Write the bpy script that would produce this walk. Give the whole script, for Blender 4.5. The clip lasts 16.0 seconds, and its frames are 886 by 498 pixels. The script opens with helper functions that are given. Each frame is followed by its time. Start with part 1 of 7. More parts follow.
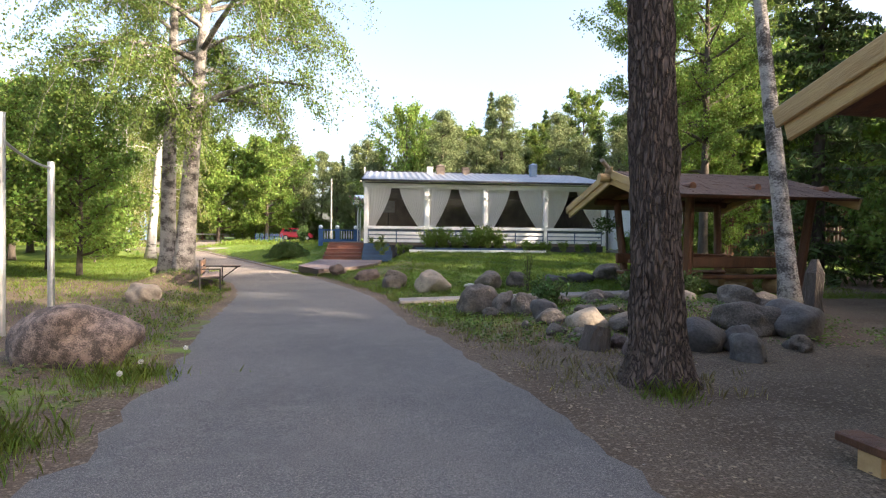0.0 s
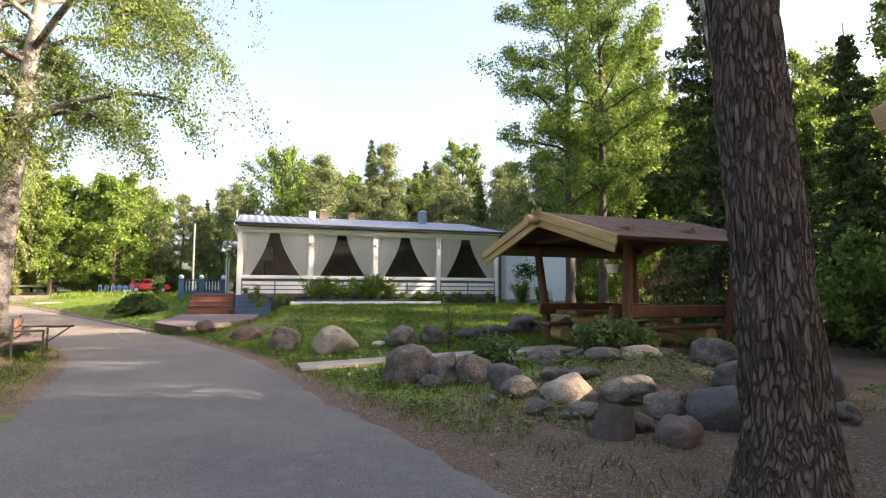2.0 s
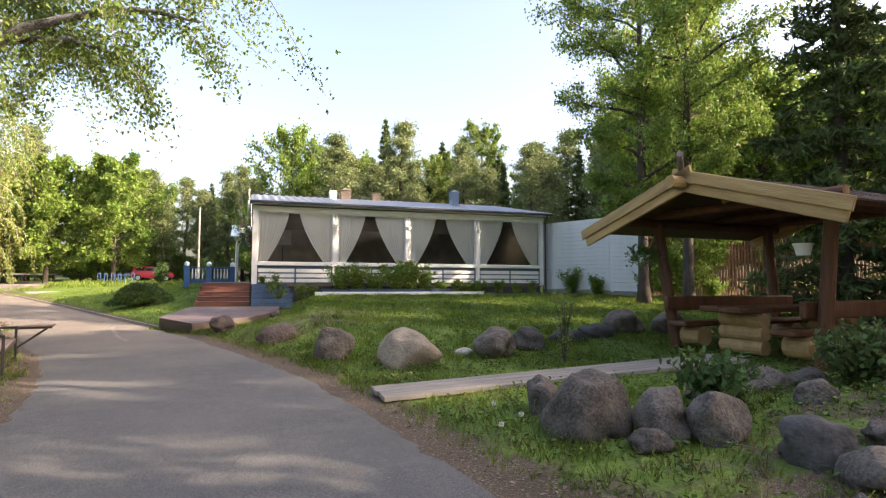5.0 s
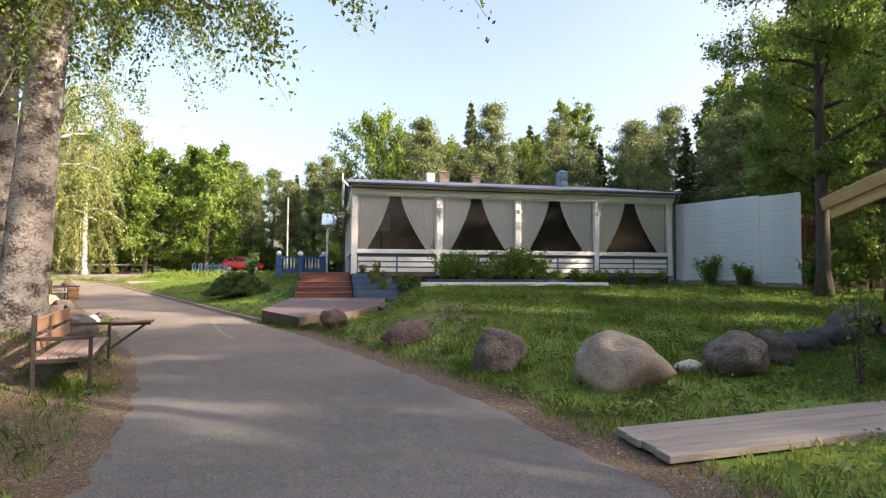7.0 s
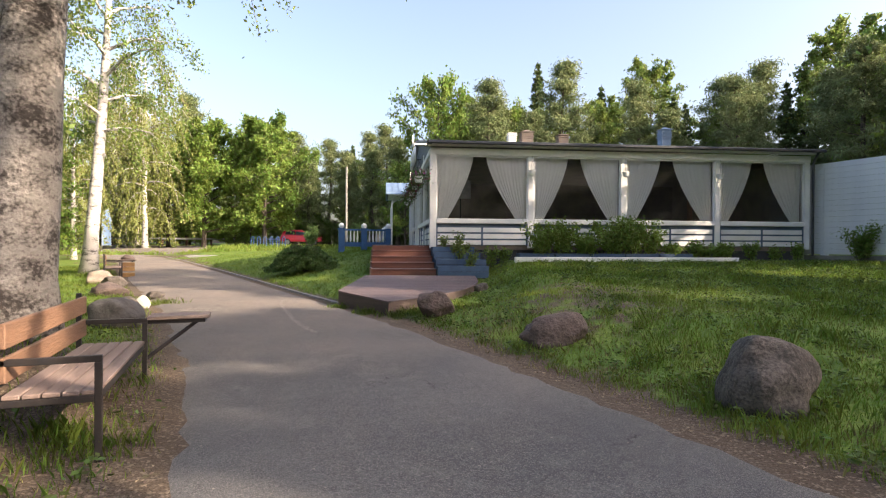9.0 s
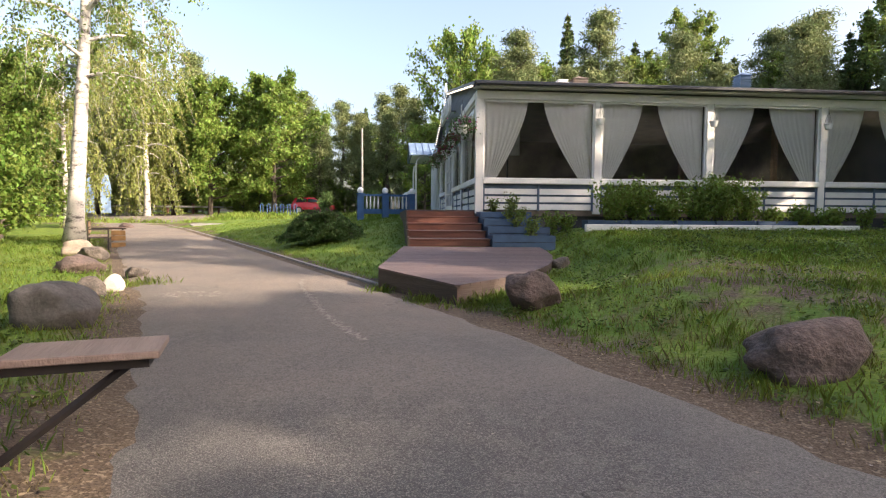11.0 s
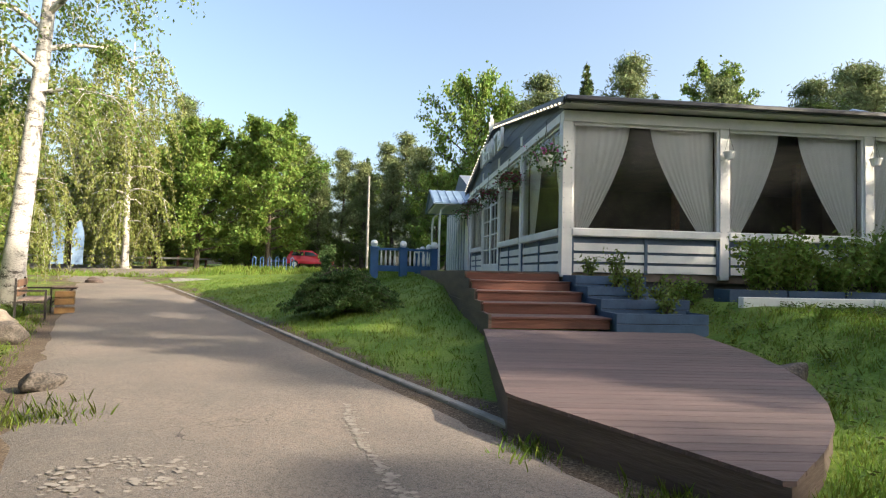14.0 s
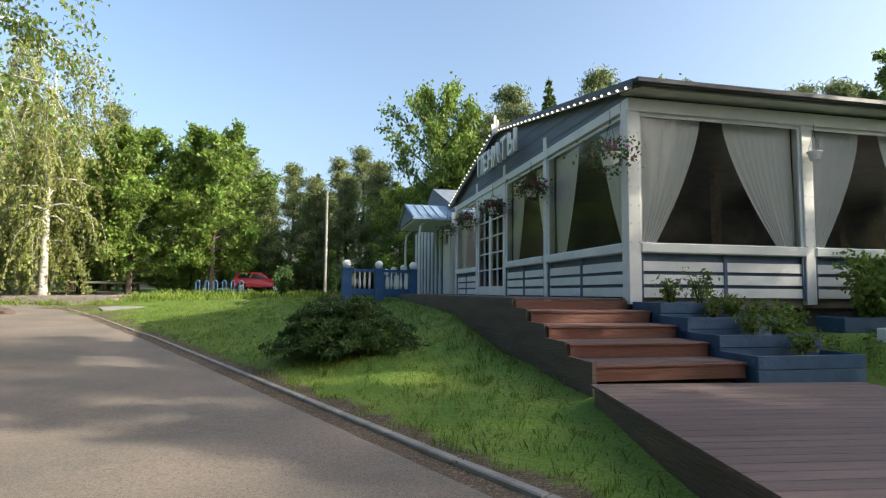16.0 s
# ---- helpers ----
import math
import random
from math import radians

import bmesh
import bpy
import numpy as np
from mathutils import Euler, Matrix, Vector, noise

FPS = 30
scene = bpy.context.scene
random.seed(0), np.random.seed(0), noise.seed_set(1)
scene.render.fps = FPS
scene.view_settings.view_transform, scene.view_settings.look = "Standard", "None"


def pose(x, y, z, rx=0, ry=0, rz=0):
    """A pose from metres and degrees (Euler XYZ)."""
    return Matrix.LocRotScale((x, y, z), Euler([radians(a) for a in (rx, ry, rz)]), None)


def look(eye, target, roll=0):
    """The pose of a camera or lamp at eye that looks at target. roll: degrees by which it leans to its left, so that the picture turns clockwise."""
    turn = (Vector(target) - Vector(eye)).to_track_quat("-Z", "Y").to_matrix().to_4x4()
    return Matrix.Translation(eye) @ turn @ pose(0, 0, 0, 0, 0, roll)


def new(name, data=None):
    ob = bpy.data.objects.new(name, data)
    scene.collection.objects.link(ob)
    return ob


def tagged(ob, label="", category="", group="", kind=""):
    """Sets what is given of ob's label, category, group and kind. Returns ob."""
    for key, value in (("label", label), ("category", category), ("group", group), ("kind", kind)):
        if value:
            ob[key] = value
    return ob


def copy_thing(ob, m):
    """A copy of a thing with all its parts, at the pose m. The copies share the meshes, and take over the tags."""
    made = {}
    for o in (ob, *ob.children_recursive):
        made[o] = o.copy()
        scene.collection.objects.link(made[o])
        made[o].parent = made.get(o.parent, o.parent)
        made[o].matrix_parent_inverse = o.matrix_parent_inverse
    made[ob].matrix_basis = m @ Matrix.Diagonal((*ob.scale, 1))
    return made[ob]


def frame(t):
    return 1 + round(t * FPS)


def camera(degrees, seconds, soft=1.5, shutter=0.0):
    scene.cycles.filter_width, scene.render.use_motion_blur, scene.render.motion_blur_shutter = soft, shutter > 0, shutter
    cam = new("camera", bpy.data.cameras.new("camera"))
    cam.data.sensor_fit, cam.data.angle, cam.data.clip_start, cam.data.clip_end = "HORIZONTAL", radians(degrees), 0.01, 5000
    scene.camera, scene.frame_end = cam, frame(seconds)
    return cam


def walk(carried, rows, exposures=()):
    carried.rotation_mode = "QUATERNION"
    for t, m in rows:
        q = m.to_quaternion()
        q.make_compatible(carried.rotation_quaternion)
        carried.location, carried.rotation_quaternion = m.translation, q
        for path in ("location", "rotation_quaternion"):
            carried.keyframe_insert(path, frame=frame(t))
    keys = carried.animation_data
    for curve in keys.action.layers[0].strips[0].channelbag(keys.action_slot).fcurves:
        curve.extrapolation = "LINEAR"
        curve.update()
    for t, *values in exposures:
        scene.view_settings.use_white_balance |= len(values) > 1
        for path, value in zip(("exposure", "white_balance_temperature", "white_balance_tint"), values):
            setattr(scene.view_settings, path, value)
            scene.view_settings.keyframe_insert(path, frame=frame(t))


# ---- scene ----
cam = camera(76.6, 16.0, 1.2)
PATH = [
    (0, (0.299, 0.235, 1.289), (0.274, 2.235, 1.26), 0.6),
    (0.5, (0.039, 0.798, 1.264), (0.118, 2.796, 1.246), 0.5),
    (1, (-0.205, 1.356, 1.28), (-0.04, 3.349, 1.317), 0.4),
    (1.5, (-0.361, 1.937, 1.252), (-0.057, 3.911, 1.369), 0.5),
    (2, (-0.511, 2.545, 1.246), (-0.086, 4.493, 1.402), 0.2),
    (2.5, (-0.666, 3.172, 1.21), (-0.153, 5.097, 1.379), 0.4),
    (3, (-0.828, 3.825, 1.233), (-0.293, 5.745, 1.394), 0.5),
    (3.2, (-0.892, 4.036, 1.206), (-0.359, 5.957, 1.369), 0.6),
    (5.3, (-1.724, 6.767, 1.269), (-1.346, 8.728, 1.381), 0.2),
    (5.5, (-1.841, 7.053, 1.229), (-1.493, 9.019, 1.348), 0.2),
    (6, (-2.118, 7.752, 1.184), (-1.812, 9.725, 1.304), 0.2),
    (6.5, (-2.426, 8.495, 1.186), (-2.197, 10.479, 1.287), 0.3),
    (7, (-2.739, 9.2, 1.17), (-2.572, 11.191, 1.254), 0.3),
    (7.5, (-3.096, 10.0, 1.169), (-3.0, 11.996, 1.241), 0.4),
    (8, (-3.4, 10.759, 1.135), (-3.367, 12.758, 1.183), 0.4),
    (8.5, (-3.71, 11.581, 1.117), (-3.699, 13.581, 1.136), 0.3),
    (9, (-3.962, 12.29, 1.129), (-3.969, 14.29, 1.12), 0.3),
    (9.5, (-4.207, 13.034, 1.124), (-4.23, 15.033, 1.054), 0.2),
    (9.7, (-4.307, 13.328, 1.099), (-4.348, 15.325, 1.006), 0.1),
    (11.8, (-5.46, 16.899, 0.977), (-5.497, 18.896, 0.86), 0.6),
    (12, (-5.527, 17.222, 1.016), (-5.571, 19.219, 0.9), 0.7),
    (12.5, (-5.754, 17.959, 1.095), (-5.784, 19.956, 1.004), 1.0),
    (13, (-6.117, 18.65, 1.115), (-6.144, 20.65, 1.096), 1.1),
    (13.5, (-6.474, 19.293, 1.111), (-6.49, 21.293, 1.153), 1.3),
    (14, (-6.842, 19.942, 1.131), (-6.844, 21.94, 1.212), 1.3),
    (14.5, (-7.153, 20.604, 1.131), (-7.11, 22.6, 1.237), 0.9),
    (15, (-7.507, 21.324, 1.168), (-7.408, 23.317, 1.297), 0.9),
    (15.5, (-7.891, 21.896, 1.193), (-7.727, 23.884, 1.34), 1.0),
    (16, (-8.387, 22.553, 1.243), (-8.181, 24.536, 1.397), 0.5),
]
EXPOSURES = [(0.0, 2.05, 6800, 16), (3.0, 2.12, 7300, 19), (6.5, 1.8, 7000, 18), (9.5, 1.6, 6850, 18), (12.5, 1.64, 6850, 17), (14.0, 1.4, 6600, 9), (16.0, 1.2, 6300, 7)]
walk(cam, [(t, look(eye, target, roll)) for t, eye, target, roll in PATH], EXPOSURES)

# ---- light ----
world = bpy.data.worlds.new("world")
scene.world = world
world.use_nodes = True
wn = world.node_tree.nodes
sky = wn.new("ShaderNodeTexSky")
sky.sky_type = "NISHITA"
sky.sun_disc = False
SUN_EL, SUN_AZ = radians(26.0), radians(112.0)   # azimuth clockwise from +y
sky.sun_elevation = SUN_EL
sky.sun_rotation = SUN_AZ
sky.air_density, sky.dust_density, sky.ozone_density = 1.0, 5.0, 1.0
wn["Background"].inputs["Strength"].default_value = 0.15
world.node_tree.links.new(sky.outputs[0], wn["Background"].inputs["Color"])
sun_data = bpy.data.lights.new("sun", "SUN")
sun_data.energy, sun_data.angle, sun_data.color = 4.0, radians(0.55), (1.0, 0.87, 0.68)
sun = new("sun", sun_data)
to_sun = Vector((math.sin(SUN_AZ) * math.cos(SUN_EL), math.cos(SUN_AZ) * math.cos(SUN_EL), math.sin(SUN_EL)))
sun.matrix_world = look(to_sun * 60, (0, 0, 0))


# ---- materials ----
def material(name, base, other=None, scale=4.0, rough=0.8, metal=0.0, bump=0.0, bump_scale=None, fine=0.25, stretch=(1, 1, 1), translucent=0.0, per_object=0.0, spec=None, low=0.35, high=0.65, per_island=0.0):
    """A surface of two colours mixed by coarse and fine noise, with relief."""
    m = bpy.data.materials.new(name)
    m.use_nodes = True
    n, l = m.node_tree.nodes, m.node_tree.links
    b = n["Principled BSDF"]
    b.inputs["Roughness"].default_value = rough
    b.inputs["Metallic"].default_value = metal
    if spec is not None:
        b.inputs["Specular IOR Level"].default_value = spec
    other = other or tuple(c * 0.75 for c in base)
    tc, mp = n.new("ShaderNodeTexCoord"), n.new("ShaderNodeMapping")
    mp.inputs["Scale"].default_value = stretch
    l.new(tc.outputs["Object"], mp.inputs["Vector"])
    big, small = n.new("ShaderNodeTexNoise"), n.new("ShaderNodeTexNoise")
    big.inputs["Scale"].default_value, big.inputs["Detail"].default_value = scale, 6
    small.inputs["Scale"].default_value, small.inputs["Detail"].default_value = scale * 9, 5
    for t in (big, small):
        l.new(mp.outputs[0], t.inputs["Vector"])
    add = n.new("ShaderNodeMix")
    add.inputs[0].default_value = fine
    l.new(big.outputs["Fac"], add.inputs[2])
    l.new(small.outputs["Fac"], add.inputs[3])
    ramp = n.new("ShaderNodeMapRange")
    ramp.inputs[1].default_value, ramp.inputs[2].default_value = low, high
    l.new(add.outputs[0], ramp.inputs[0])
    mix = n.new("ShaderNodeMix")
    mix.data_type = "RGBA"
    mix.inputs[6].default_value, mix.inputs[7].default_value = (*base, 1), (*other, 1)
    l.new(ramp.outputs[0], mix.inputs[0])
    colour = mix.outputs[2]
    if per_object or per_island:
        hsv = n.new("ShaderNodeHueSaturation")
        src = n.new("ShaderNodeObjectInfo") if per_object else n.new("ShaderNodeNewGeometry")
        r = n.new("ShaderNodeMapRange")
        k = per_object or per_island
        r.inputs[3].default_value, r.inputs[4].default_value = 1 - k, 1 + k
        l.new(src.outputs["Random" if per_object else "Random Per Island"], r.inputs[0])
        l.new(r.outputs[0], hsv.inputs["Value"])
        if per_island:
            h = n.new("ShaderNodeMapRange")
            h.inputs[3].default_value, h.inputs[4].default_value = 0.5 - 0.035, 0.5 + 0.02
            l.new(src.outputs["Random Per Island"], h.inputs[0])
            l.new(h.outputs[0], hsv.inputs["Hue"])
        l.new(colour, hsv.inputs["Color"])
        colour = hsv.outputs[0]
    l.new(colour, b.inputs["Base Color"])
    if bump:
        bp = n.new("ShaderNodeBump")
        bt = n.new("ShaderNodeTexNoise")
        bt.inputs["Scale"].default_value, bt.inputs["Detail"].default_value = bump_scale or scale * 6, 8
        l.new(mp.outputs[0], bt.inputs["Vector"])
        bp.inputs["Strength"].default_value, bp.inputs["Distance"].default_value = min(bump, 1.0), 0.03
        l.new(bt.outputs["Fac"], bp.inputs["Height"])
        l.new(bp.outputs[0], b.inputs["Normal"])
    if translucent:
        tr, ms = n.new("ShaderNodeBsdfTranslucent"), n.new("ShaderNodeMixShader")
        ms.inputs[0].default_value = translucent
        l.new(colour, tr.inputs["Color"])
        l.new(b.outputs[0], ms.inputs[1])
        l.new(tr.outputs[0], ms.inputs[2])
        l.new(ms.outputs[0], n["Material Output"].inputs["Surface"])
    return m


def film_material(name, tint, gloss, dust=0.0):
    """Clear sheet: mostly see-through, with a thin glossy reflection."""
    m = bpy.data.materials.new(name)
    m.use_nodes = True
    n, l = m.node_tree.nodes, m.node_tree.links
    tr, gl, ms, fr = n.new("ShaderNodeBsdfTransparent"), n.new("ShaderNodeBsdfGlossy"), n.new("ShaderNodeMixShader"), n.new("ShaderNodeFresnel")
    tr.inputs["Color"].default_value = (*tint, 1)
    gl.inputs["Roughness"].default_value = gloss
    fr.inputs["IOR"].default_value = 1.42
    no, bp, tc = n.new("ShaderNodeTexNoise"), n.new("ShaderNodeBump"), n.new("ShaderNodeTexCoord")
    no.inputs["Scale"].default_value = 2.2
    bp.inputs["Strength"].default_value, bp.inputs["Distance"].default_value = 0.22, 0.05
    l.new(tc.outputs["Object"], no.inputs["Vector"])
    l.new(no.outputs["Fac"], bp.inputs["Height"])
    l.new(bp.outputs[0], gl.inputs["Normal"])
    l.new(bp.outputs[0], fr.inputs["Normal"])
    l.new(fr.outputs[0], ms.inputs[0])
    l.new(tr.outputs[0], ms.inputs[1])
    l.new(gl.outputs[0], ms.inputs[2])
    df, md = n.new("ShaderNodeBsdfDiffuse"), n.new("ShaderNodeMixShader")
    df.inputs["Color"].default_value = (0.75, 0.75, 0.74, 1)
    smear, dr = n.new("ShaderNodeTexNoise"), n.new("ShaderNodeMapRange")
    smear.inputs["Scale"].default_value, smear.inputs["Detail"].default_value = 1.6, 6
    dr.inputs[1].default_value, dr.inputs[2].default_value, dr.inputs[3].default_value, dr.inputs[4].default_value = 0.35, 0.7, dust * 0.5, dust * 1.6
    l.new(tc.outputs["Object"], smear.inputs["Vector"])
    l.new(smear.outputs["Fac"], dr.inputs[0])
    l.new(dr.outputs[0], md.inputs[0])
    l.new(ms.outputs[0], md.inputs[1])
    l.new(df.outputs[0], md.inputs[2])
    l.new(md.outputs[0], n["Material Output"].inputs["Surface"])
    return m


def blend_material(name, layers, rough=0.9, bump=0.5, bump_scale=14.0):
    """Ground: colours blended by the painted cover mask and by noise. layers: two for bare soil, two for grass."""
    m = bpy.data.materials.new(name)
    m.use_nodes = True
    n, l = m.node_tree.nodes, m.node_tree.links
    b = n["Principled BSDF"]
    b.inputs["Roughness"].default_value, b.inputs["Specular IOR Level"].default_value = rough, 0.2
    tc = n.new("ShaderNodeTexCoord")

    def tex(scale, detail=8):
        t = n.new("ShaderNodeTexNoise")
        t.inputs["Scale"].default_value, t.inputs["Detail"].default_value = scale, detail
        l.new(tc.outputs["Object"], t.inputs["Vector"])
        return t.outputs["Fac"]

    def rng(src, a, c):
        r = n.new("ShaderNodeMapRange")
        r.inputs[1].default_value, r.inputs[2].default_value = a, c
        l.new(src, r.inputs[0])
        return r.outputs[0]

    def mix(f, x, y):
        k = n.new("ShaderNodeMix")
        k.data_type = "RGBA"
        l.new(f, k.inputs[0])
        for i, s in ((6, x), (7, y)):
            if isinstance(s, tuple):
                k.inputs[i].default_value = (*s, 1)
            else:
                l.new(s, k.inputs[i])
        return k.outputs[2]

    soil = mix(rng(tex(75), 0.42, 0.62), mix(rng(tex(1.3), 0.35, 0.65), layers[0], layers[1]), layers[2])
    soil = mix(rng(tex(38), 0.55, 0.64), soil, tuple(min(1.0, c * 1.35) for c in layers[1]))
    grass = mix(rng(tex(1.0), 0.38, 0.62), layers[3], layers[4])
    grass = mix(rng(tex(30), 0.45, 0.7), grass, layers[5])
    at = n.new("ShaderNodeAttribute")
    at.attribute_name = "cover"
    ad = n.new("ShaderNodeMath")
    ad.operation = "ADD"
    l.new(at.outputs["Fac"], ad.inputs[0])
    l.new(rng(tex(3.2), 0.0, 1.0), ad.inputs[1])
    l.new(mix(rng(ad.outputs[0], 0.92, 1.12), soil, grass), b.inputs["Base Color"])
    bp = n.new("ShaderNodeBump")
    bp.inputs["Strength"].default_value, bp.inputs["Distance"].default_value = bump, 0.05
    l.new(tex(bump_scale, 10), bp.inputs["Height"])
    l.new(bp.outputs[0], b.inputs["Normal"])
    return m


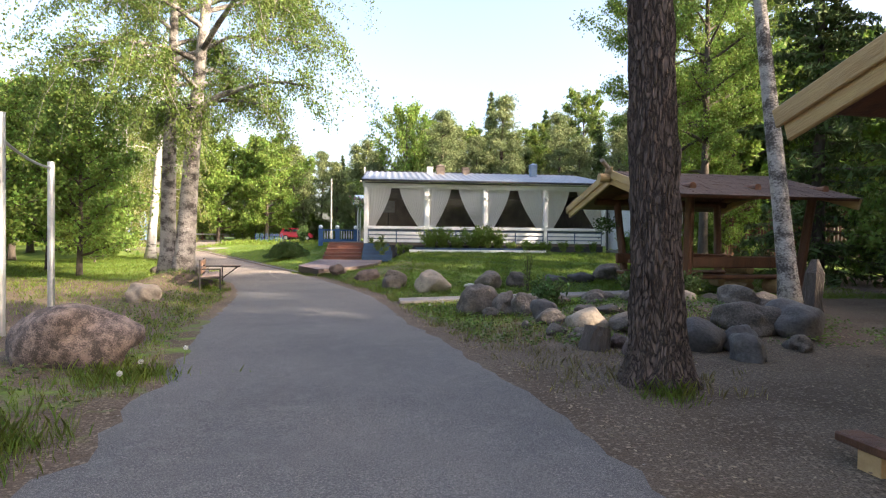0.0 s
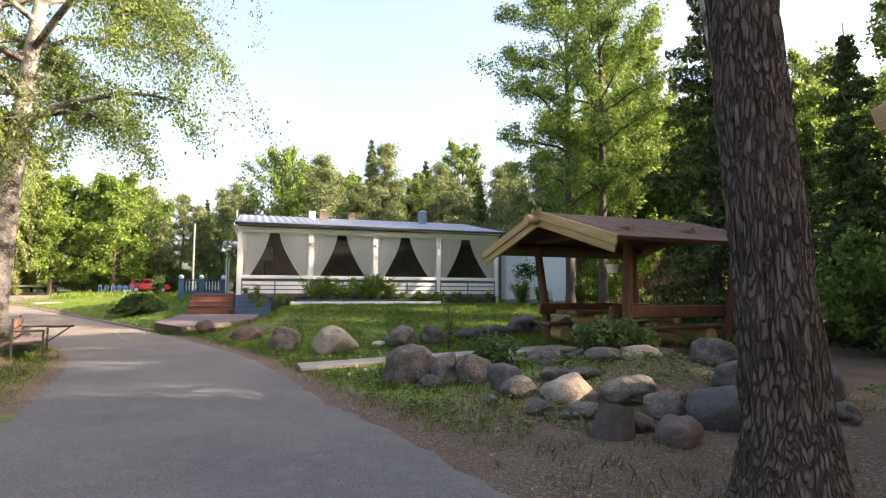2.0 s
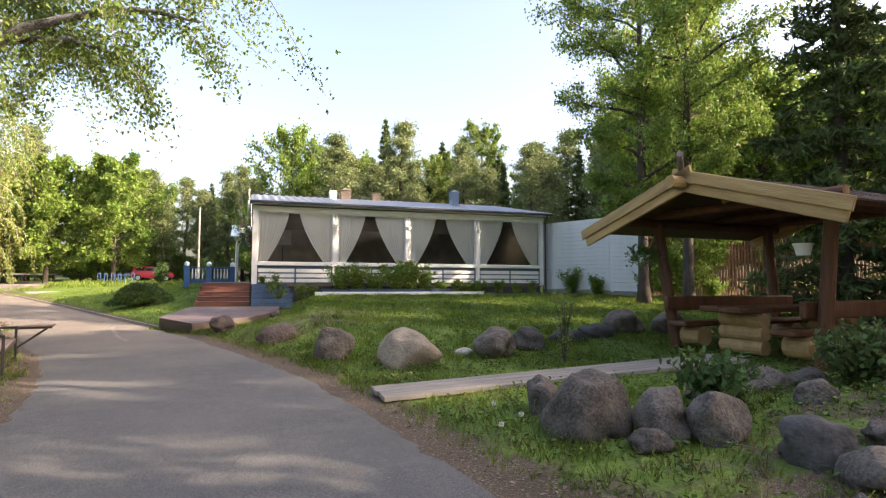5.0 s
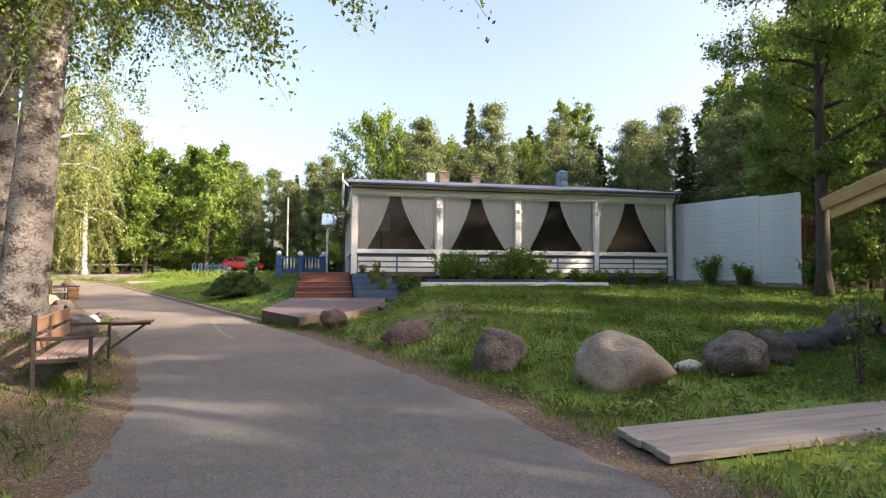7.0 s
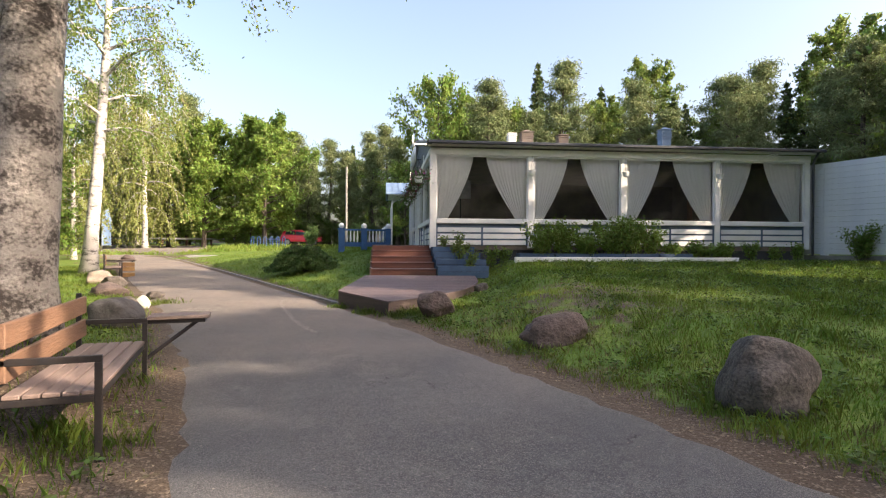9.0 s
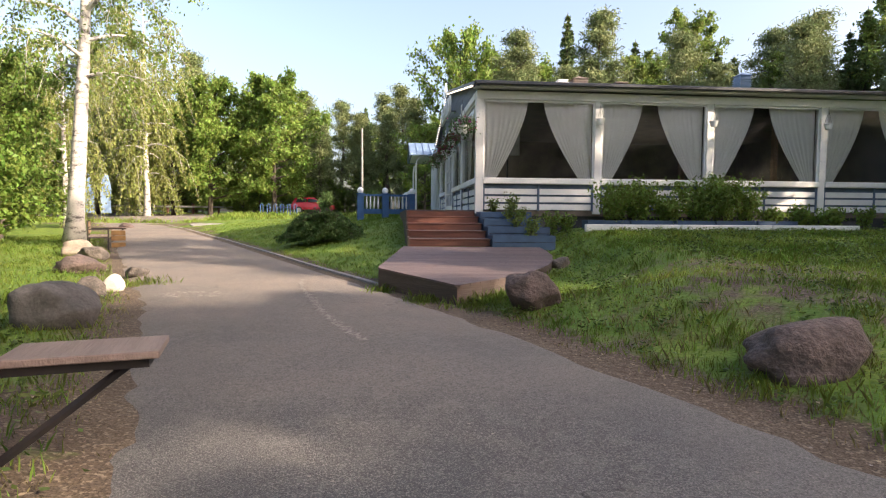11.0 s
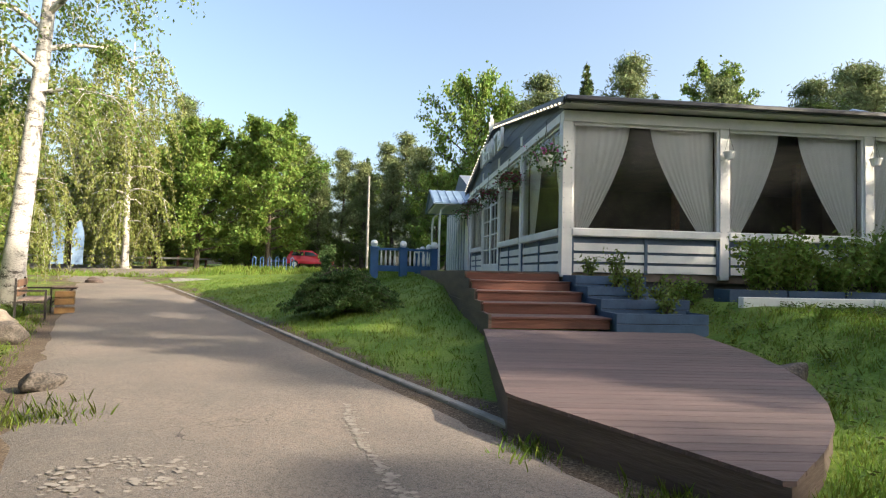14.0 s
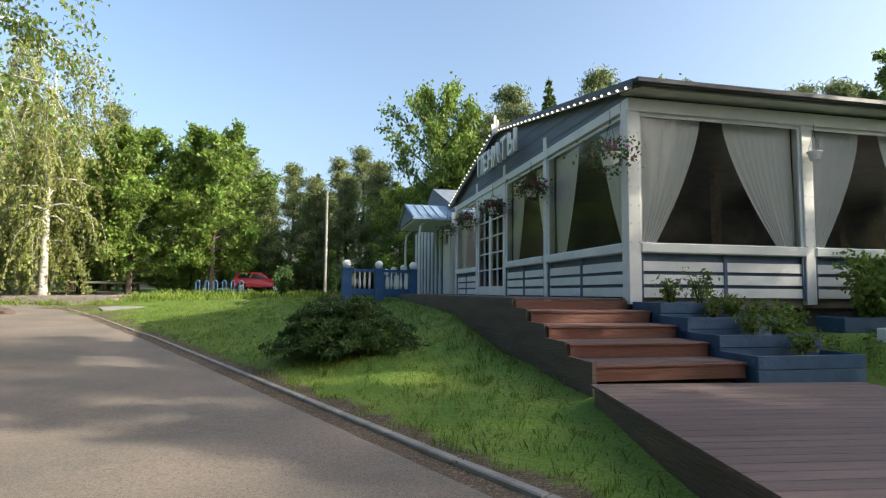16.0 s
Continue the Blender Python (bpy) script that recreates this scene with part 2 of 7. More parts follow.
M = {
    "crack": material("pale_grit", (0.33, 0.3, 0.26), (0.2, 0.18, 0.16), scale=14, rough=0.95),
    "ground": blend_material("ground", ((0.1, 0.072, 0.05), (0.155, 0.122, 0.088), (0.058, 0.042, 0.03), (0.1, 0.175, 0.028), (0.165, 0.225, 0.042), (0.07, 0.12, 0.022))),
    "blade": material("grass_blade", (0.135, 0.238, 0.036), (0.245, 0.325, 0.066), scale=0.6, rough=0.6, translucent=0.45, per_island=0.35, spec=0.25),
    "weed": material("weed_leaf", (0.07, 0.125, 0.03), (0.125, 0.185, 0.045), scale=0.7, rough=0.55, translucent=0.3, per_island=0.4, spec=0.3),
    "dry_blade": material("dry_blade", (0.3, 0.25, 0.11), (0.17, 0.17, 0.06), scale=0.8, rough=0.8, translucent=0.3, per_island=0.3),
    "litter": material("leaf_litter", (0.3, 0.23, 0.16), (0.11, 0.075, 0.05), scale=3, rough=0.9, per_island=0.4),
    "rock": material("granite", (0.135, 0.114, 0.098), (0.052, 0.045, 0.04), scale=5.0, rough=0.9, bump=0.9, bump_scale=16, fine=0.55, low=0.42, high=0.58, per_object=0.22),
    "rock_red": material("red_granite", (0.15, 0.108, 0.096), (0.058, 0.046, 0.043), scale=6, rough=0.92, bump=1.0, bump_scale=20, fine=0.5, per_object=0.1),
    "rock_tan": material("tan_granite", (0.33, 0.275, 0.215), (0.15, 0.125, 0.1), scale=4, rough=0.9, bump=0.7, bump_scale=14, fine=0.4, per_object=0.12),
    "rock_dark": material("dark_granite", (0.105, 0.097, 0.095), (0.045, 0.043, 0.044), scale=4, rough=0.85, bump=0.7, bump_scale=14, fine=0.5, per_object=0.15),
    "rock_rough": material("rough_pink_granite", (0.25, 0.19, 0.165), (0.06, 0.048, 0.044), scale=9, rough=0.95, bump=1.0, bump_scale=13, fine=0.45, low=0.4, high=0.56),
    "rock_white": material("whitewashed_stone", (0.52, 0.5, 0.46), (0.36, 0.34, 0.3), scale=5, rough=0.9, bump=0.4),
    "pine_bark": material("pine_bark", (0.13, 0.1, 0.085), (0.032, 0.026, 0.023), scale=10, rough=0.95, bump=1.0, bump_scale=22, stretch=(1, 1, 0.5), fine=0.5, low=0.42, high=0.58),
    "dark_bark": material("dark_bark", (0.1, 0.08, 0.065), (0.045, 0.037, 0.03), scale=6, rough=0.95, bump=1.0, stretch=(1, 1, 0.35)),
    "birch_bark": material("birch_bark", (0.5, 0.48, 0.455), (0.085, 0.075, 0.07), scale=3.4, rough=0.8, bump=0.7, stretch=(0.8, 0.8, 1.9), fine=0.42, low=0.5, high=0.6),
    "old_birch": material("old_birch_bark", (0.33, 0.305, 0.28), (0.065, 0.055, 0.05), scale=3.2, rough=0.95, bump=1.0, bump_scale=18, stretch=(1.0, 1.0, 1.25), fine=0.38, low=0.45, high=0.58),
    "birch_leaf": material("birch_leaf", (0.12, 0.195, 0.045), (0.19, 0.255, 0.062), scale=0.5, rough=0.5, translucent=0.5, per_island=0.4, spec=0.3),
    "maple_leaf": material("maple_leaf", (0.125, 0.215, 0.042), (0.205, 0.3, 0.065), scale=0.4, rough=0.5, translucent=0.5, per_island=0.35, spec=0.3),
    "willow_leaf": material("weeping_leaf", (0.18, 0.22, 0.06), (0.25, 0.28, 0.09), scale=0.4, rough=0.6, translucent=0.4, per_island=0.35, spec=0.2),
    "spruce_needle": material("spruce_needle", (0.06, 0.1, 0.036), (0.105, 0.155, 0.048), scale=0.6, rough=0.7, translucent=0.2, per_island=0.4, spec=0.2),
    "pine_needle": material("pine_needle", (0.125, 0.175, 0.075), (0.19, 0.225, 0.1), scale=0.5, rough=0.7, translucent=0.25, per_island=0.35, spec=0.2),
    "juniper": material("juniper_needle", (0.055, 0.11, 0.038), (0.11, 0.185, 0.055), scale=1.5, rough=0.7, translucent=0.25, per_island=0.35, spec=0.2),
    "white_paint": material("white_paint", (0.78, 0.78, 0.76), (0.66, 0.67, 0.66), scale=2.2, rough=0.55, bump=0.15, bump_scale=30),
    "fence_white": material("fence_white", (0.74, 0.76, 0.78), (0.62, 0.64, 0.67), scale=1.4, rough=0.6, bump=0.2),
    "blue_paint": material("blue_paint", (0.045, 0.095, 0.18), (0.03, 0.065, 0.125), scale=4, rough=0.6, bump=0.25, per_object=0.12),
    "bright_blue": material("bright_blue_paint", (0.035, 0.115, 0.27), (0.025, 0.08, 0.2), scale=4, rough=0.5),
    "navy_trim": material("navy_trim", (0.1, 0.15, 0.22), (0.07, 0.1, 0.16), scale=4, rough=0.6),
    "gable_board": material("gable_board", (0.17, 0.2, 0.25), (0.12, 0.145, 0.19), scale=3, rough=0.7, bump=0.3, stretch=(1, 0.3, 3)),
    "roof_sheet": material("roof_sheet", (0.27, 0.29, 0.32), (0.2, 0.21, 0.24), scale=2, rough=0.42, metal=0.3),
    "gutter": material("gutter_metal", (0.05, 0.055, 0.065), (0.035, 0.038, 0.045), scale=5, rough=0.45, metal=0.3),
    "roof_blue": material("canopy_sheet", (0.2, 0.29, 0.4), (0.14, 0.21, 0.31), scale=2, rough=0.5, metal=0.1),
    "concrete": material("concrete", (0.3, 0.29, 0.275), (0.2, 0.195, 0.185), scale=4, rough=0.95, bump=0.6),
    "dark_base": material("dark_plinth", (0.07, 0.07, 0.075), (0.045, 0.045, 0.05), scale=3, rough=0.9, bump=0.3),
    "curtain": material("curtain_cloth", (0.83, 0.815, 0.78), (0.75, 0.735, 0.7), scale=6, rough=0.9, translucent=0.08),
    "film": film_material("clear_film", (0.99, 0.99, 0.99), 0.06, 0.015),
    "glass": film_material("window_glass", (0.9, 0.93, 0.93), 0.02),
    "interior": material("interior_panel", (0.2, 0.16, 0.13), (0.13, 0.105, 0.09), scale=2, rough=0.8),
    "deck": material("deck_board", (0.155, 0.108, 0.102), (0.09, 0.067, 0.064), scale=2.2, rough=0.62, bump=0.35, stretch=(0.35, 6, 3), per_object=0.16),
    "deck_side": material("deck_fascia", (0.125, 0.09, 0.075), (0.07, 0.052, 0.045), scale=2, rough=0.7, bump=0.35, stretch=(0.5, 0.5, 4)),
    "step_red": material("step_board", (0.15, 0.05, 0.032), (0.08, 0.032, 0.023), scale=2.5, rough=0.5, bump=0.25, stretch=(0.4, 5, 4), per_object=0.15),
    "grey_plank": material("grey_plank", (0.3, 0.265, 0.235), (0.2, 0.178, 0.16), scale=2.4, rough=0.85, bump=0.5, stretch=(0.3, 5, 2), per_object=0.1),
    "bench_wood": material("bench_wood", (0.26, 0.145, 0.085), (0.15, 0.085, 0.055), scale=3, rough=0.6, bump=0.3, stretch=(5, 0.4, 3), per_object=0.15),
    "seat_wood": material("seat_wood", (0.27, 0.2, 0.17), (0.18, 0.13, 0.11), scale=3, rough=0.65, bump=0.3, stretch=(5, 0.4, 3), per_object=0.1),
    "black_steel": material("black_steel", (0.025, 0.024, 0.026), (0.045, 0.036, 0.032), scale=9, rough=0.5, metal=0.4),
    "pine_board": material("pine_board", (0.52, 0.36, 0.16), (0.36, 0.22, 0.09), scale=2.4, rough=0.55, bump=0.35, stretch=(0.5, 0.5, 5), per_object=0.1),
    "red_log": material("stained_log", (0.17, 0.068, 0.032), (0.08, 0.033, 0.018), scale=3, rough=0.55, bump=0.4, stretch=(2, 2, 0.5), per_object=0.15),
    "log_end": material("log_end", (0.5, 0.34, 0.17), (0.35, 0.22, 0.1), scale=8, rough=0.7),
    "roof_felt": material("roof_shingle", (0.11, 0.07, 0.056), (0.05, 0.034, 0.03), scale=6, rough=0.95, bump=0.8, fine=0.5),
    "stump": material("weathered_wood", (0.11, 0.09, 0.078), (0.05, 0.042, 0.036), scale=6, rough=0.95, bump=1.0, stretch=(1, 1, 0.25)),
    "galvanised": material("galvanised_steel", (0.5, 0.52, 0.54), (0.38, 0.4, 0.42), scale=6, rough=0.4, metal=0.7),
    "pot_white": material("white_plastic", (0.86, 0.86, 0.84), (0.8, 0.8, 0.78), scale=5, rough=0.5),
    "flower_red": material("crimson_petal", (0.3, 0.015, 0.06), (0.16, 0.01, 0.05), scale=20, rough=0.6, translucent=0.3, per_island=0.4),
    "flower_pink": material("pink_petal", (0.65, 0.1, 0.35), (0.45, 0.05, 0.25), scale=20, rough=0.6, translucent=0.3, per_island=0.3),
    "soil": material("potting_soil", (0.045, 0.033, 0.025), (0.03, 0.022, 0.018), scale=20, rough=1.0, bump=0.8),
    "picket": material("picket_brown", (0.14, 0.06, 0.04), (0.08, 0.035, 0.025), scale=4, rough=0.8, bump=0.3, stretch=(4, 4, 0.4), per_object=0.2),
    "car_red": material("car_red", (0.42, 0.03, 0.05), (0.4, 0.028, 0.046), scale=2, rough=0.25),
    "tyre": material("tyre_rubber", (0.02, 0.02, 0.021), scale=8, rough=0.85),
    "rim": material("wheel_rim", (0.5, 0.5, 0.52), scale=8, rough=0.35, metal=0.8),
    "dark_glass": material("car_glass", (0.02, 0.025, 0.03), (0.03, 0.035, 0.04), scale=1, rough=0.08),
    "flag": material("flag_cloth", (0.2, 0.3, 0.45), (0.1, 0.17, 0.3), scale=1.2, rough=0.85, translucent=0.3),
    "flag_dark": material("flag_dark", (0.03, 0.04, 0.08), (0.05, 0.06, 0.1), scale=1.5, rough=0.85, translucent=0.1),
    "yellow": material("yellow_paint", (0.3, 0.17, 0.06), (0.18, 0.1, 0.04), scale=5, rough=0.6),
    "dandelion": material("dandelion_fluff", (0.75, 0.74, 0.7), (0.6, 0.59, 0.55), scale=20, rough=1.0, translucent=0.4),
}


def asphalt_material():
    """Worn asphalt: patches, stone speckle and fine dark cracks."""
    m = bpy.data.materials.new("asphalt")
    m.use_nodes = True
    n, l = m.node_tree.nodes, m.node_tree.links
    b = n["Principled BSDF"]
    b.inputs["Roughness"].default_value, b.inputs["Specular IOR Level"].default_value = 0.9, 0.2
    tc = n.new("ShaderNodeTexCoord")

    def tex(scale, detail, rough=0.5):
        t = n.new("ShaderNodeTexNoise")
        t.inputs["Scale"].default_value, t.inputs["Detail"].default_value, t.inputs["Roughness"].default_value = scale, detail, rough
        l.new(tc.outputs["Object"], t.inputs["Vector"])
        return t

    def rng(src, a, c, lo=0.0, hi=1.0):
        r = n.new("ShaderNodeMapRange")
        for k, v in enumerate((a, c, lo, hi)):
            r.inputs[k + 1].default_value = v
        l.new(src, r.inputs[0])
        return r.outputs[0]

    def mix(f, x, y):
        k = n.new("ShaderNodeMix")
        k.data_type = "RGBA"
        l.new(f, k.inputs[0])
        for i, s in ((6, x), (7, y)):
            if isinstance(s, tuple):
                k.inputs[i].default_value = (*s, 1)
            else:
                l.new(s, k.inputs[i])
        return k.outputs[2]

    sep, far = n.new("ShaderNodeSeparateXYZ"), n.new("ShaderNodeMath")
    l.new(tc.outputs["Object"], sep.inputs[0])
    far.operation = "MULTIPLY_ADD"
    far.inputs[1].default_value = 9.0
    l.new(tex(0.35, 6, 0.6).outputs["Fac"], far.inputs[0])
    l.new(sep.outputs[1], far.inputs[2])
    far_mix = rng(far.outputs[0], 21.5, 28.0)      # blends to the lighter, warmer tone past the bench
    # near part darker and cooler, far part lighter and warmer
    near_tone = mix(rng(tex(0.45, 5).outputs["Fac"], 0.38, 0.62), (0.09, 0.092, 0.098), (0.138, 0.135, 0.134))
    far_tone = mix(rng(tex(0.45, 5).outputs["Fac"], 0.38, 0.62), (0.175, 0.15, 0.13), (0.26, 0.21, 0.172))
    col = mix(far_mix, near_tone, far_tone)
    col = mix(rng(tex(5, 8, 0.65).outputs["Fac"], 0.5, 0.72, 0.0, 0.55), col, mix(far_mix, (0.19, 0.185, 0.18), (0.29, 0.245, 0.2)))
    col = mix(rng(tex(24, 6, 0.7).outputs["Fac"], 0.46, 0.66, 0.0, 0.55), col, (0.1, 0.096, 0.094))
    col = mix(rng(tex(130, 3).outputs["Fac"], 0.5, 0.6, 0.0, 0.7), col, (0.27, 0.255, 0.235))
    col = mix(rng(tex(60, 4, 0.7).outputs["Fac"], 0.5, 0.62, 0.0, 0.55), col, (0.05, 0.048, 0.046))
    warp, add, sc = tex(1.8, 6), n.new("ShaderNodeVectorMath"), n.new("ShaderNodeVectorMath")
    sc.operation, add.operation = "SCALE", "ADD"
    sc.inputs["Scale"].default_value = 0.9
    l.new(warp.outputs["Color"], sc.inputs[0])
    l.new(tc.outputs["Object"], add.inputs[0])
    l.new(sc.outputs[0], add.inputs[1])
    vo = n.new("ShaderNodeTexVoronoi")
    vo.feature = "DISTANCE_TO_EDGE"
    vo.inputs["Scale"].default_value = 0.55
    l.new(add.outputs[0], vo.inputs["Vector"])
    line = rng(vo.outputs["Distance"], 0.001, 0.0055, 0.75, 0.0)
    gate = rng(tex(0.5, 3).outputs["Fac"], 0.55, 0.66)
    mul = n.new("ShaderNodeMath")
    mul.operation = "MULTIPLY"
    l.new(line, mul.inputs[0])
    l.new(gate, mul.inputs[1])
    l.new(mix(mul.outputs[0], col, (0.045, 0.042, 0.04)), b.inputs["Base Color"])
    bp = n.new("ShaderNodeBump")
    bp.inputs["Strength"].default_value, bp.inputs["Distance"].default_value = 0.7, 0.012
    l.new(tex(110, 6, 0.6).outputs["Fac"], bp.inputs["Height"])
    l.new(bp.outputs[0], b.inputs["Normal"])
    return m


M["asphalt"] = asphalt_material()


def plated_bark(name, plate, plate2, furrow, scale=11.0, squash=0.28):
    """Bark in long uneven plates, with dark furrows between them."""
    m = bpy.data.materials.new(name)
    m.use_nodes = True
    n, l = m.node_tree.nodes, m.node_tree.links
    b = n["Principled BSDF"]
    b.inputs["Roughness"].default_value, b.inputs["Specular IOR Level"].default_value = 0.95, 0.15
    tc, mp, warp = n.new("ShaderNodeTexCoord"), n.new("ShaderNodeMapping"), n.new("ShaderNodeTexNoise")
    mp.inputs["Scale"].default_value = (1, 1, squash)
    warp.inputs["Scale"].default_value, warp.inputs["Detail"].default_value = 7.0, 6
    l.new(tc.outputs["Object"], mp.inputs["Vector"])
    l.new(mp.outputs[0], warp.inputs["Vector"])
    sc, add = n.new("ShaderNodeVectorMath"), n.new("ShaderNodeVectorMath")
    sc.operation, add.operation = "SCALE", "ADD"
    sc.inputs["Scale"].default_value = 0.2
    l.new(warp.outputs["Color"], sc.inputs[0])
    l.new(mp.outputs[0], add.inputs[0])
    l.new(sc.outputs[0], add.inputs[1])
    vo, fine = n.new("ShaderNodeTexVoronoi"), n.new("ShaderNodeTexNoise")
    vo.feature = "DISTANCE_TO_EDGE"
    vo.inputs["Scale"].default_value = scale
    fine.inputs["Scale"].default_value, fine.inputs["Detail"].default_value = 38.0, 7
    l.new(add.outputs[0], vo.inputs["Vector"])
    l.new(mp.outputs[0], fine.inputs["Vector"])
    edge, grain = n.new("ShaderNodeMapRange"), n.new("ShaderNodeMapRange")
    edge.inputs[1].default_value, edge.inputs[2].default_value = 0.0, 0.17
    grain.inputs[1].default_value, grain.inputs[2].default_value = 0.36, 0.64
    l.new(vo.outputs["Distance"], edge.inputs[0])
    l.new(fine.outputs["Fac"], grain.inputs[0])
    c1, c2 = n.new("ShaderNodeMix"), n.new("ShaderNodeMix")
    c1.data_type = c2.data_type = "RGBA"
    c1.inputs[6].default_value, c1.inputs[7].default_value = (*plate, 1), (*plate2, 1)
    l.new(grain.outputs[0], c1.inputs[0])
    c2.inputs[6].default_value = (*furrow, 1)
    l.new(edge.outputs[0], c2.inputs[0])
    l.new(c1.outputs[2], c2.inputs[7])
    l.new(c2.outputs[2], b.inputs["Base Color"])
    hsum = n.new("ShaderNodeMath")
    hsum.operation = "MULTIPLY_ADD"
    hsum.inputs[1].default_value = 0.35
    l.new(fine.outputs["Fac"], hsum.inputs[0])
    l.new(edge.outputs[0], hsum.inputs[2])
    bp = n.new("ShaderNodeBump")
    bp.inputs["Strength"].default_value, bp.inputs["Distance"].default_value = 1.0, 0.025
    l.new(hsum.outputs[0], bp.inputs["Height"])
    l.new(bp.outputs[0], b.inputs["Normal"])
    return m


M["furrowed_bark"] = plated_bark("furrowed_pine_bark", (0.15, 0.115, 0.097), (0.088, 0.066, 0.056), (0.06, 0.047, 0.041), 26.0, 0.24)
bulb = bpy.data.materials.new("bulb_glow")
bulb.use_nodes = True
bulb.node_tree.nodes["Principled BSDF"].inputs["Emission Color"].default_value = (1, 0.85, 0.6, 1)
bulb.node_tree.nodes["Principled BSDF"].inputs["Emission Strength"].default_value = 1.2
M["bulb"] = bulb


# ---- mesh helpers ----
def part(name, bm, mat, parent=None, label="", m=None, smooth=False):
    """Link a bmesh as one mesh object under a thing or a part."""
    me = bpy.data.meshes.new(name)
    if smooth:
        for f in bm.faces:
            f.smooth = True
    bm.to_mesh(me)
    bm.free()
    me.materials.append(M[mat])
    ob = new(name, me)
    if parent is not None:
        ob.parent = parent
    if m is not None:
        ob.matrix_basis = m
    if label:
        tagged(ob, label)
    return ob


def share(ob, name, m, parent=None):
    """Another object on the same mesh."""
    o = new(name, ob.data)
    o.parent = parent
    o.matrix_basis = m
    return o


def thing(name, label, category, m=None, group="", kind=""):
    e = new(name)
    e.empty_display_size = 0.2
    if m is not None:
        e.matrix_basis = m
    return tagged(e, label, category, group, kind)


def box(bm, x0, x1, y0, y1, z0, z1, m=None, bevel=0.0):
    vs = [bm.verts.new((x, y, z)) for z in (z0, z1) for y in (y0, y1) for x in (x0, x1)]
    fs = [bm.faces.new([vs[i] for i in q]) for q in ((0, 2, 3, 1), (4, 5, 7, 6), (0, 1, 5, 4), (2, 6, 7, 3), (0, 4, 6, 2), (1, 3, 7, 5))]
    if bevel:
        es = list({e for f in fs for e in f.edges})
        out = bmesh.ops.bevel(bm, geom=es, offset=bevel, segments=1, affect="EDGES")
        vs = list({v for f in out["faces"] for v in f.verts} | {v for v in vs if v.is_valid})
    if m is not None:
        bmesh.ops.transform(bm, matrix=m, verts=vs)
    return bm


def boxes(*specs, bevel=0.0):
    bm = bmesh.new()
    for s in specs:
        box(bm, *s, bevel=bevel)
    return bm


def tube(bm, path, radii, n=8, cap=True, wob=0.0, rnd=None):
    """A round tapering limb along a path."""
    rings = []
    path = [Vector(p) for p in path]
    for i, p in enumerate(path):
        d = (path[min(i + 1, len(path) - 1)] - path[max(i - 1, 0)]).normalized()
        a = d.orthogonal().normalized() if abs(d.z) < 0.95 else Vector((1, 0, 0)).cross(d).normalized()
        if i and rings:
            a = (last - d * last.dot(d)).normalized()
        last = a
        b = d.cross(a)
        r = radii[i] if hasattr(radii, "__len__") else radii
        ring = []
        for k in range(n):
            t = 2 * math.pi * k / n
            rr = r * (1 + (rnd.uniform(-wob, wob) if rnd else 0))
            ring.append(bm.verts.new(p + a * math.cos(t) * rr + b * math.sin(t) * rr))
        rings.append(ring)
    for r0, r1 in zip(rings, rings[1:]):
        for k in range(n):
            bm.faces.new((r0[k], r0[(k + 1) % n], r1[(k + 1) % n], r1[k]))
    if cap:
        bm.faces.new(rings[0][::-1])
        bm.faces.new(rings[-1])
    return bm


def quads(name, pts, mat, parent=None, label="", n=4):
    """One mesh of many loose n-sided faces; pts: an array (faces * n, 3)."""
    me = bpy.data.meshes.new(name)
    count = len(pts) // n
    me.vertices.add(len(pts))
    me.vertices.foreach_set("co", np.ascontiguousarray(pts, dtype=np.float32).ravel())
    me.loops.add(len(pts))
    me.loops.foreach_set("vertex_index", np.arange(len(pts), dtype=np.int32))
    me.polygons.add(count)
    me.polygons.foreach_set("loop_start", np.arange(0, len(pts), n, dtype=np.int32))
    me.update(calc_edges=True)
    me.validate()
    me.materials.append(M[mat])
    ob = new(name, me)
    if parent is not None:
        ob.parent = parent
    if label:
        tagged(ob, label)
    return ob


def leaf_points(centres, size, rs, aspect=0.6, droop=0.0, spread=0.35):
    """Diamond leaves, one at each centre, turned at random."""
    c = np.asarray(centres, dtype=float)
    k = len(c)
    a = rs.normal(size=(k, 3))
    a[:, 2] -= droop
    a /= np.linalg.norm(a, axis=1)[:, None]
    b = np.cross(a, rs.normal(size=(k, 3)))
    b /= np.linalg.norm(b, axis=1)[:, None] + 1e-9
    nrm = np.cross(a, b)
    s = size * rs.uniform(1 - spread, 1 + spread, (k, 1))
    out = np.stack([c - a * s * 0.5, c + b * s * aspect * 0.5 + nrm * s * 0.12, c + a * s * 0.5, c - b * s * aspect * 0.5 + nrm * s * 0.12], axis=1)
    return out.reshape(-1, 3)


# ---- ground shape ----
ROAD_Y = [-40, 0, 5, 9, 14, 18, 23, 27, 40, 60, 90, 300]
ROAD_Z = [-0.02, -0.02, -0.05, -0.12, -0.2, -0.2, -0.2, -0.17, 0.0, 0.6, 1.4, 2.0]
EDGE_Y = [-40, 2, 4, 6, 8.3, 10, 12.5, 15, 17, 20, 22, 25.1, 27.7, 32, 38.4, 45.2, 51, 58]
EDGE_X = [2.4, 1.85, 1.5, 0.97, 0.33, -0.25, -0.82, -1.55, -2.4, -3.8, -4.75, -6.5, -8.1, -10.7, -14.6, -19.2, -23.5, -26]
LEFT_Y = [-40, 0, 3.5, 6, 8.4, 11.5, 13.9, 15.5, 17.6, 20.8, 22.8, 25.1, 28.4, 32, 38.3, 45, 52, 60]
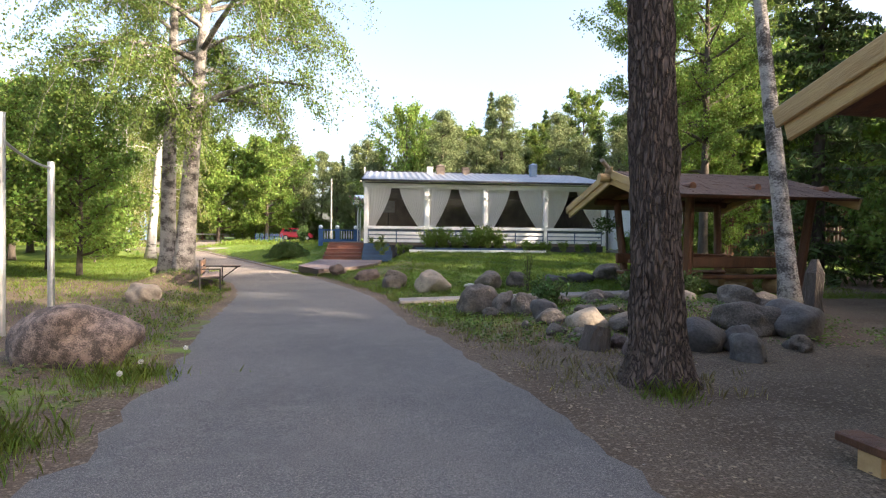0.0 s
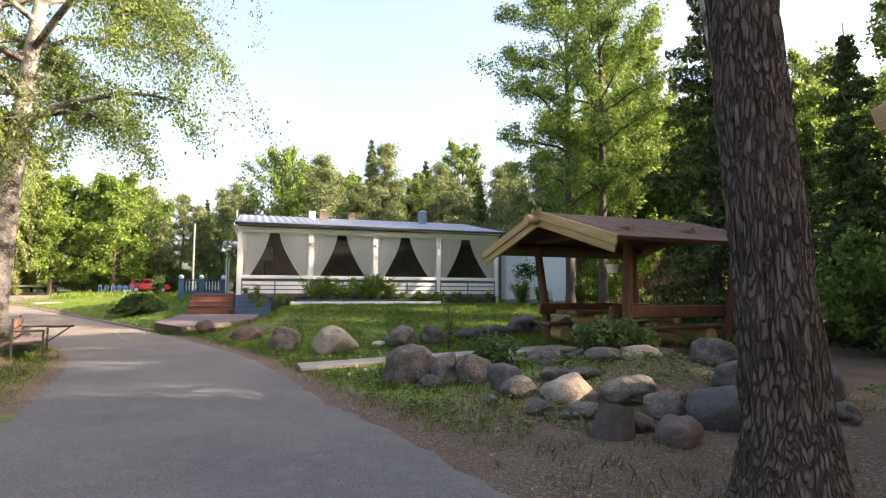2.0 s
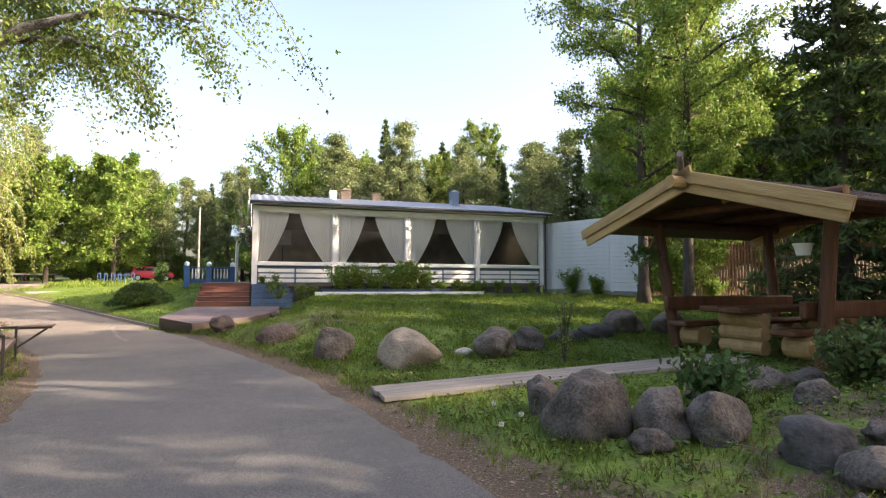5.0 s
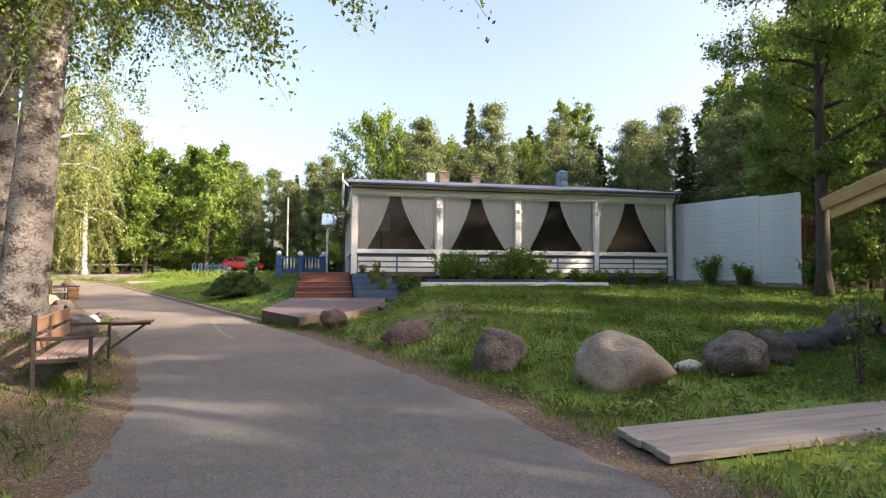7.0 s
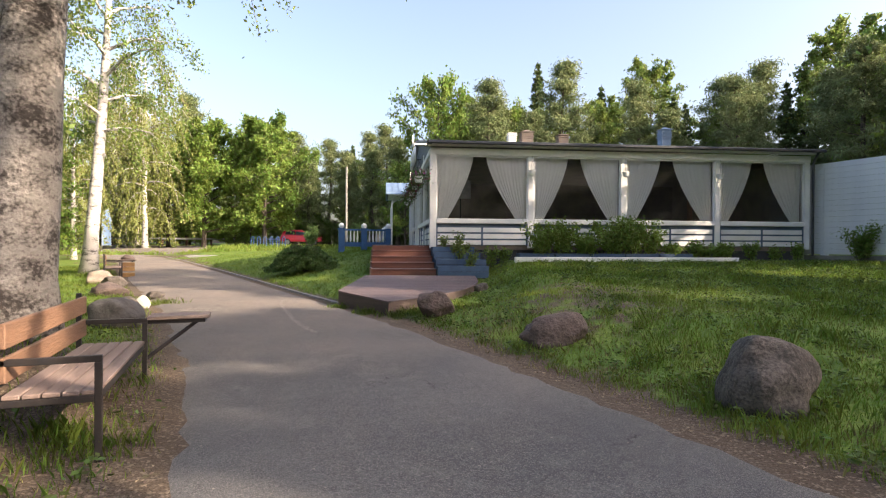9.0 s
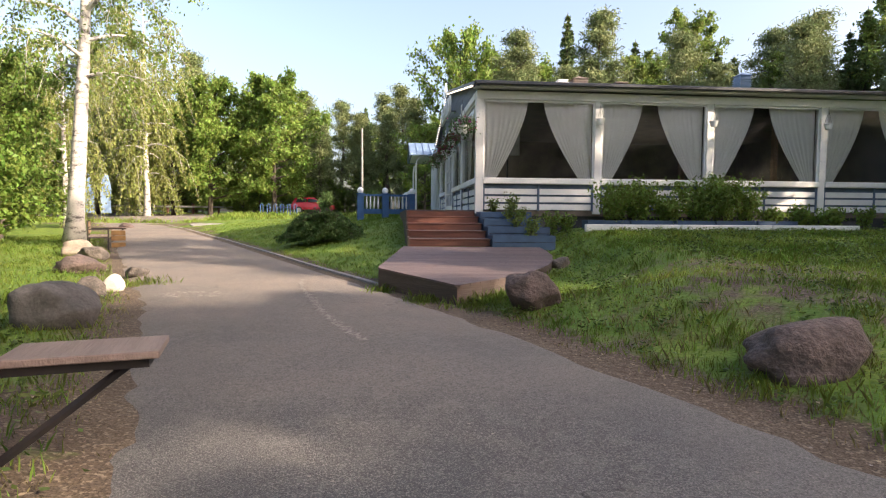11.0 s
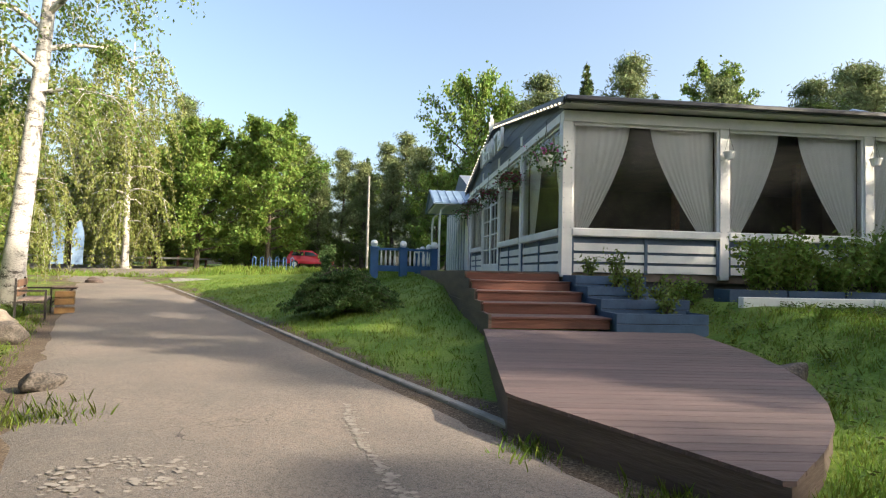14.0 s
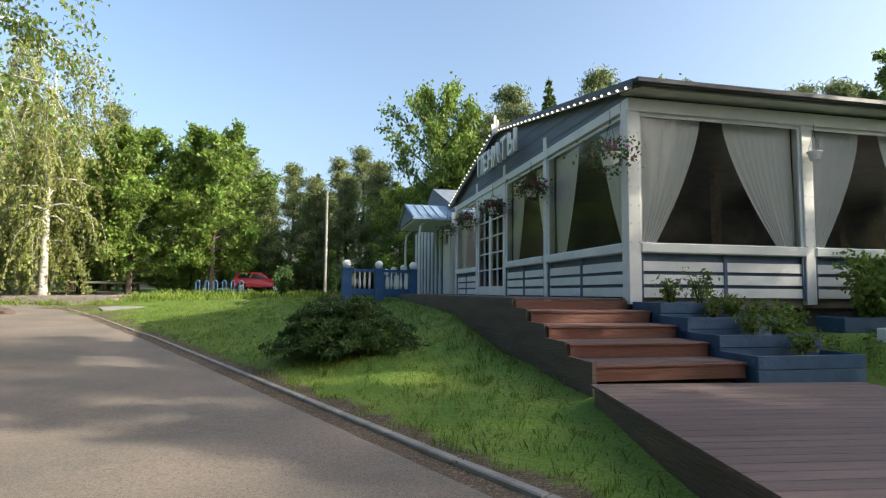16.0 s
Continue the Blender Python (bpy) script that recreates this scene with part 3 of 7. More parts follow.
LEFT_X = [-3.4, -2.3, -2.1, -2.75, -3.6, -4.5, -5.15, -5.7, -6.6, -8.35, -9.4, -10.9, -13, -15.3, -19.3, -23.5, -29, -38]
LAWN_Y = [-40, 5, 9, 12, 15, 18, 20, 24, 27, 30, 34, 50, 300]
LAWN_Z = [0, -0.04, -0.08, -0.08, -0.05, 0.02, 0.2, 0.45, 0.62, 0.68, 0.7, 1.0, 2.0]


def step01(t):
    t = np.clip(t, 0, 1)
    return t * t * (3 - 2 * t)


def ground_z(x, y):
    """Height of the ground at x, y (arrays or numbers)."""
    x, y = np.asarray(x, float), np.asarray(y, float)
    road = np.interp(y, ROAD_Y, ROAD_Z)
    e, lf = np.interp(y, EDGE_Y, EDGE_X), np.interp(y, LEFT_Y, LEFT_X)
    t = step01((x - e) / np.where(y > 25, 4.5, 3.0))
    z = road * (1 - t) + np.interp(y, LAWN_Y, LAWN_Z) * t
    slope = np.clip((x - e) / np.maximum(-6.4 - e, 0.5), 0, 1)
    behind = road + slope * (np.interp(y, [25, 28, 30, 32, 35, 40, 50], [-0.2, -0.05, 0.2, 0.55, 0.85, 1.0, 1.1]) - road)
    w = step01((y - 24.5) / 1.5) * (1 - step01((x + 6.4) / 0.5)) * (1 - step01((y - 50) / 8))
    z = z * (1 - w) + behind * w
    low = step01((x + 6.9) / 0.5) * (1 - step01((x + 3.0) / 1.4)) * step01((y - 22.2) / 0.8)       # hollow under the platform
    z = z * (1 - low) + np.minimum(z, -0.1 + 0.045 * (y - 23)) * low
    z = z + 0.35 * np.exp(-(((x - 4.2) / 1.9) ** 2 + ((y - 10.2) / 1.7) ** 2))          # rock garden mound
    z = z + 0.45 * np.exp(-(((x + 7.9) / 1.0) ** 2 + ((y - 17.0) / 1.2) ** 2))          # round the twin birch
    z = z + 0.08 * np.exp(-(((x - 2.2) / 0.6) ** 2 + ((y - 5.4) / 0.6) ** 2))
    z = z + 0.06 * step01((lf - x) / 1.5) + 0.02 * step01((lf - x) / 8.0)
    return z


def gz(x, y):
    return float(ground_z(x, y))

# ---- ground and road ----
def ground():
    def axis(fine0, fine1, step, far):
        a = list(np.arange(fine0, fine1 + 1e-6, step))
        d, hi, lo = step, fine1, fine0
        while hi < far:
            d *= 1.35
            hi, lo = hi + d, lo - d
            a = [lo] + a + [hi]
        return np.array(a)
    xs, ys = axis(-16, 13, 0.33, 900), axis(-4, 36, 0.33, 900)
    X, Y = np.meshgrid(xs, ys)
    Z = ground_z(X, Y)
    Z = Z + 0.02 * np.sin(X * 2.1 + Y) * np.sin(Y * 1.7 - X * 0.6) * (X > np.interp(Y, EDGE_Y, EDGE_X) + 0.3)
    me = bpy.data.meshes.new("ground")
    nx, ny = len(xs), len(ys)
    vs = np.stack([X, Y, Z], -1).reshape(-1, 3)
    idx = np.arange(nx * ny).reshape(ny, nx)
    f = np.stack([idx[:-1, :-1], idx[:-1, 1:], idx[1:, 1:], idx[1:, :-1]], -1).reshape(-1, 4)
    me.from_pydata(vs.tolist(), [], f.tolist())
    x, y = vs[:, 0], vs[:, 1]
    e, lf = np.interp(y, EDGE_Y, EDGE_X), np.interp(y, LEFT_Y, LEFT_X)
    right = step01((y - 7.5 - 0.55 * np.maximum(x - 1, 0)) / 4.0) * 0.62 + 0.2
    right = np.where(y > 26, 0.9, np.maximum(right, 0.64 * step01((y - 13) / 3)))
    right = right * step01((x - e + 0.1) / 0.9)
    right = right - 0.4 * np.exp(-(((x + 1.4) / 2.2) ** 2 + ((y - 21.8) / 2.8) ** 2))
    right = np.where((x > 6) & (y < 20), 0.25, right)
    left = 0.22 + 0.5 * step01((lf - x) / 0.8) * step01((y - 16) / 5) + 0.25 * np.exp(-((x + 3.3) / 1.2) ** 2)
    cover = np.where(x > (e + lf) / 2, right, left)
    cover = np.where(np.abs(x) + np.abs(y) > 90, 0.8, cover)
    at = me.attributes.new("cover", "FLOAT", "POINT")
    at.data.foreach_set("value", cover.astype(np.float32))
    for p in me.polygons:
        p.use_smooth = True
    me.materials.append(M["ground"])
    return tagged(new("ground", me), "uneven ground of thin grass, brown soil and pine litter", "ground", kind="structure")


ground()


def road():
    """Asphalt drive between its two edges, ragged at the sides."""
    bm = bmesh.new()
    ys = np.concatenate([np.arange(-38, 0, 2.0), np.arange(0, 30, 0.25), np.arange(30, 57, 1.0)])
    rows = []
    rnd = random.Random(3)
    for y in ys:
        e, lf = float(np.interp(y, EDGE_Y, EDGE_X)), float(np.interp(y, LEFT_Y, LEFT_X))
        if y < 25:
            e += rnd.uniform(-0.06, 0.06)
        lf += rnd.uniform(-0.08, 0.08)
        row = []
        for k in range(13):
            t = k / 12
            x = lf + (e - lf) * t
            crown = 0.012 + 0.03 * (1 - (2 * t - 1) ** 4)
            if k in (0, 12):
                crown = -0.05
            row.append(bm.verts.new((x, y, gz(x, y) + crown)))
        rows.append(row)
    for a, b in zip(rows, rows[1:]):
        for k in range(12):
            bm.faces.new((a[k], a[k + 1], b[k + 1], b[k]))
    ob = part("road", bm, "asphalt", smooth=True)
    return tagged(ob, "worn grey asphalt drive with cracks and grit", "road", kind="structure")


road()


def lot():
    """The open yard where the drive ends, and the gravel strip that crosses it."""
    bm = bmesh.new()
    pts = [(-75, 60), (-38, 59.5), (-29, 55), (-24, 52.6), (-22, 56), (-12, 63), (-4, 66), (4, 70), (4, 77), (-30, 74), (-75, 72)]
    top = [bm.verts.new((x, y, gz(x, y) + 0.09)) for x, y in pts]
    low = [bm.verts.new((x, y, gz(x, y) - 0.15)) for x, y in pts]
    bm.faces.new(top)
    for i in range(len(pts)):
        j = (i + 1) % len(pts)
        bm.faces.new((low[i], low[j], top[j], top[i]))
    tagged(part("road", bm, "asphalt"), "pale asphalt yard at the end of the drive", "road", kind="structure")
    bm = bmesh.new()
    a = [(-21.6, 50.2), (-10.5, 57.5), (-9.5, 56.2), (-20.4, 48.2)]
    vs = [bm.verts.new((x, y, gz(x, y) + 0.06)) for x, y in a]
    lo = [bm.verts.new((x, y, gz(x, y) - 0.1)) for x, y in a]
    bm.faces.new(vs)
    for i in range(4):
        bm.faces.new((lo[i], lo[(i + 1) % 4], vs[(i + 1) % 4], vs[i]))
    tagged(part("pavement", bm, "concrete"), "pale concrete footpath across the lawn", "footpath", kind="structure")


lot()


def kerb():
    root = thing("kerb", "low grey concrete kerb along the lawn edge", "kerb", kind="structure")
    pts = [(float(np.interp(y, EDGE_Y, EDGE_X)), y) for y in np.arange(24.7, 52.5, 0.86)]
    for (x0, y0), (x1, y1) in zip(pts, pts[1:]):
        L = math.hypot(x1 - x0, y1 - y0)
        bm = boxes((0.01, L - 0.01, -0.05, 0.05, -0.2, 0.045), bevel=0.012)
        part("kerbstone", bm, "concrete", root, m=pose(x0 + 0.06, y0, gz(x0, y0), 0, math.degrees(-math.atan2(gz(x1, y1) - gz(x0, y0), L)), math.degrees(math.atan2(y1 - y0, x1 - x0))))


kerb()


def cracks():
    """Pale grit lying in the cracks of the drive."""
    rnd = np.random.RandomState(5)
    path = [(-5.9, 20.6), (-6.35, 21.5), (-6.7, 22.3), (-6.95, 23.0), (-7.45, 24.2), (-7.6, 24.7), (-7.7, 25.3)]
    ring = [(-9.2, 23.4), (-8.9, 23.65), (-8.5, 23.6), (-8.35, 23.4), (-8.6, 23.25), (-9.0, 23.2), (-9.2, 23.4)]
    spots = []
    for pl, dens, wid in ((path, 85, 0.03), (ring, 80, 0.07)):
        for (x0, y0), (x1, y1) in zip(pl, pl[1:]):
            n = int(dens * math.hypot(x1 - x0, y1 - y0))
            t = rnd.rand(n)
            spots.append(np.stack([x0 + (x1 - x0) * t + rnd.normal(0, wid, n), y0 + (y1 - y0) * t + rnd.normal(0, wid, n)], -1))
    loose = np.stack([rnd.uniform(-9, 2.0, 1300), rnd.uniform(2, 30, 1300)], -1)
    ok = (loose[:, 0] < np.interp(loose[:, 1], EDGE_Y, EDGE_X) - 0.15) & (loose[:, 0] > np.interp(loose[:, 1], LEFT_Y, LEFT_X) + 0.2)
    s = np.concatenate(spots + [loose[ok]])
    size = np.concatenate([rnd.uniform(0.006, 0.024, len(s) - ok.sum()), rnd.uniform(0.003, 0.009, ok.sum())])
    ang = rnd.uniform(0, 6.28, len(s))
    z = ground_z(s[:, 0], s[:, 1]) + 0.047
    out = []
    for k in range(5):
        t = ang + k * 2 * math.pi / 5
        out.append(np.stack([s[:, 0] + np.cos(t) * size * 1.3, s[:, 1] + np.sin(t) * size, z + 0.002 * (k % 2)], -1))
    ob = quads("road_grit", np.stack(out, 1).reshape(-1, 3), "crack", n=5)
    tagged(ob, "pale grit and small stones lying on the asphalt", "grit", kind="stuff")


cracks()

# ---- the veranda house ----
ANG = 6.2
HOUSE = pose(-4.38, 31.3, 0, 0, 0, ANG)     # x along the front, y into the house
FLOOR, RAIL, BEAM, EAVE = 1.18, 2.08, 4.24, 4.66
POSTS = [0.0, 3.37, 6.68, 10.16, 13.6]
SIDE = [0.0, 3.42, 6.3, 9.1, 11.95]
RIDGE_Y, RIDGE_Z, BACK = 6.58, 5.88, 13.2


def H(x=0, y=0, z=0, rx=0, ry=0, rz=0):
    return HOUSE @ pose(x, y, z, rx, ry, rz)


def curtain(name, parent, top0, top1, bot0, bot1, z0, z1, m, pleats=9, seed=0):
    """A gathered curtain: pleats that run together towards the tie at the bottom."""
    rnd = random.Random(seed)
    bm = bmesh.new()
    nu, nz = pleats * 6, 16
    ph = [rnd.uniform(0.7, 1.3) for _ in range(pleats + 2)]
    rows = []
    for j in range(nz + 1):
        t = j / nz                         # 0 top, 1 bottom
        s = t ** 1.45
        a0, a1 = top0 + (bot0 - top0) * s, top1 + (bot1 - top1) * s
        row = []
        for i in range(nu + 1):
            q = i / nu
            w = math.sin(q * pleats * 2 * math.pi + 2.4 * math.sin(2 * t + 6 * q + seed) + 1.1 * math.sin(13 * q + seed)) * 0.011 * ph[int(q * pleats)] * (0.5 + 0.8 * t) * (0.6 + 0.6 * math.sin(q * 17 + seed * 2.1) ** 2)
            row.append(bm.verts.new((a0 + (a1 - a0) * q, w, z1 + (z0 - z1) * t - 0.02 * math.sin(q * 3.14))))
        rows.append(row)
    for r0, r1 in zip(rows, rows[1:]):
        for i in range(nu):
            bm.faces.new((r0[i], r0[i + 1], r1[i + 1], r1[i]))
    ob = part(name, bm, "curtain", parent, m=m, smooth=True)
    return ob


def sheet(*corners):
    """A clear sheet, gridded, that faces outwards."""
    bm = bmesh.new()
    bm.faces.new([bm.verts.new(c) for c in corners])
    return bm


def veranda():
    root = thing("veranda_house", "white timber veranda with curtained clear-film walls and low gable roof", "building", HOUSE)
    P = lambda n, bm, mat, label="", m=None, parent=root, smooth=False: part(n, bm, mat, parent, label, m, smooth)
    # floor, plinth, ceiling, inner walls
    P("floor_slab", boxes((0.0, 13.6, 0.0, BACK, FLOOR - 0.16, FLOOR)), "interior")
    P("plinth", boxes((0.02, 13.6, 0.06, 0.2, 0.3, FLOOR - 0.16), (0.02, 0.2, 0.2, BACK, 0.3, FLOOR - 0.16)), "dark_base")
    P("inner_wall", boxes((0.1, 13.5, 9.2, 9.35, FLOOR, 5.3), (13.45, 13.58, 0.2, 9.2, FLOOR, 4.5)), "interior", "dim brown inner wall")
    P("inner_ceiling", boxes((0.1, 13.45, 0.2, 9.2, 4.32, 4.36)), "interior")
    P("back_wall", boxes((0.0, 13.6, BACK - 0.12, BACK, FLOOR, 4.4)), "white_paint")
    for i, px in enumerate(POSTS):
        w = 0.11 if i in (0, 4) else 0.1
        P("post", boxes((px - w, px + w, -0.1, 0.12, FLOOR - 0.1, BEAM + 0.05), bevel=0.008), "white_paint")
        bm = bmesh.new()
        for z in np.arange(FLOOR + 0.9, BEAM - 0.1, 0.3):
            for dx in (-0.075, 0.075):
                tube(bm, [(px + dx, -0.1, z), (px + dx, -0.112, z)], 0.011, n=6)
        tagged(P("snap_fasteners", bm, "galvanised"), kind="stuff")
    for py in SIDE[1:]:
        P("post", boxes((-0.1, 0.1, py - 0.09, py + 0.09, FLOOR - 0.1, BEAM + 0.05 if py > 11 else 4.75), bevel=0.008), "white_paint")
    P("beam", boxes((-0.1, 13.72, -0.12, 0.1, BEAM, BEAM + 0.22), bevel=0.006), "white_paint")
    P("side_beam", boxes((-0.12, 0.08, 0.1, 12.05, BEAM + 0.02, BEAM + 0.2), bevel=0.006), "white_paint")
    # front bays
    for i in range(4):
        a, b = POSTS[i] + 0.1, POSTS[i + 1] - 0.1
        P("rail", boxes((a, b, -0.13, 0.02, RAIL - 0.17, RAIL), bevel=0.02), "white_paint")
        bay_panel(root, a, b, None)
        P("clear_film", sheet((a, -0.032, RAIL), (b, -0.032, RAIL), (b, -0.032, BEAM), (a, -0.032, BEAM)), "film", "clear plastic film window")
        P("film_frame", boxes((a, a + 0.05, -0.06, -0.03, RAIL, BEAM), (b - 0.05, b, -0.06, -0.03, RAIL, BEAM), (a, b, -0.06, -0.036, BEAM - 0.06, BEAM)), "white_paint")
        w = b - a
        curtain("curtain", root, a + 0.02, a + w * 0.41, a + 0.02, a + 0.12 * w, RAIL - 0.05, BEAM, pose(0, 0.12, 0), seed=i)
        curtain("curtain", root, a + w * 0.55, b - 0.02, b - 0.11 * w, b - 0.02, RAIL - 0.05, BEAM, pose(0, 0.12, 0), seed=i + 9)
    # side bays, a French door in the third
    for i in range(4):
        a, b = SIDE[i] + 0.1, SIDE[i + 1] - 0.09
        m = pose(0, 0, 0, 0, 0, 90) @ pose(0, 0, 0)
        if i == 2:
            french_door(root, a, b)
            continue
        P("rail", boxes((-0.13, 0.02, a, b, RAIL - 0.17, RAIL), bevel=0.02), "white_paint")
        bay_panel(root, a, b, m)
        P("clear_film", sheet((-0.032, b, RAIL), (-0.032, a, RAIL), (-0.032, a, BEAM), (-0.032, b, BEAM)), "film", "clear plastic film window")
        P("film_frame", boxes((-0.06, -0.036, a, a + 0.04, RAIL, BEAM), (-0.06, -0.036, b - 0.04, b, RAIL, BEAM), (-0.06, -0.036, a, b, BEAM - 0.05, BEAM)), "white_paint")
        w = b - a
        for k, q in enumerate(((a + 0.03, a + w * 0.36, a + 0.03, a + 0.12 * w), (b - 0.36 * w, b - 0.03, b - 0.14 * w, b - 0.03))):
            curtain("curtain", root, *q, RAIL - 0.05, BEAM, m @ pose(0, -0.14, 0), pleats=7, seed=20 + i * 2 + k)
    # gable boards above the side beam
    z, k = BEAM + 0.2, 0
    while z < RIDGE_Z - 0.1:
        t = (RIDGE_Z - 0.06 - z) / (RIDGE_Z - EAVE + 0.06)
        y0, y1 = RIDGE_Y - (RIDGE_Y + 0.1) * t, RIDGE_Y + (12.1 - RIDGE_Y) * t
        y0, y1 = max(y0, 0.0), min(y1, 12.0)
        if y1 - y0 > 0.2:
            P("gable_board", boxes((-0.07 - 0.008 * (k % 2), 0.05, y0, y1, z, z + 0.135)), "gable_board")
        z, k = z + 0.14, k + 1
    # roof: corrugated sheets on two slopes
    for name, y0, z0, y1, z1 in (("roof", -0.5, EAVE - 0.06, RIDGE_Y, RIDGE_Z), ("roof", 12.55, 4.5, RIDGE_Y, RIDGE_Z)):
        bm = bmesh.new()
        n = 150
        low, high, low2, high2 = [], [], [], []
        for i in range(n + 1):
            x = -0.2 + 14.15 * i / n
            h = 0.05 * (1 if (i // 2) % 2 else 0)
            low.append(bm.verts.new((x, y0, z0 + h)))
            high.append(bm.verts.new((x, y1, z1 + h)))
        for i in range(n):
            f = (low[i], low[i + 1], high[i + 1], high[i])
            bm.faces.new(f if y0 < y1 else f[::-1])
        box(bm, -0.4, 13.96, min(y0, y1) + 0.02, max(y0, y1), 0, 0.001)
        bmesh.ops.delete(bm, geom=[v for v in bm.verts if v.co.z < 0.5], context="VERTS")
        ob = P(name, bm, "roof_sheet", "grey corrugated metal roof")
        sol = ob.modifiers.new("thick", "SOLIDIFY")
        sol.thickness, sol.offset = 0.02, -1
    P("ridge_cap", boxes((-0.2, 13.95, RIDGE_Y - 0.12, RIDGE_Y + 0.12, RIDGE_Z + 0.03, RIDGE_Z + 0.06)), "gutter")
    P("soffit", boxes((-0.18, 13.9, -0.4, -0.02, EAVE - 0.14, EAVE - 0.11)), "white_paint")
    P("gutter", boxes((-0.22, 13.95, -0.6, -0.46, EAVE - 0.13, EAVE - 0.03), bevel=0.02), "gutter", "dark metal gutter")
    bm = bmesh.new()
    tube(bm, [(13.72, -0.5, 4.55), (13.78, -0.3, 4.4), (13.78, -0.16, 4.2), (13.78, -0.16, 0.85)], 0.045)
    P("drainpipe", bm, "gutter")
    # bargeboards along the gable, with bulbs
    for y0, z0, y1, z1 in ((-0.5, EAVE - 0.1, RIDGE_Y, RIDGE_Z - 0.03), (12.5, 4.45, RIDGE_Y, RIDGE_Z - 0.03)):
        L, a = math.hypot(y1 - y0, z1 - z0), math.degrees(math.atan2(z1 - z0, y1 - y0))
        P("bargeboard", boxes((-0.24, -0.2, 0, L, -0.1, 0.06)), "gutter", m=pose(0, y0, z0, a))
        P("barge_soffit", boxes((-0.2, -0.08, 0, L, -0.06, -0.03)), "gable_board", m=pose(0, y0, z0, a))
        bm = bmesh.new()
        bmesh.ops.create_icosphere(bm, subdivisions=1, radius=0.026)
        cord = P("light_cord", boxes((-0.255, -0.245, 0, L, -0.05, -0.04)), "gutter", "thin cord of small bulbs", m=pose(0, y0, z0, a))
        one = part("bulb", bm, "bulb", cord, m=pose(-0.265, 0.15, -0.07))
        for s in np.arange(0.42, L, 0.27):
            share(one, "bulb", pose(-0.265, float(s), -0.07), cord)
    # roof vents
    for x, y, w, h, mat in ((3.9, 5.2, 0.32, 0.34, "pot_white"), (4.6, 5.4, 0.5, 0.5, "interior"), (6.3, 5.6, 0.42, 0.32, "interior"), (10.6, 4.6, 0.42, 0.75, "roof_blue")):
        zb = EAVE + (RIDGE_Z - EAVE) * (y + 0.5) / (RIDGE_Y + 0.5)
        bm = boxes((-w / 2, w / 2, -w / 2, w / 2, -0.1, h), bevel=0.01)
        for k in range(4):
            box(bm, -w / 2 - 0.03, w / 2 + 0.03, -w / 2 - 0.03, w / 2 + 0.03, h * 0.45 + k * 0.09, h * 0.45 + k * 0.09 + 0.03)
        vs = [bm.verts.new(c) for c in ((-w / 2 - 0.06, -w / 2 - 0.06, h), (w / 2 + 0.06, -w / 2 - 0.06, h), (w / 2 + 0.06, w / 2 + 0.06, h), (-w / 2 - 0.06, w / 2 + 0.06, h), (0, 0, h + 0.14))]
        bm.faces.new(vs[3::-1])
        for k in range(4):
            bm.faces.new((vs[k], vs[(k + 1) % 4], vs[4]))
        P("roof_vent", bm, mat, "capped metal roof vent", m=pose(x, y, zb))
    return root


def bay_panel(root, a, b, m):
    """White boards with dark gaps and blue uprights under the rail."""
    base = FLOOR
    k = 0
    z = base
    for h in (0.17, 0.17, 0.17):
        part("board", boxes((a, b, -0.05, -0.02, z + 0.012, z + h)), "white_paint", root, m=m if m is None else m @ Matrix.Diagonal((1, -1, 1, 1)))
        z += h + 0.045
    for u in (a + 0.025, (a + b) / 2, b - 0.025):
        part("upright", boxes((u - 0.032, u + 0.032, -0.075, -0.05, base - 0.02, RAIL - 0.17), bevel=0.004), "navy_trim", root, m=m if m is None else m @ Matrix.Diagonal((1, -1, 1, 1)))
    part("back_board", boxes((a, b, 0.0, 0.02, base, RAIL - 0.17)), "navy_trim", root, m=m if m is None else m @ Matrix.Diagonal((1, -1, 1, 1)))


def french_door(root, a, b):
    mid = (a + b) / 2
    z1 = 4.0
    part("door_head", boxes((-0.08, 0.05, a, b, z1, BEAM + 0.02)), "white_paint", root)
    for y0, y1 in ((a, mid - 0.01), (mid + 0.01, b)):
        bm = boxes((-0.07, 0.0, y0, y0 + 0.11, FLOOR, z1), (-0.07, 0.0, y1 - 0.11, y1, FLOOR, z1), (-0.07, 0.0, y0 + 0.11, y1 - 0.11, FLOOR, FLOOR + 0.25), (-0.07, 0.0, y0 + 0.11, y1 - 0.11, z1 - 0.11, z1), bevel=0.006)
        leaf = part("door", bm, "white_paint", root, "white glazed double-door leaf")
        bm = bmesh.new()
        ym = (y0 + y1) / 2
        box(bm, -0.06, -0.01, ym - 0.025, ym + 0.025, FLOOR + 0.25, z1 - 0.11)
        for k in range(1, 5):
            z = FLOOR + 0.25 + (z1 - 0.36 - FLOOR) * k / 5
            box(bm, -0.058, -0.012, y0 + 0.11, y1 - 0.11, z - 0.02, z + 0.02)
        part("muntins", bm, "white_paint", leaf)
        part("pane", sheet((-0.035, y1 - 0.11, FLOOR + 0.25), (-0.035, y0 + 0.11, FLOOR + 0.25), (-0.035, y0 + 0.11, z1 - 0.11), (-0.035, y1 - 0.11, z1 - 0.11)), "glass", leaf)


veranda()


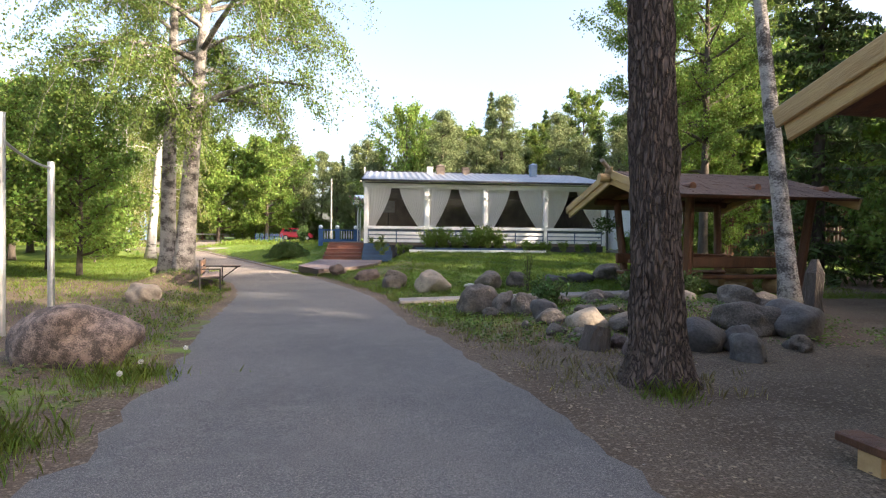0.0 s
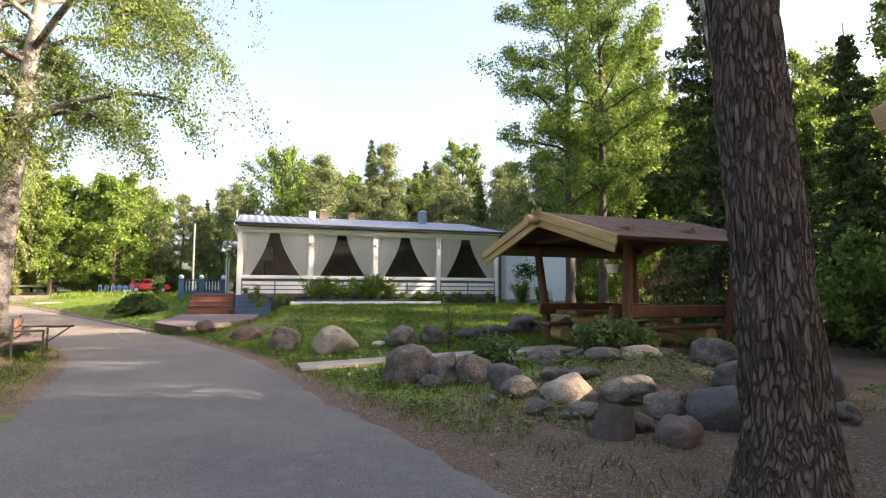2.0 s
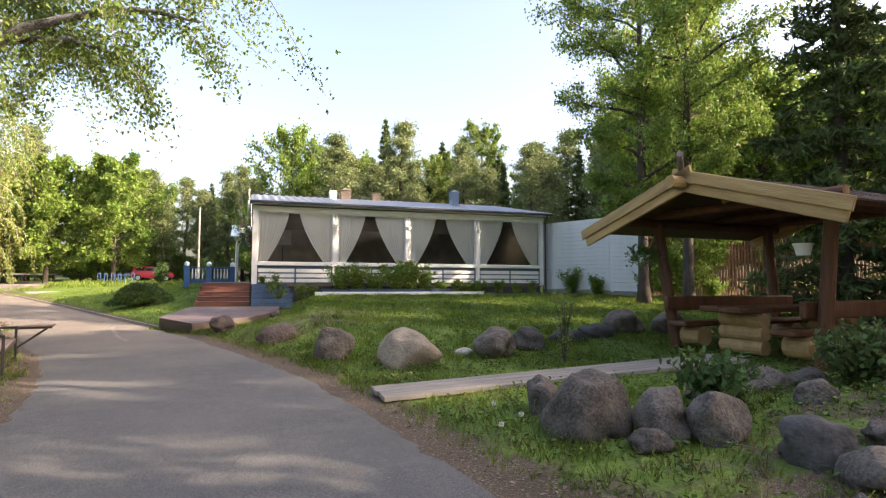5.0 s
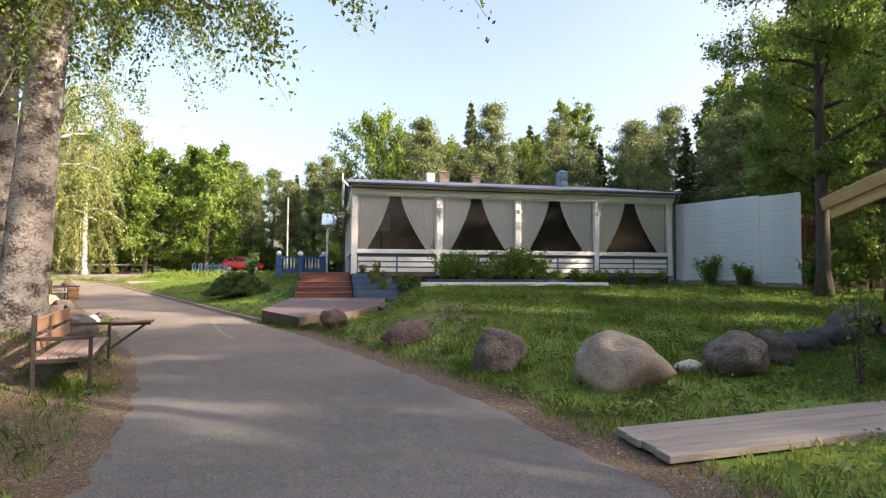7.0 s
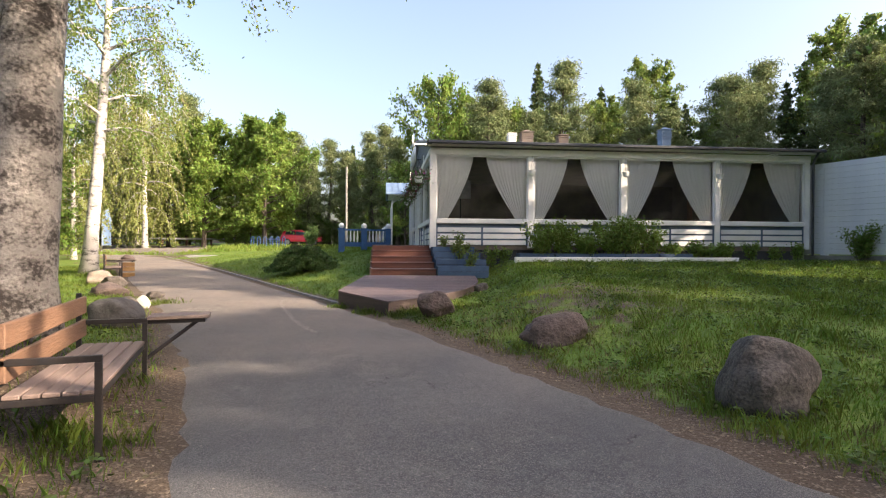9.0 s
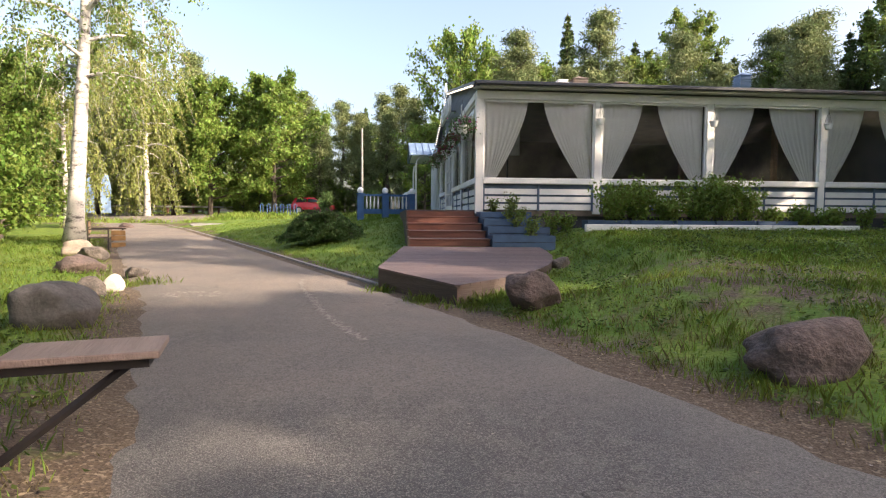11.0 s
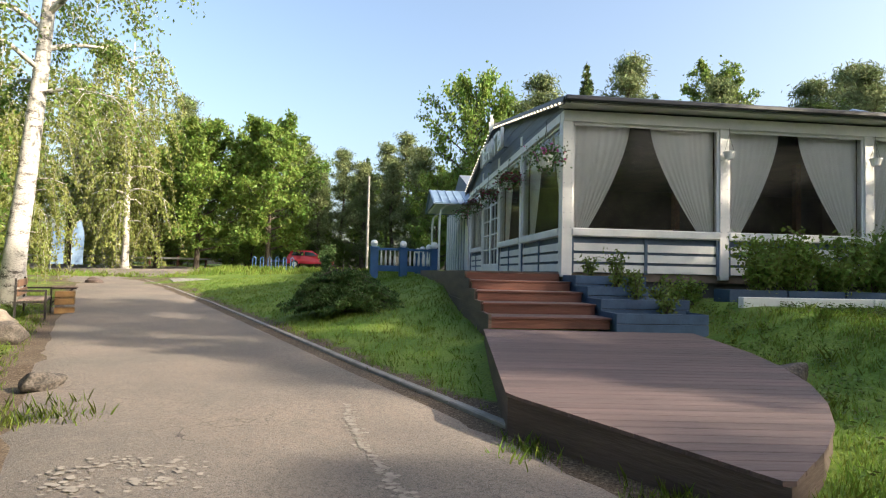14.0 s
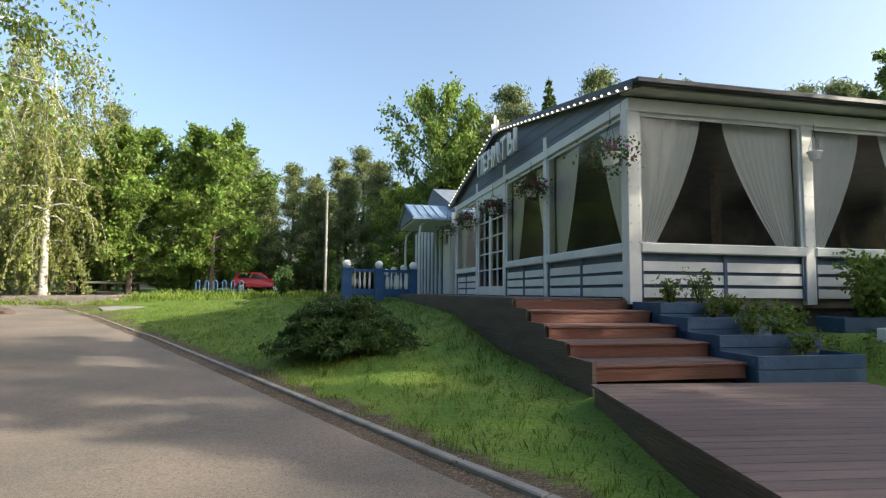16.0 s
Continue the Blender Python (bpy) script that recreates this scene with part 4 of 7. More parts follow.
def sign():
    """Raised white letters on the gable."""
    root = thing("name_sign", "white raised Cyrillic letters on the gable", "sign", HOUSE)
    y = 8.0
    for ch in "ПЕНАТЫ":
        cu = bpy.data.curves.new("letter", "FONT")
        cu.body, cu.size, cu.extrude, cu.offset = ch, 0.76, 0.04, 0.016
        ob = new("letter_curve", cu)
        dg = bpy.context.evaluated_depsgraph_get()
        me = bpy.data.meshes.new_from_object(ob.evaluated_get(dg))
        w = max(v.co.x for v in me.vertices)
        bpy.data.objects.remove(ob)
        me.materials.clear()
        me.materials.append(M["pot_white"])
        o = new("letter", me)
        o.parent = root
        o.matrix_basis = pose(-0.36, y, 4.74, 90, 0, -90)
        y -= w + 0.07
    bm = bmesh.new()
    for k, (h, a) in enumerate(((0.34, -18), (0.5, 0), (0.34, 18))):
        box(bm, -0.03, 0.03, -0.04, 0.04, 0, h, m=pose(0, (k - 1) * 0.13, 0, -a))
    part("emblem", bm, "pot_white", root, "small white crown-shaped emblem", m=pose(-0.36, 6.3, 5.62))
    for yy in (5.2, 7.6):
        part("bracket", boxes((-0.33, -0.07, yy - 0.015, yy + 0.015, 4.85, 4.88)), "gutter", root)


sign()


def rear_house():
    """Taller main house behind, with the porch canopy."""
    root = thing("main_house", "blue and white wooden house with entrance porch canopy", "building", HOUSE)
    part("wall", boxes((0.3, 13.6, 13.3, 24, 0.3, 4.6)), "blue_paint", root, "blue boarded wall")
    for y in np.arange(13.5, 23.9, 0.95):
        part("white_board", boxes((0.24, 0.3, float(y), float(y) + 0.32, 1.1, 4.5)), "white_paint", root)
    bm = bmesh.new()
    pr = [(0.3, 12.9, 4.4), (0.3, 18.5, 6.3), (0.3, 24.1, 4.4)]
    a, b = [bm.verts.new(p) for p in pr], [bm.verts.new((13.8, p[1], p[2])) for p in pr]
    bm.faces.new(a)
    bm.faces.new(b[::-1])
    bm.faces.new((a[0], b[0], b[1], a[1]))
    bm.faces.new((a[1], b[1], b[2], a[2]))
    bm.faces.new((a[0], a[2], b[2], b[0]))
    part("roof", bm, "gable_board", root)
    part("canopy_soffit", boxes((-1.4, 0.3, 13.3, 17.6, 4.1, 4.16)), "white_paint", root, "white boarded canopy underside")
    for y0, y1 in ((13.1, 15.45), (17.8, 15.45)):
        bm = bmesh.new()
        v = [bm.verts.new(p) for p in ((-1.55, y0, 4.14), (0.3, y0, 4.14), (0.3, y1, 5.0), (-1.55, y1, 5.0), (-1.55, y0, 4.08), (0.3, y0, 4.08), (0.3, y1, 4.94), (-1.55, y1, 4.94))]
        for q in ((0, 1, 2, 3), (7, 6, 5, 4), (0, 4, 5, 1), (1, 5, 6, 2), (2, 6, 7, 3), (3, 7, 4, 0)):
            bm.faces.new([v[i] for i in q])
        slope = part("canopy_roof", bm, "roof_blue", root, "pale blue metal canopy roof")
        a = math.degrees(math.atan2(0.86, abs(y1 - y0)))
        for k in range(6):
            part("standing_seam", boxes((-0.012, 0.012, 0.0, 2.48, 0.0, 0.03)), "roof_blue", slope, m=pose(-1.5 + 0.35 * k, y0, 4.145, a if y0 < y1 else -a) @ (pose(0, 0, 0) if y0 < y1 else Matrix.Diagonal((1, -1, 1, 1))))
    bm = bmesh.new()
    front, rear = [[bm.verts.new((x, y, z)) for y, z in ((13.35, 4.16), (15.45, 4.92), (17.55, 4.16))] for x in (-1.47, -1.41)]
    bm.faces.new(front[::-1])
    bm.faces.new(rear)
    for k in range(3):
        bm.faces.new((front[k], front[(k + 1) % 3], rear[(k + 1) % 3], rear[k]))
    part("canopy_gable", bm, "gable_board", root)
    for y in (13.6, 17.3):
        bm = bmesh.new()
        tube(bm, [(-1.2, y, 1.1), (-1.2, y, 3.5), (-1.15, y, 3.85), (-0.95, y, 4.05), (-0.6, y, 4.13)], 0.05, n=10)
        part("column", bm, "white_paint", root, "slim white column with curved bracket")
    bm = boxes((0.2, 0.3, 14.2, 15.3, 1.18, 3.3))
    part("door", bm, "white_paint", root, "white entrance door")


rear_house()


def inside_things():
    """Pale board on a stand and tables behind the film."""
    t = thing("display_board", "pale panel on a stand inside the veranda", "board", H(0, 0, FLOOR))
    part("panel", boxes((0.85, 1.6, 2.0, 2.04, 1.75, 2.45), bevel=0.01), "concrete", t)
    part("stand", boxes((1.2, 1.25, 2.05, 2.1, 0, 1.8), (0.95, 1.5, 1.9, 2.25, 0, 0.03)), "black_steel", t)
    tab = thing("dining_table", "dark square table inside the veranda", "table", H(2.2, 4.2, FLOOR), group="veranda tables")
    part("tabletop", boxes((-0.45, 0.45, -0.45, 0.45, 0.72, 0.76), bevel=0.01), "interior", tab)
    for sx in (-0.38, 0.38):
        for sy in (-0.38, 0.38):
            part("leg", boxes((sx - 0.03, sx + 0.03, sy - 0.03, sy + 0.03, 0, 0.72)), "interior", tab)
    for x in (5.4, 8.4, 11.6):
        copy_thing(tab, H(x, 4.0, FLOOR))
    for x in (4.1, 7.6, 11.0):
        c = thing("inner_post", "brown timber post inside the veranda", "post", H(x, 3.2, FLOOR), group="inner posts")
        part("shaft", boxes((-0.08, 0.08, -0.08, 0.08, 0, 3.12), bevel=0.008), "bench_wood", c)


inside_things()


# ---- terrace, steps, deck ----
def terrace():
    root = thing("terrace", "raised dark-boarded terrace along the veranda", "terrace", HOUSE, kind="structure")
    bm = bmesh.new()
    box(bm, -2.02, -1.98, 0.05, 13.0, -0.1, FLOOR - 0.03)
    for z in (0.3, 0.62, 0.9):
        box(bm, -2.035, -2.02, 0.05, 13.0, z, z + 0.27)
    part("side_cladding", bm, "deck_side", root)
    first = None
    for k in range(14):
        y = 0.02 + k * 0.147
        bm = None
        x = -1.98 + k * 0.134
        if first is None:
            first = part("deck_board", boxes((0, 0.13, 0.0, 13.0, -0.03, 0.0), bevel=0.004), "deck", root, m=pose(x, 0.05, FLOOR - 0.01))
        else:
            share(first, "deck_board", pose(x, 0.05, FLOOR - 0.01), root)


terrace()


def steps():
    root = thing("timber_steps", "reddish-brown timber steps up to the terrace", "steps", HOUSE)
    n, low, top = 5, 0.29, FLOOR - 0.01
    rise = (top - low) / n
    y_end, depth = 0.0, 0.64
    for k in range(n):
        zt = low + rise * (k + 1)
        y0 = y_end - depth * (n - 1 - k) - 0.02
        part("riser", boxes((-2.0, -0.12, y0, y0 + 0.03, zt - rise, zt - 0.035)), "step_red", root)
        if k < n - 1:
            for j in range(4):
                part("tread", boxes((-2.02, -0.1, 0, 0.155, -0.035, 0), bevel=0.006), "step_red" if j == 0 else "deck", root, m=pose(0, y0 - 0.02 + j * 0.162, zt))
    part("stringer", boxes((-2.05, -2.0, -2.6, 0.1, -0.1, 0.5), (-2.05, -2.0, -1.9, 0.1, 0.5, 0.66), (-2.05, -2.0, -1.25, 0.1, 0.66, 0.84), (-2.05, -2.0, -0.6, 0.1, 0.84, 1.02)), "deck_side", root)


steps()


def ramp_deck():
    """Slightly rising board platform with a rounded side, in front of the steps."""
    root = thing("platform", "purple-brown composite decking platform before the steps", "deck", kind="structure")
    left = [(-6.29, 24.57), (-6.21, 28.25)]
    outline = [(-6.29, 24.57), (-5.02, 22.88), (-4.5, 23.4), (-4.1, 23.9), (-3.74, 24.5), (-3.45, 25.15), (-3.25, 25.9), (-3.12, 26.7), (-3.1, 27.6), (-3.12, 28.4), (-6.21, 28.25)]
    zz = lambda y: 0.085 + (y - 22.88) * 0.039
    bm = bmesh.new()
    a = [bm.verts.new((x, y, zz(y) - 0.03)) for x, y in outline]
    b = [bm.verts.new((x, y, -0.45)) for x, y in outline]
    n = len(outline)
    for i in range(n):
        bm.faces.new((b[i], b[(i + 1) % n], a[(i + 1) % n], a[i]))
    bm.faces.new(a)
    part("skirt", bm, "deck_side", root, "dark brown edge boards")
    # boards run across, cut to the outline
    def cross(y):
        xs = []
        for i in range(n):
            (x0, y0), (x1, y1) = outline[i], outline[(i + 1) % n]
            if (y0 - y) * (y1 - y) < 0:
                xs.append(x0 + (x1 - x0) * (y - y0) / (y1 - y0))
        return (min(xs), max(xs)) if len(xs) >= 2 else None
    y = 22.9
    while y < 28.2:
        p, q = cross(y + 0.004), cross(min(y + 0.138, 28.22))
        if p and q:
            bm = bmesh.new()
            e = 0.015
            c = [(p[0] - e, y), (p[1] + e, y), (q[1] + e, y + 0.136), (q[0] - e, y + 0.136)]
            t = [bm.verts.new((cx, cy, zz(cy))) for cx, cy in c]
            l = [bm.verts.new((cx, cy, zz(cy) - 0.028)) for cx, cy in c]
            bm.faces.new(t)
            bm.faces.new(l[::-1])
            for i in range(4):
                bm.faces.new((l[i], l[(i + 1) % 4], t[(i + 1) % 4], t[i]))
            part("deck_board", bm, "deck", root)
        y += 0.143


ramp_deck()


def planters():
    """Blue stepped boxes beside the steps, and the row before the front."""
    for k in range(4):
        y1 = -0.12 - 0.62 * k
        zt = FLOOR - 0.06 - 0.19 * k
        x1 = 1.3 + (0.0, 0.08, 0.16, 0.12)[k]
        t = thing("planter_box", "dark blue wooden planter box beside the steps", "planter", HOUSE, group="stepped planters")
        d = 0.75
        for q in ((-0.08, x1, y1 - d, y1 - d + 0.03, zt - 0.34, zt - 0.165), (-0.08, x1, y1 - d, y1 - d + 0.03, zt - 0.155, zt), (x1 - 0.03, x1, y1 - d + 0.03, y1, zt - 0.34, zt), (-0.08, -0.05, y1 - d + 0.03, y1, zt - 0.34, zt), (-0.05, x1 - 0.03, y1 - 0.03, y1, zt - 0.34, zt)):
            part("board", boxes(q, bevel=0.004), "blue_paint", t)
        part("soil", boxes((-0.05, x1 - 0.03, y1 - d + 0.03, y1 - 0.03, zt - 0.4, zt - 0.08)), "soil", t)
        part("foot", boxes((0.0, x1 - 0.1, y1 - d + 0.06, y1 - 0.02, -0.05, zt - 0.34)), "blue_paint", t)
    for k in range(5):
        t = thing("planter_box", "long dark blue planter box on the ground before the veranda", "planter", H(2.7 + k * 1.18, -1.05, 0.62), group="front planters")
        for q in ((0, 1.14, -0.25, -0.22, -0.1, 0.3), (0, 1.14, 0.22, 0.25, -0.1, 0.3), (0, 0.03, -0.22, 0.22, -0.1, 0.3), (1.11, 1.14, -0.22, 0.22, -0.1, 0.3)):
            part("board", boxes(q, bevel=0.004), "blue_paint", t)
        part("soil", boxes((0.03, 1.11, -0.22, 0.22, -0.1, 0.24)), "soil", t)
    t = thing("edging_beam", "long white-painted timber beam lying on the grass", "beam", pose(-1.83, 29.4, 0.72, 0, 0, 6.9))
    for k in range(3):
        part("board", boxes((k * 2.44, k * 2.44 + 2.42, -0.07, 0.07, -0.1, 0.1), bevel=0.012), "white_paint", t)


planters()


# ---- fences ----
def white_fence():
    root = thing("white_fence", "tall white-painted horizontal board fence", "fence", kind="structure")
    runs = [((9.45, 33.3), (9.72, 32.6)), ((9.72, 32.6), (11.15, 29.55)), ((11.15, 29.55), (11.75, 28.15))]
    for k, ((x0, y0), (x1, y1)) in enumerate(runs):
        L, a = math.hypot(x1 - x0, y1 - y0), math.degrees(math.atan2(y1 - y0, x1 - x0))
        m = pose(x0, y0, 0.9 - 0.06 * (k == 2), 0, 0, a)
        first = None
        for j in range(17):
            mm = m @ pose(0, (j % 2) * 0.004, 0.02 + j * 0.193)
            if first is None:
                first = part("board", boxes((0.005, L - 0.005, -0.02, 0.01, 0, 0.188), bevel=0.004), "fence_white", root, m=mm)
            else:
                share(first, "board", mm, root)
        part("post", boxes((0.02, 0.12, 0.015, 0.1, -0.4, 3.2), (L - 0.14, L - 0.04, 0.015, 0.1, -0.4, 3.2)), "fence_white", root, m=m)
        part("footing", boxes((0, L, 0.0, 0.12, -0.6, -0.02)), "concrete", root, m=m)


white_fence()


def picket_fence():
    root = thing("picket_fence", "tall brown picket fence", "fence", kind="structure")
    pts = [(11.9, 28.3), (17.0, 28.0), (24.0, 25.5), (31, 20)]
    first = None
    for (x0, y0), (x1, y1) in zip(pts, pts[1:]):
        L, a = math.hypot(x1 - x0, y1 - y0), math.degrees(math.atan2(y1 - y0, x1 - x0))
        m = pose(x0, y0, gz(x0, y0), 0, 0, a)
        part("rails", boxes((0, L, 0.02, 0.06, 0.7, 0.8), (0, L, 0.02, 0.06, 2.2, 2.3)), "picket", root, m=m)
        for s in np.arange(0.05, L, 0.155):
            mm = m @ pose(float(s), 0, 0.05)
            if first is None:
                bm = bmesh.new()
                prof = [(-0.05, 0), (0.05, 0), (0.05, 2.55), (0, 2.65), (-0.05, 2.55)]
                f0 = [bm.verts.new((px, -0.02, pz)) for px, pz in prof]
                f1 = [bm.verts.new((px, 0.015, pz)) for px, pz in prof]
                bm.faces.new(f0)
                bm.faces.new(f1[::-1])
                for i in range(5):
                    bm.faces.new((f0[(i + 1) % 5], f0[i], f1[i], f1[(i + 1) % 5]))
                first = part("picket", bm, "picket", root, m=mm)
            else:
                share(first, "picket", mm, root)


picket_fence()


def blue_balustrade():
    """Bright blue railing with white balusters and ball lamps on the posts."""
    root = thing("balustrade", "bright blue railing with white balusters and white globe lamps", "railing")
    pts = [(-9.8, 43.9), (-8.6, 44.4), (-7.25, 44.9), (-7.55, 47.2), (-7.95, 49.6), (-8.3, 52.0)]
    zb = 1.0
    for i, (x, y) in enumerate(pts):
        part("post", boxes((-0.17, 0.17, -0.17, 0.17, -1.2, 1.08), (-0.21, 0.21, -0.21, 0.21, 1.08, 1.14), bevel=0.01), "bright_blue", root, m=pose(x, y, zb, 0, 0, 12))
        bm = bmesh.new()
        bmesh.ops.create_uvsphere(bm, u_segments=16, v_segments=10, radius=0.16, matrix=pose(x, y, zb + 1.28))
        part("globe", bm, "pot_white", root, "white glass globe", smooth=True)
        if i:
            x0, y0 = pts[i - 1]
            L, a = math.hypot(x - x0, y - y0), math.degrees(math.atan2(y - y0, x - x0))
            m = pose(x0, y0, zb, 0, 0, a)
            part("top_rail", boxes((0.17, L - 0.17, -0.06, 0.06, 1.0, 1.1)), "bright_blue", root, m=m)
            part("bottom_rail", boxes((0.17, L - 0.17, -0.06, 0.06, 0.1, 0.35)), "bright_blue", root, m=m)
            for s in np.arange(0.32, L - 0.2, 0.2):
                bm = bmesh.new()
                tube(bm, [(float(s), 0, 0.35), (float(s), 0, 0.5), (float(s), 0, 0.65), (float(s), 0, 0.85), (float(s), 0, 1.0)], [0.03, 0.055, 0.05, 0.03, 0.035], n=8)
                part("baluster", bm, "white_paint", root, m=m, smooth=True)


blue_balustrade()

# ---- gazebo ----
def gazebo(m, name_label):
    """Log picnic shelter: gable roof on splayed posts, benches and table. x along the ridge, y across; origin under the front gable's middle."""
    root = thing("gazebo", name_label, "gazebo", m, group="picnic shelters")
    P = lambda n, bm, mat, label="", mm=None, parent=root: part(n, bm, mat, parent, label, mm)
    half, e_z, r_z, L = 2.58, 2.28, 3.05, 4.75
    rise = math.degrees(math.atan2(r_z - e_z, half))
    run = math.hypot(half, r_z - e_z)
    for s in (1, -1):
        tilt = pose(0, 0, r_z, -rise * s if s > 0 else rise)
        y = (lambda a, b: (a, b)) if s > 0 else (lambda a, b: (-b, -a))
        P("roof_slab", boxes((0.05, L, *y(0, run - 0.02), -0.06, 0.0)), "red_log", "red-brown board roof underside", tilt)
        bm = bmesh.new()
        rnd = random.Random(7 + s)
        for r in range(9):
            for c in range(14):
                x0 = 0.02 + c * L / 14 + (r % 2) * 0.08
                y0 = run - (r + 1) * run / 9
                box(bm, x0, min(x0 + L / 14 - 0.01, L + 0.04), *y(y0, y0 + run / 9 + 0.05), 0.006 + rnd.uniform(0, 0.006), 0.022 + rnd.uniform(0, 0.01))
        P("shingles", bm, "roof_felt", "dark weathered shingles with needle litter", tilt)
        # paired bargeboards of fresh pine with a notched end
        P("bargeboard", boxes((-0.06, 0.0, *y(-0.12, run + 0.1), -0.3, -0.02), bevel=0.012), "pine_board", "yellow pine bargeboard", tilt)
        P("bargeboard_upper", boxes((-0.1, -0.06, *y(-0.2, run + 0.16), -0.14, 0.06), bevel=0.012), "pine_board", "", tilt)
        P("bargeboard", boxes((L, L + 0.05, *y(0, run), -0.26, 0.0), bevel=0.01), "pine_board", "", tilt)
    bm = bmesh.new()
    tube(bm, [(-0.35, 0, r_z - 0.16), (L + 0.1, 0, r_z - 0.16)], 0.11, n=12)
    P("ridge_log", bm, "pine_board")
    bm = bmesh.new()
    tube(bm, [(0.1, 0.18, r_z + 0.02), (-0.42, -0.3, r_z + 0.24)], 0.055, n=8)
    P("finial_pole", bm, "grey_plank", "crossed ridge pole end")
    for py in (1.55, -1.55):
        bm = bmesh.new()
        tube(bm, [(0.4, py * 1.12, e_z + 0.12), (L - 0.2, py * 1.12, e_z + 0.12)], 0.1, n=12)
        P("wall_plate", bm, "red_log")
        for px in (1.2, 4.15):
            bm = bmesh.new()
            sx = -0.14 if px < 2 else 0.14
            tube(bm, [(px, py * 0.93, -0.7), (px, py * 0.93, 0.0), (px + sx, py * 1.12, e_z + 0.1)], [0.115, 0.115, 0.1], n=12)
            P("post", bm, "red_log", "stained log post")
    for px in (0.95, 2.6, 4.4):
        bm = bmesh.new()
        tube(bm, [(px, -2.0, e_z + 0.26), (px, 2.0, e_z + 0.26)], 0.085, n=10)
        P("tie_beam", bm, "red_log")
        bm = bmesh.new()
        tube(bm, [(px, 0, e_z + 0.26), (px, 0, r_z - 0.2)], 0.07, n=8)
        P("king_post", bm, "pine_board")
    # benches with board backs, half-log table
    for s in (1, -1):
        P("bench_back", boxes((0.85, 4.5, s * 1.36 - 0.05, s * 1.36 + 0.05, 0.66, 0.94), bevel=0.03), "red_log", "red-stained plank back")
        P("bench_seat", boxes((0.8, 4.45, s * 1.05 - 0.21, s * 1.05 + 0.21, 0.38, 0.48), bevel=0.03), "red_log")
        for px in (1.3, 3.9):
            bm = bmesh.new()
            tube(bm, [(px, s * 1.05 - 0.22, 0.2), (px, s * 1.05 + 0.22, 0.2)], 0.19, n=14)
            P("bench_log", bm, "log_end")
    P("tabletop", boxes((0.7, 4.4, -0.42, -0.005, 0.7, 0.8), (0.7, 4.4, 0.005, 0.42, 0.7, 0.8), bevel=0.02), "red_log")
    for px in (1.3, 3.7):
        for z in (0.1, 0.34, 0.57):
            bm = bmesh.new()
            tube(bm, [(px, -0.42, z), (px, 0.42, z)], 0.125, n=14)
            P("table_log", bm, "log_end")
    return root


GAZ = pose(4.42, 14.68, 0.05, 0, 0, 10.9)
g1 = gazebo(GAZ, "log picnic shelter with pine bargeboards and shingled roof")
copy_thing(g1, pose(4.1, 3.2, 0.33, 0, 0, 10.9))


def hanging_pot(m, flowers, label, scale=1.0, seed=0):
    """A small pot on wires, with leaves and blooms."""
    rs = np.random.RandomState(seed)
    root = thing("hanging_pot", label, "flower pot", m, group="hanging pots")
    bm = bmesh.new()
    tube(bm, [(0, 0, -0.15 * scale), (0, 0, 0.0)], [0.085 * scale, 0.125 * scale], n=14)
    tube(bm, [(0, 0, -0.01), (0, 0, 0.015)], [0.135 * scale, 0.135 * scale], n=14)
    part("pot", bm, "pot_white", root, "white plastic pot")
    bm = bmesh.new()
    for a in range(3):
        t = a * 2.09
        tube(bm, [(0.12 * scale * math.cos(t), 0.12 * scale * math.sin(t), 0), (0, 0, 0.42 * scale)], 0.004, n=4)
    tube(bm, [(0, 0, 0.42 * scale), (0, 0, 0.55 * scale)], 0.005, n=4)
    part("wires", bm, "black_steel", root)
    if flowers:
        c = rs.normal(size=(520, 3)) * (0.15 * scale, 0.15 * scale, 0.1 * scale) + (0, 0, 0.0)
        quads("foliage", leaf_points(c, 0.07, rs), "juniper", root)
        c = rs.normal(size=(260 if flowers == "flower_red" else 45, 3)) * (0.125 * scale, 0.125 * scale, 0.085 * scale) + (0, 0, 0.05)
        tagged(quads("bloom_cluster", leaf_points(c, 0.065, rs, aspect=0.9), flowers, root, "petunia blooms"), kind="stuff")
    return root


for px in (3.37, 6.68, 10.16):
    hanging_pot(H(px, -0.26, 3.72), None, "small white empty hanging pot on the post", 0.9)
for k, (py, fl) in enumerate(((3.42, "flower_red"), (6.3, "flower_red"), (9.1, "flower_red"), (11.95, "flower_pink"))):
    hanging_pot(H(-0.42, py, 3.55), fl, "hanging pot of crimson petunias", 1.15, seed=k)
hanging_pot(H(-0.5, -0.25, 3.45), "flower_pink", "hanging pot of trailing pink petunias at the corner", 1.3, seed=11)
hanging_pot(GAZ @ pose(0.75, 1.8, 1.75), "juniper", "white hanging pot with a green plant on the shelter", 1.0, seed=21)
hanging_pot(GAZ @ pose(0.95, -1.35, 1.8), None, "white hanging pot on the shelter post", 1.1, seed=22)


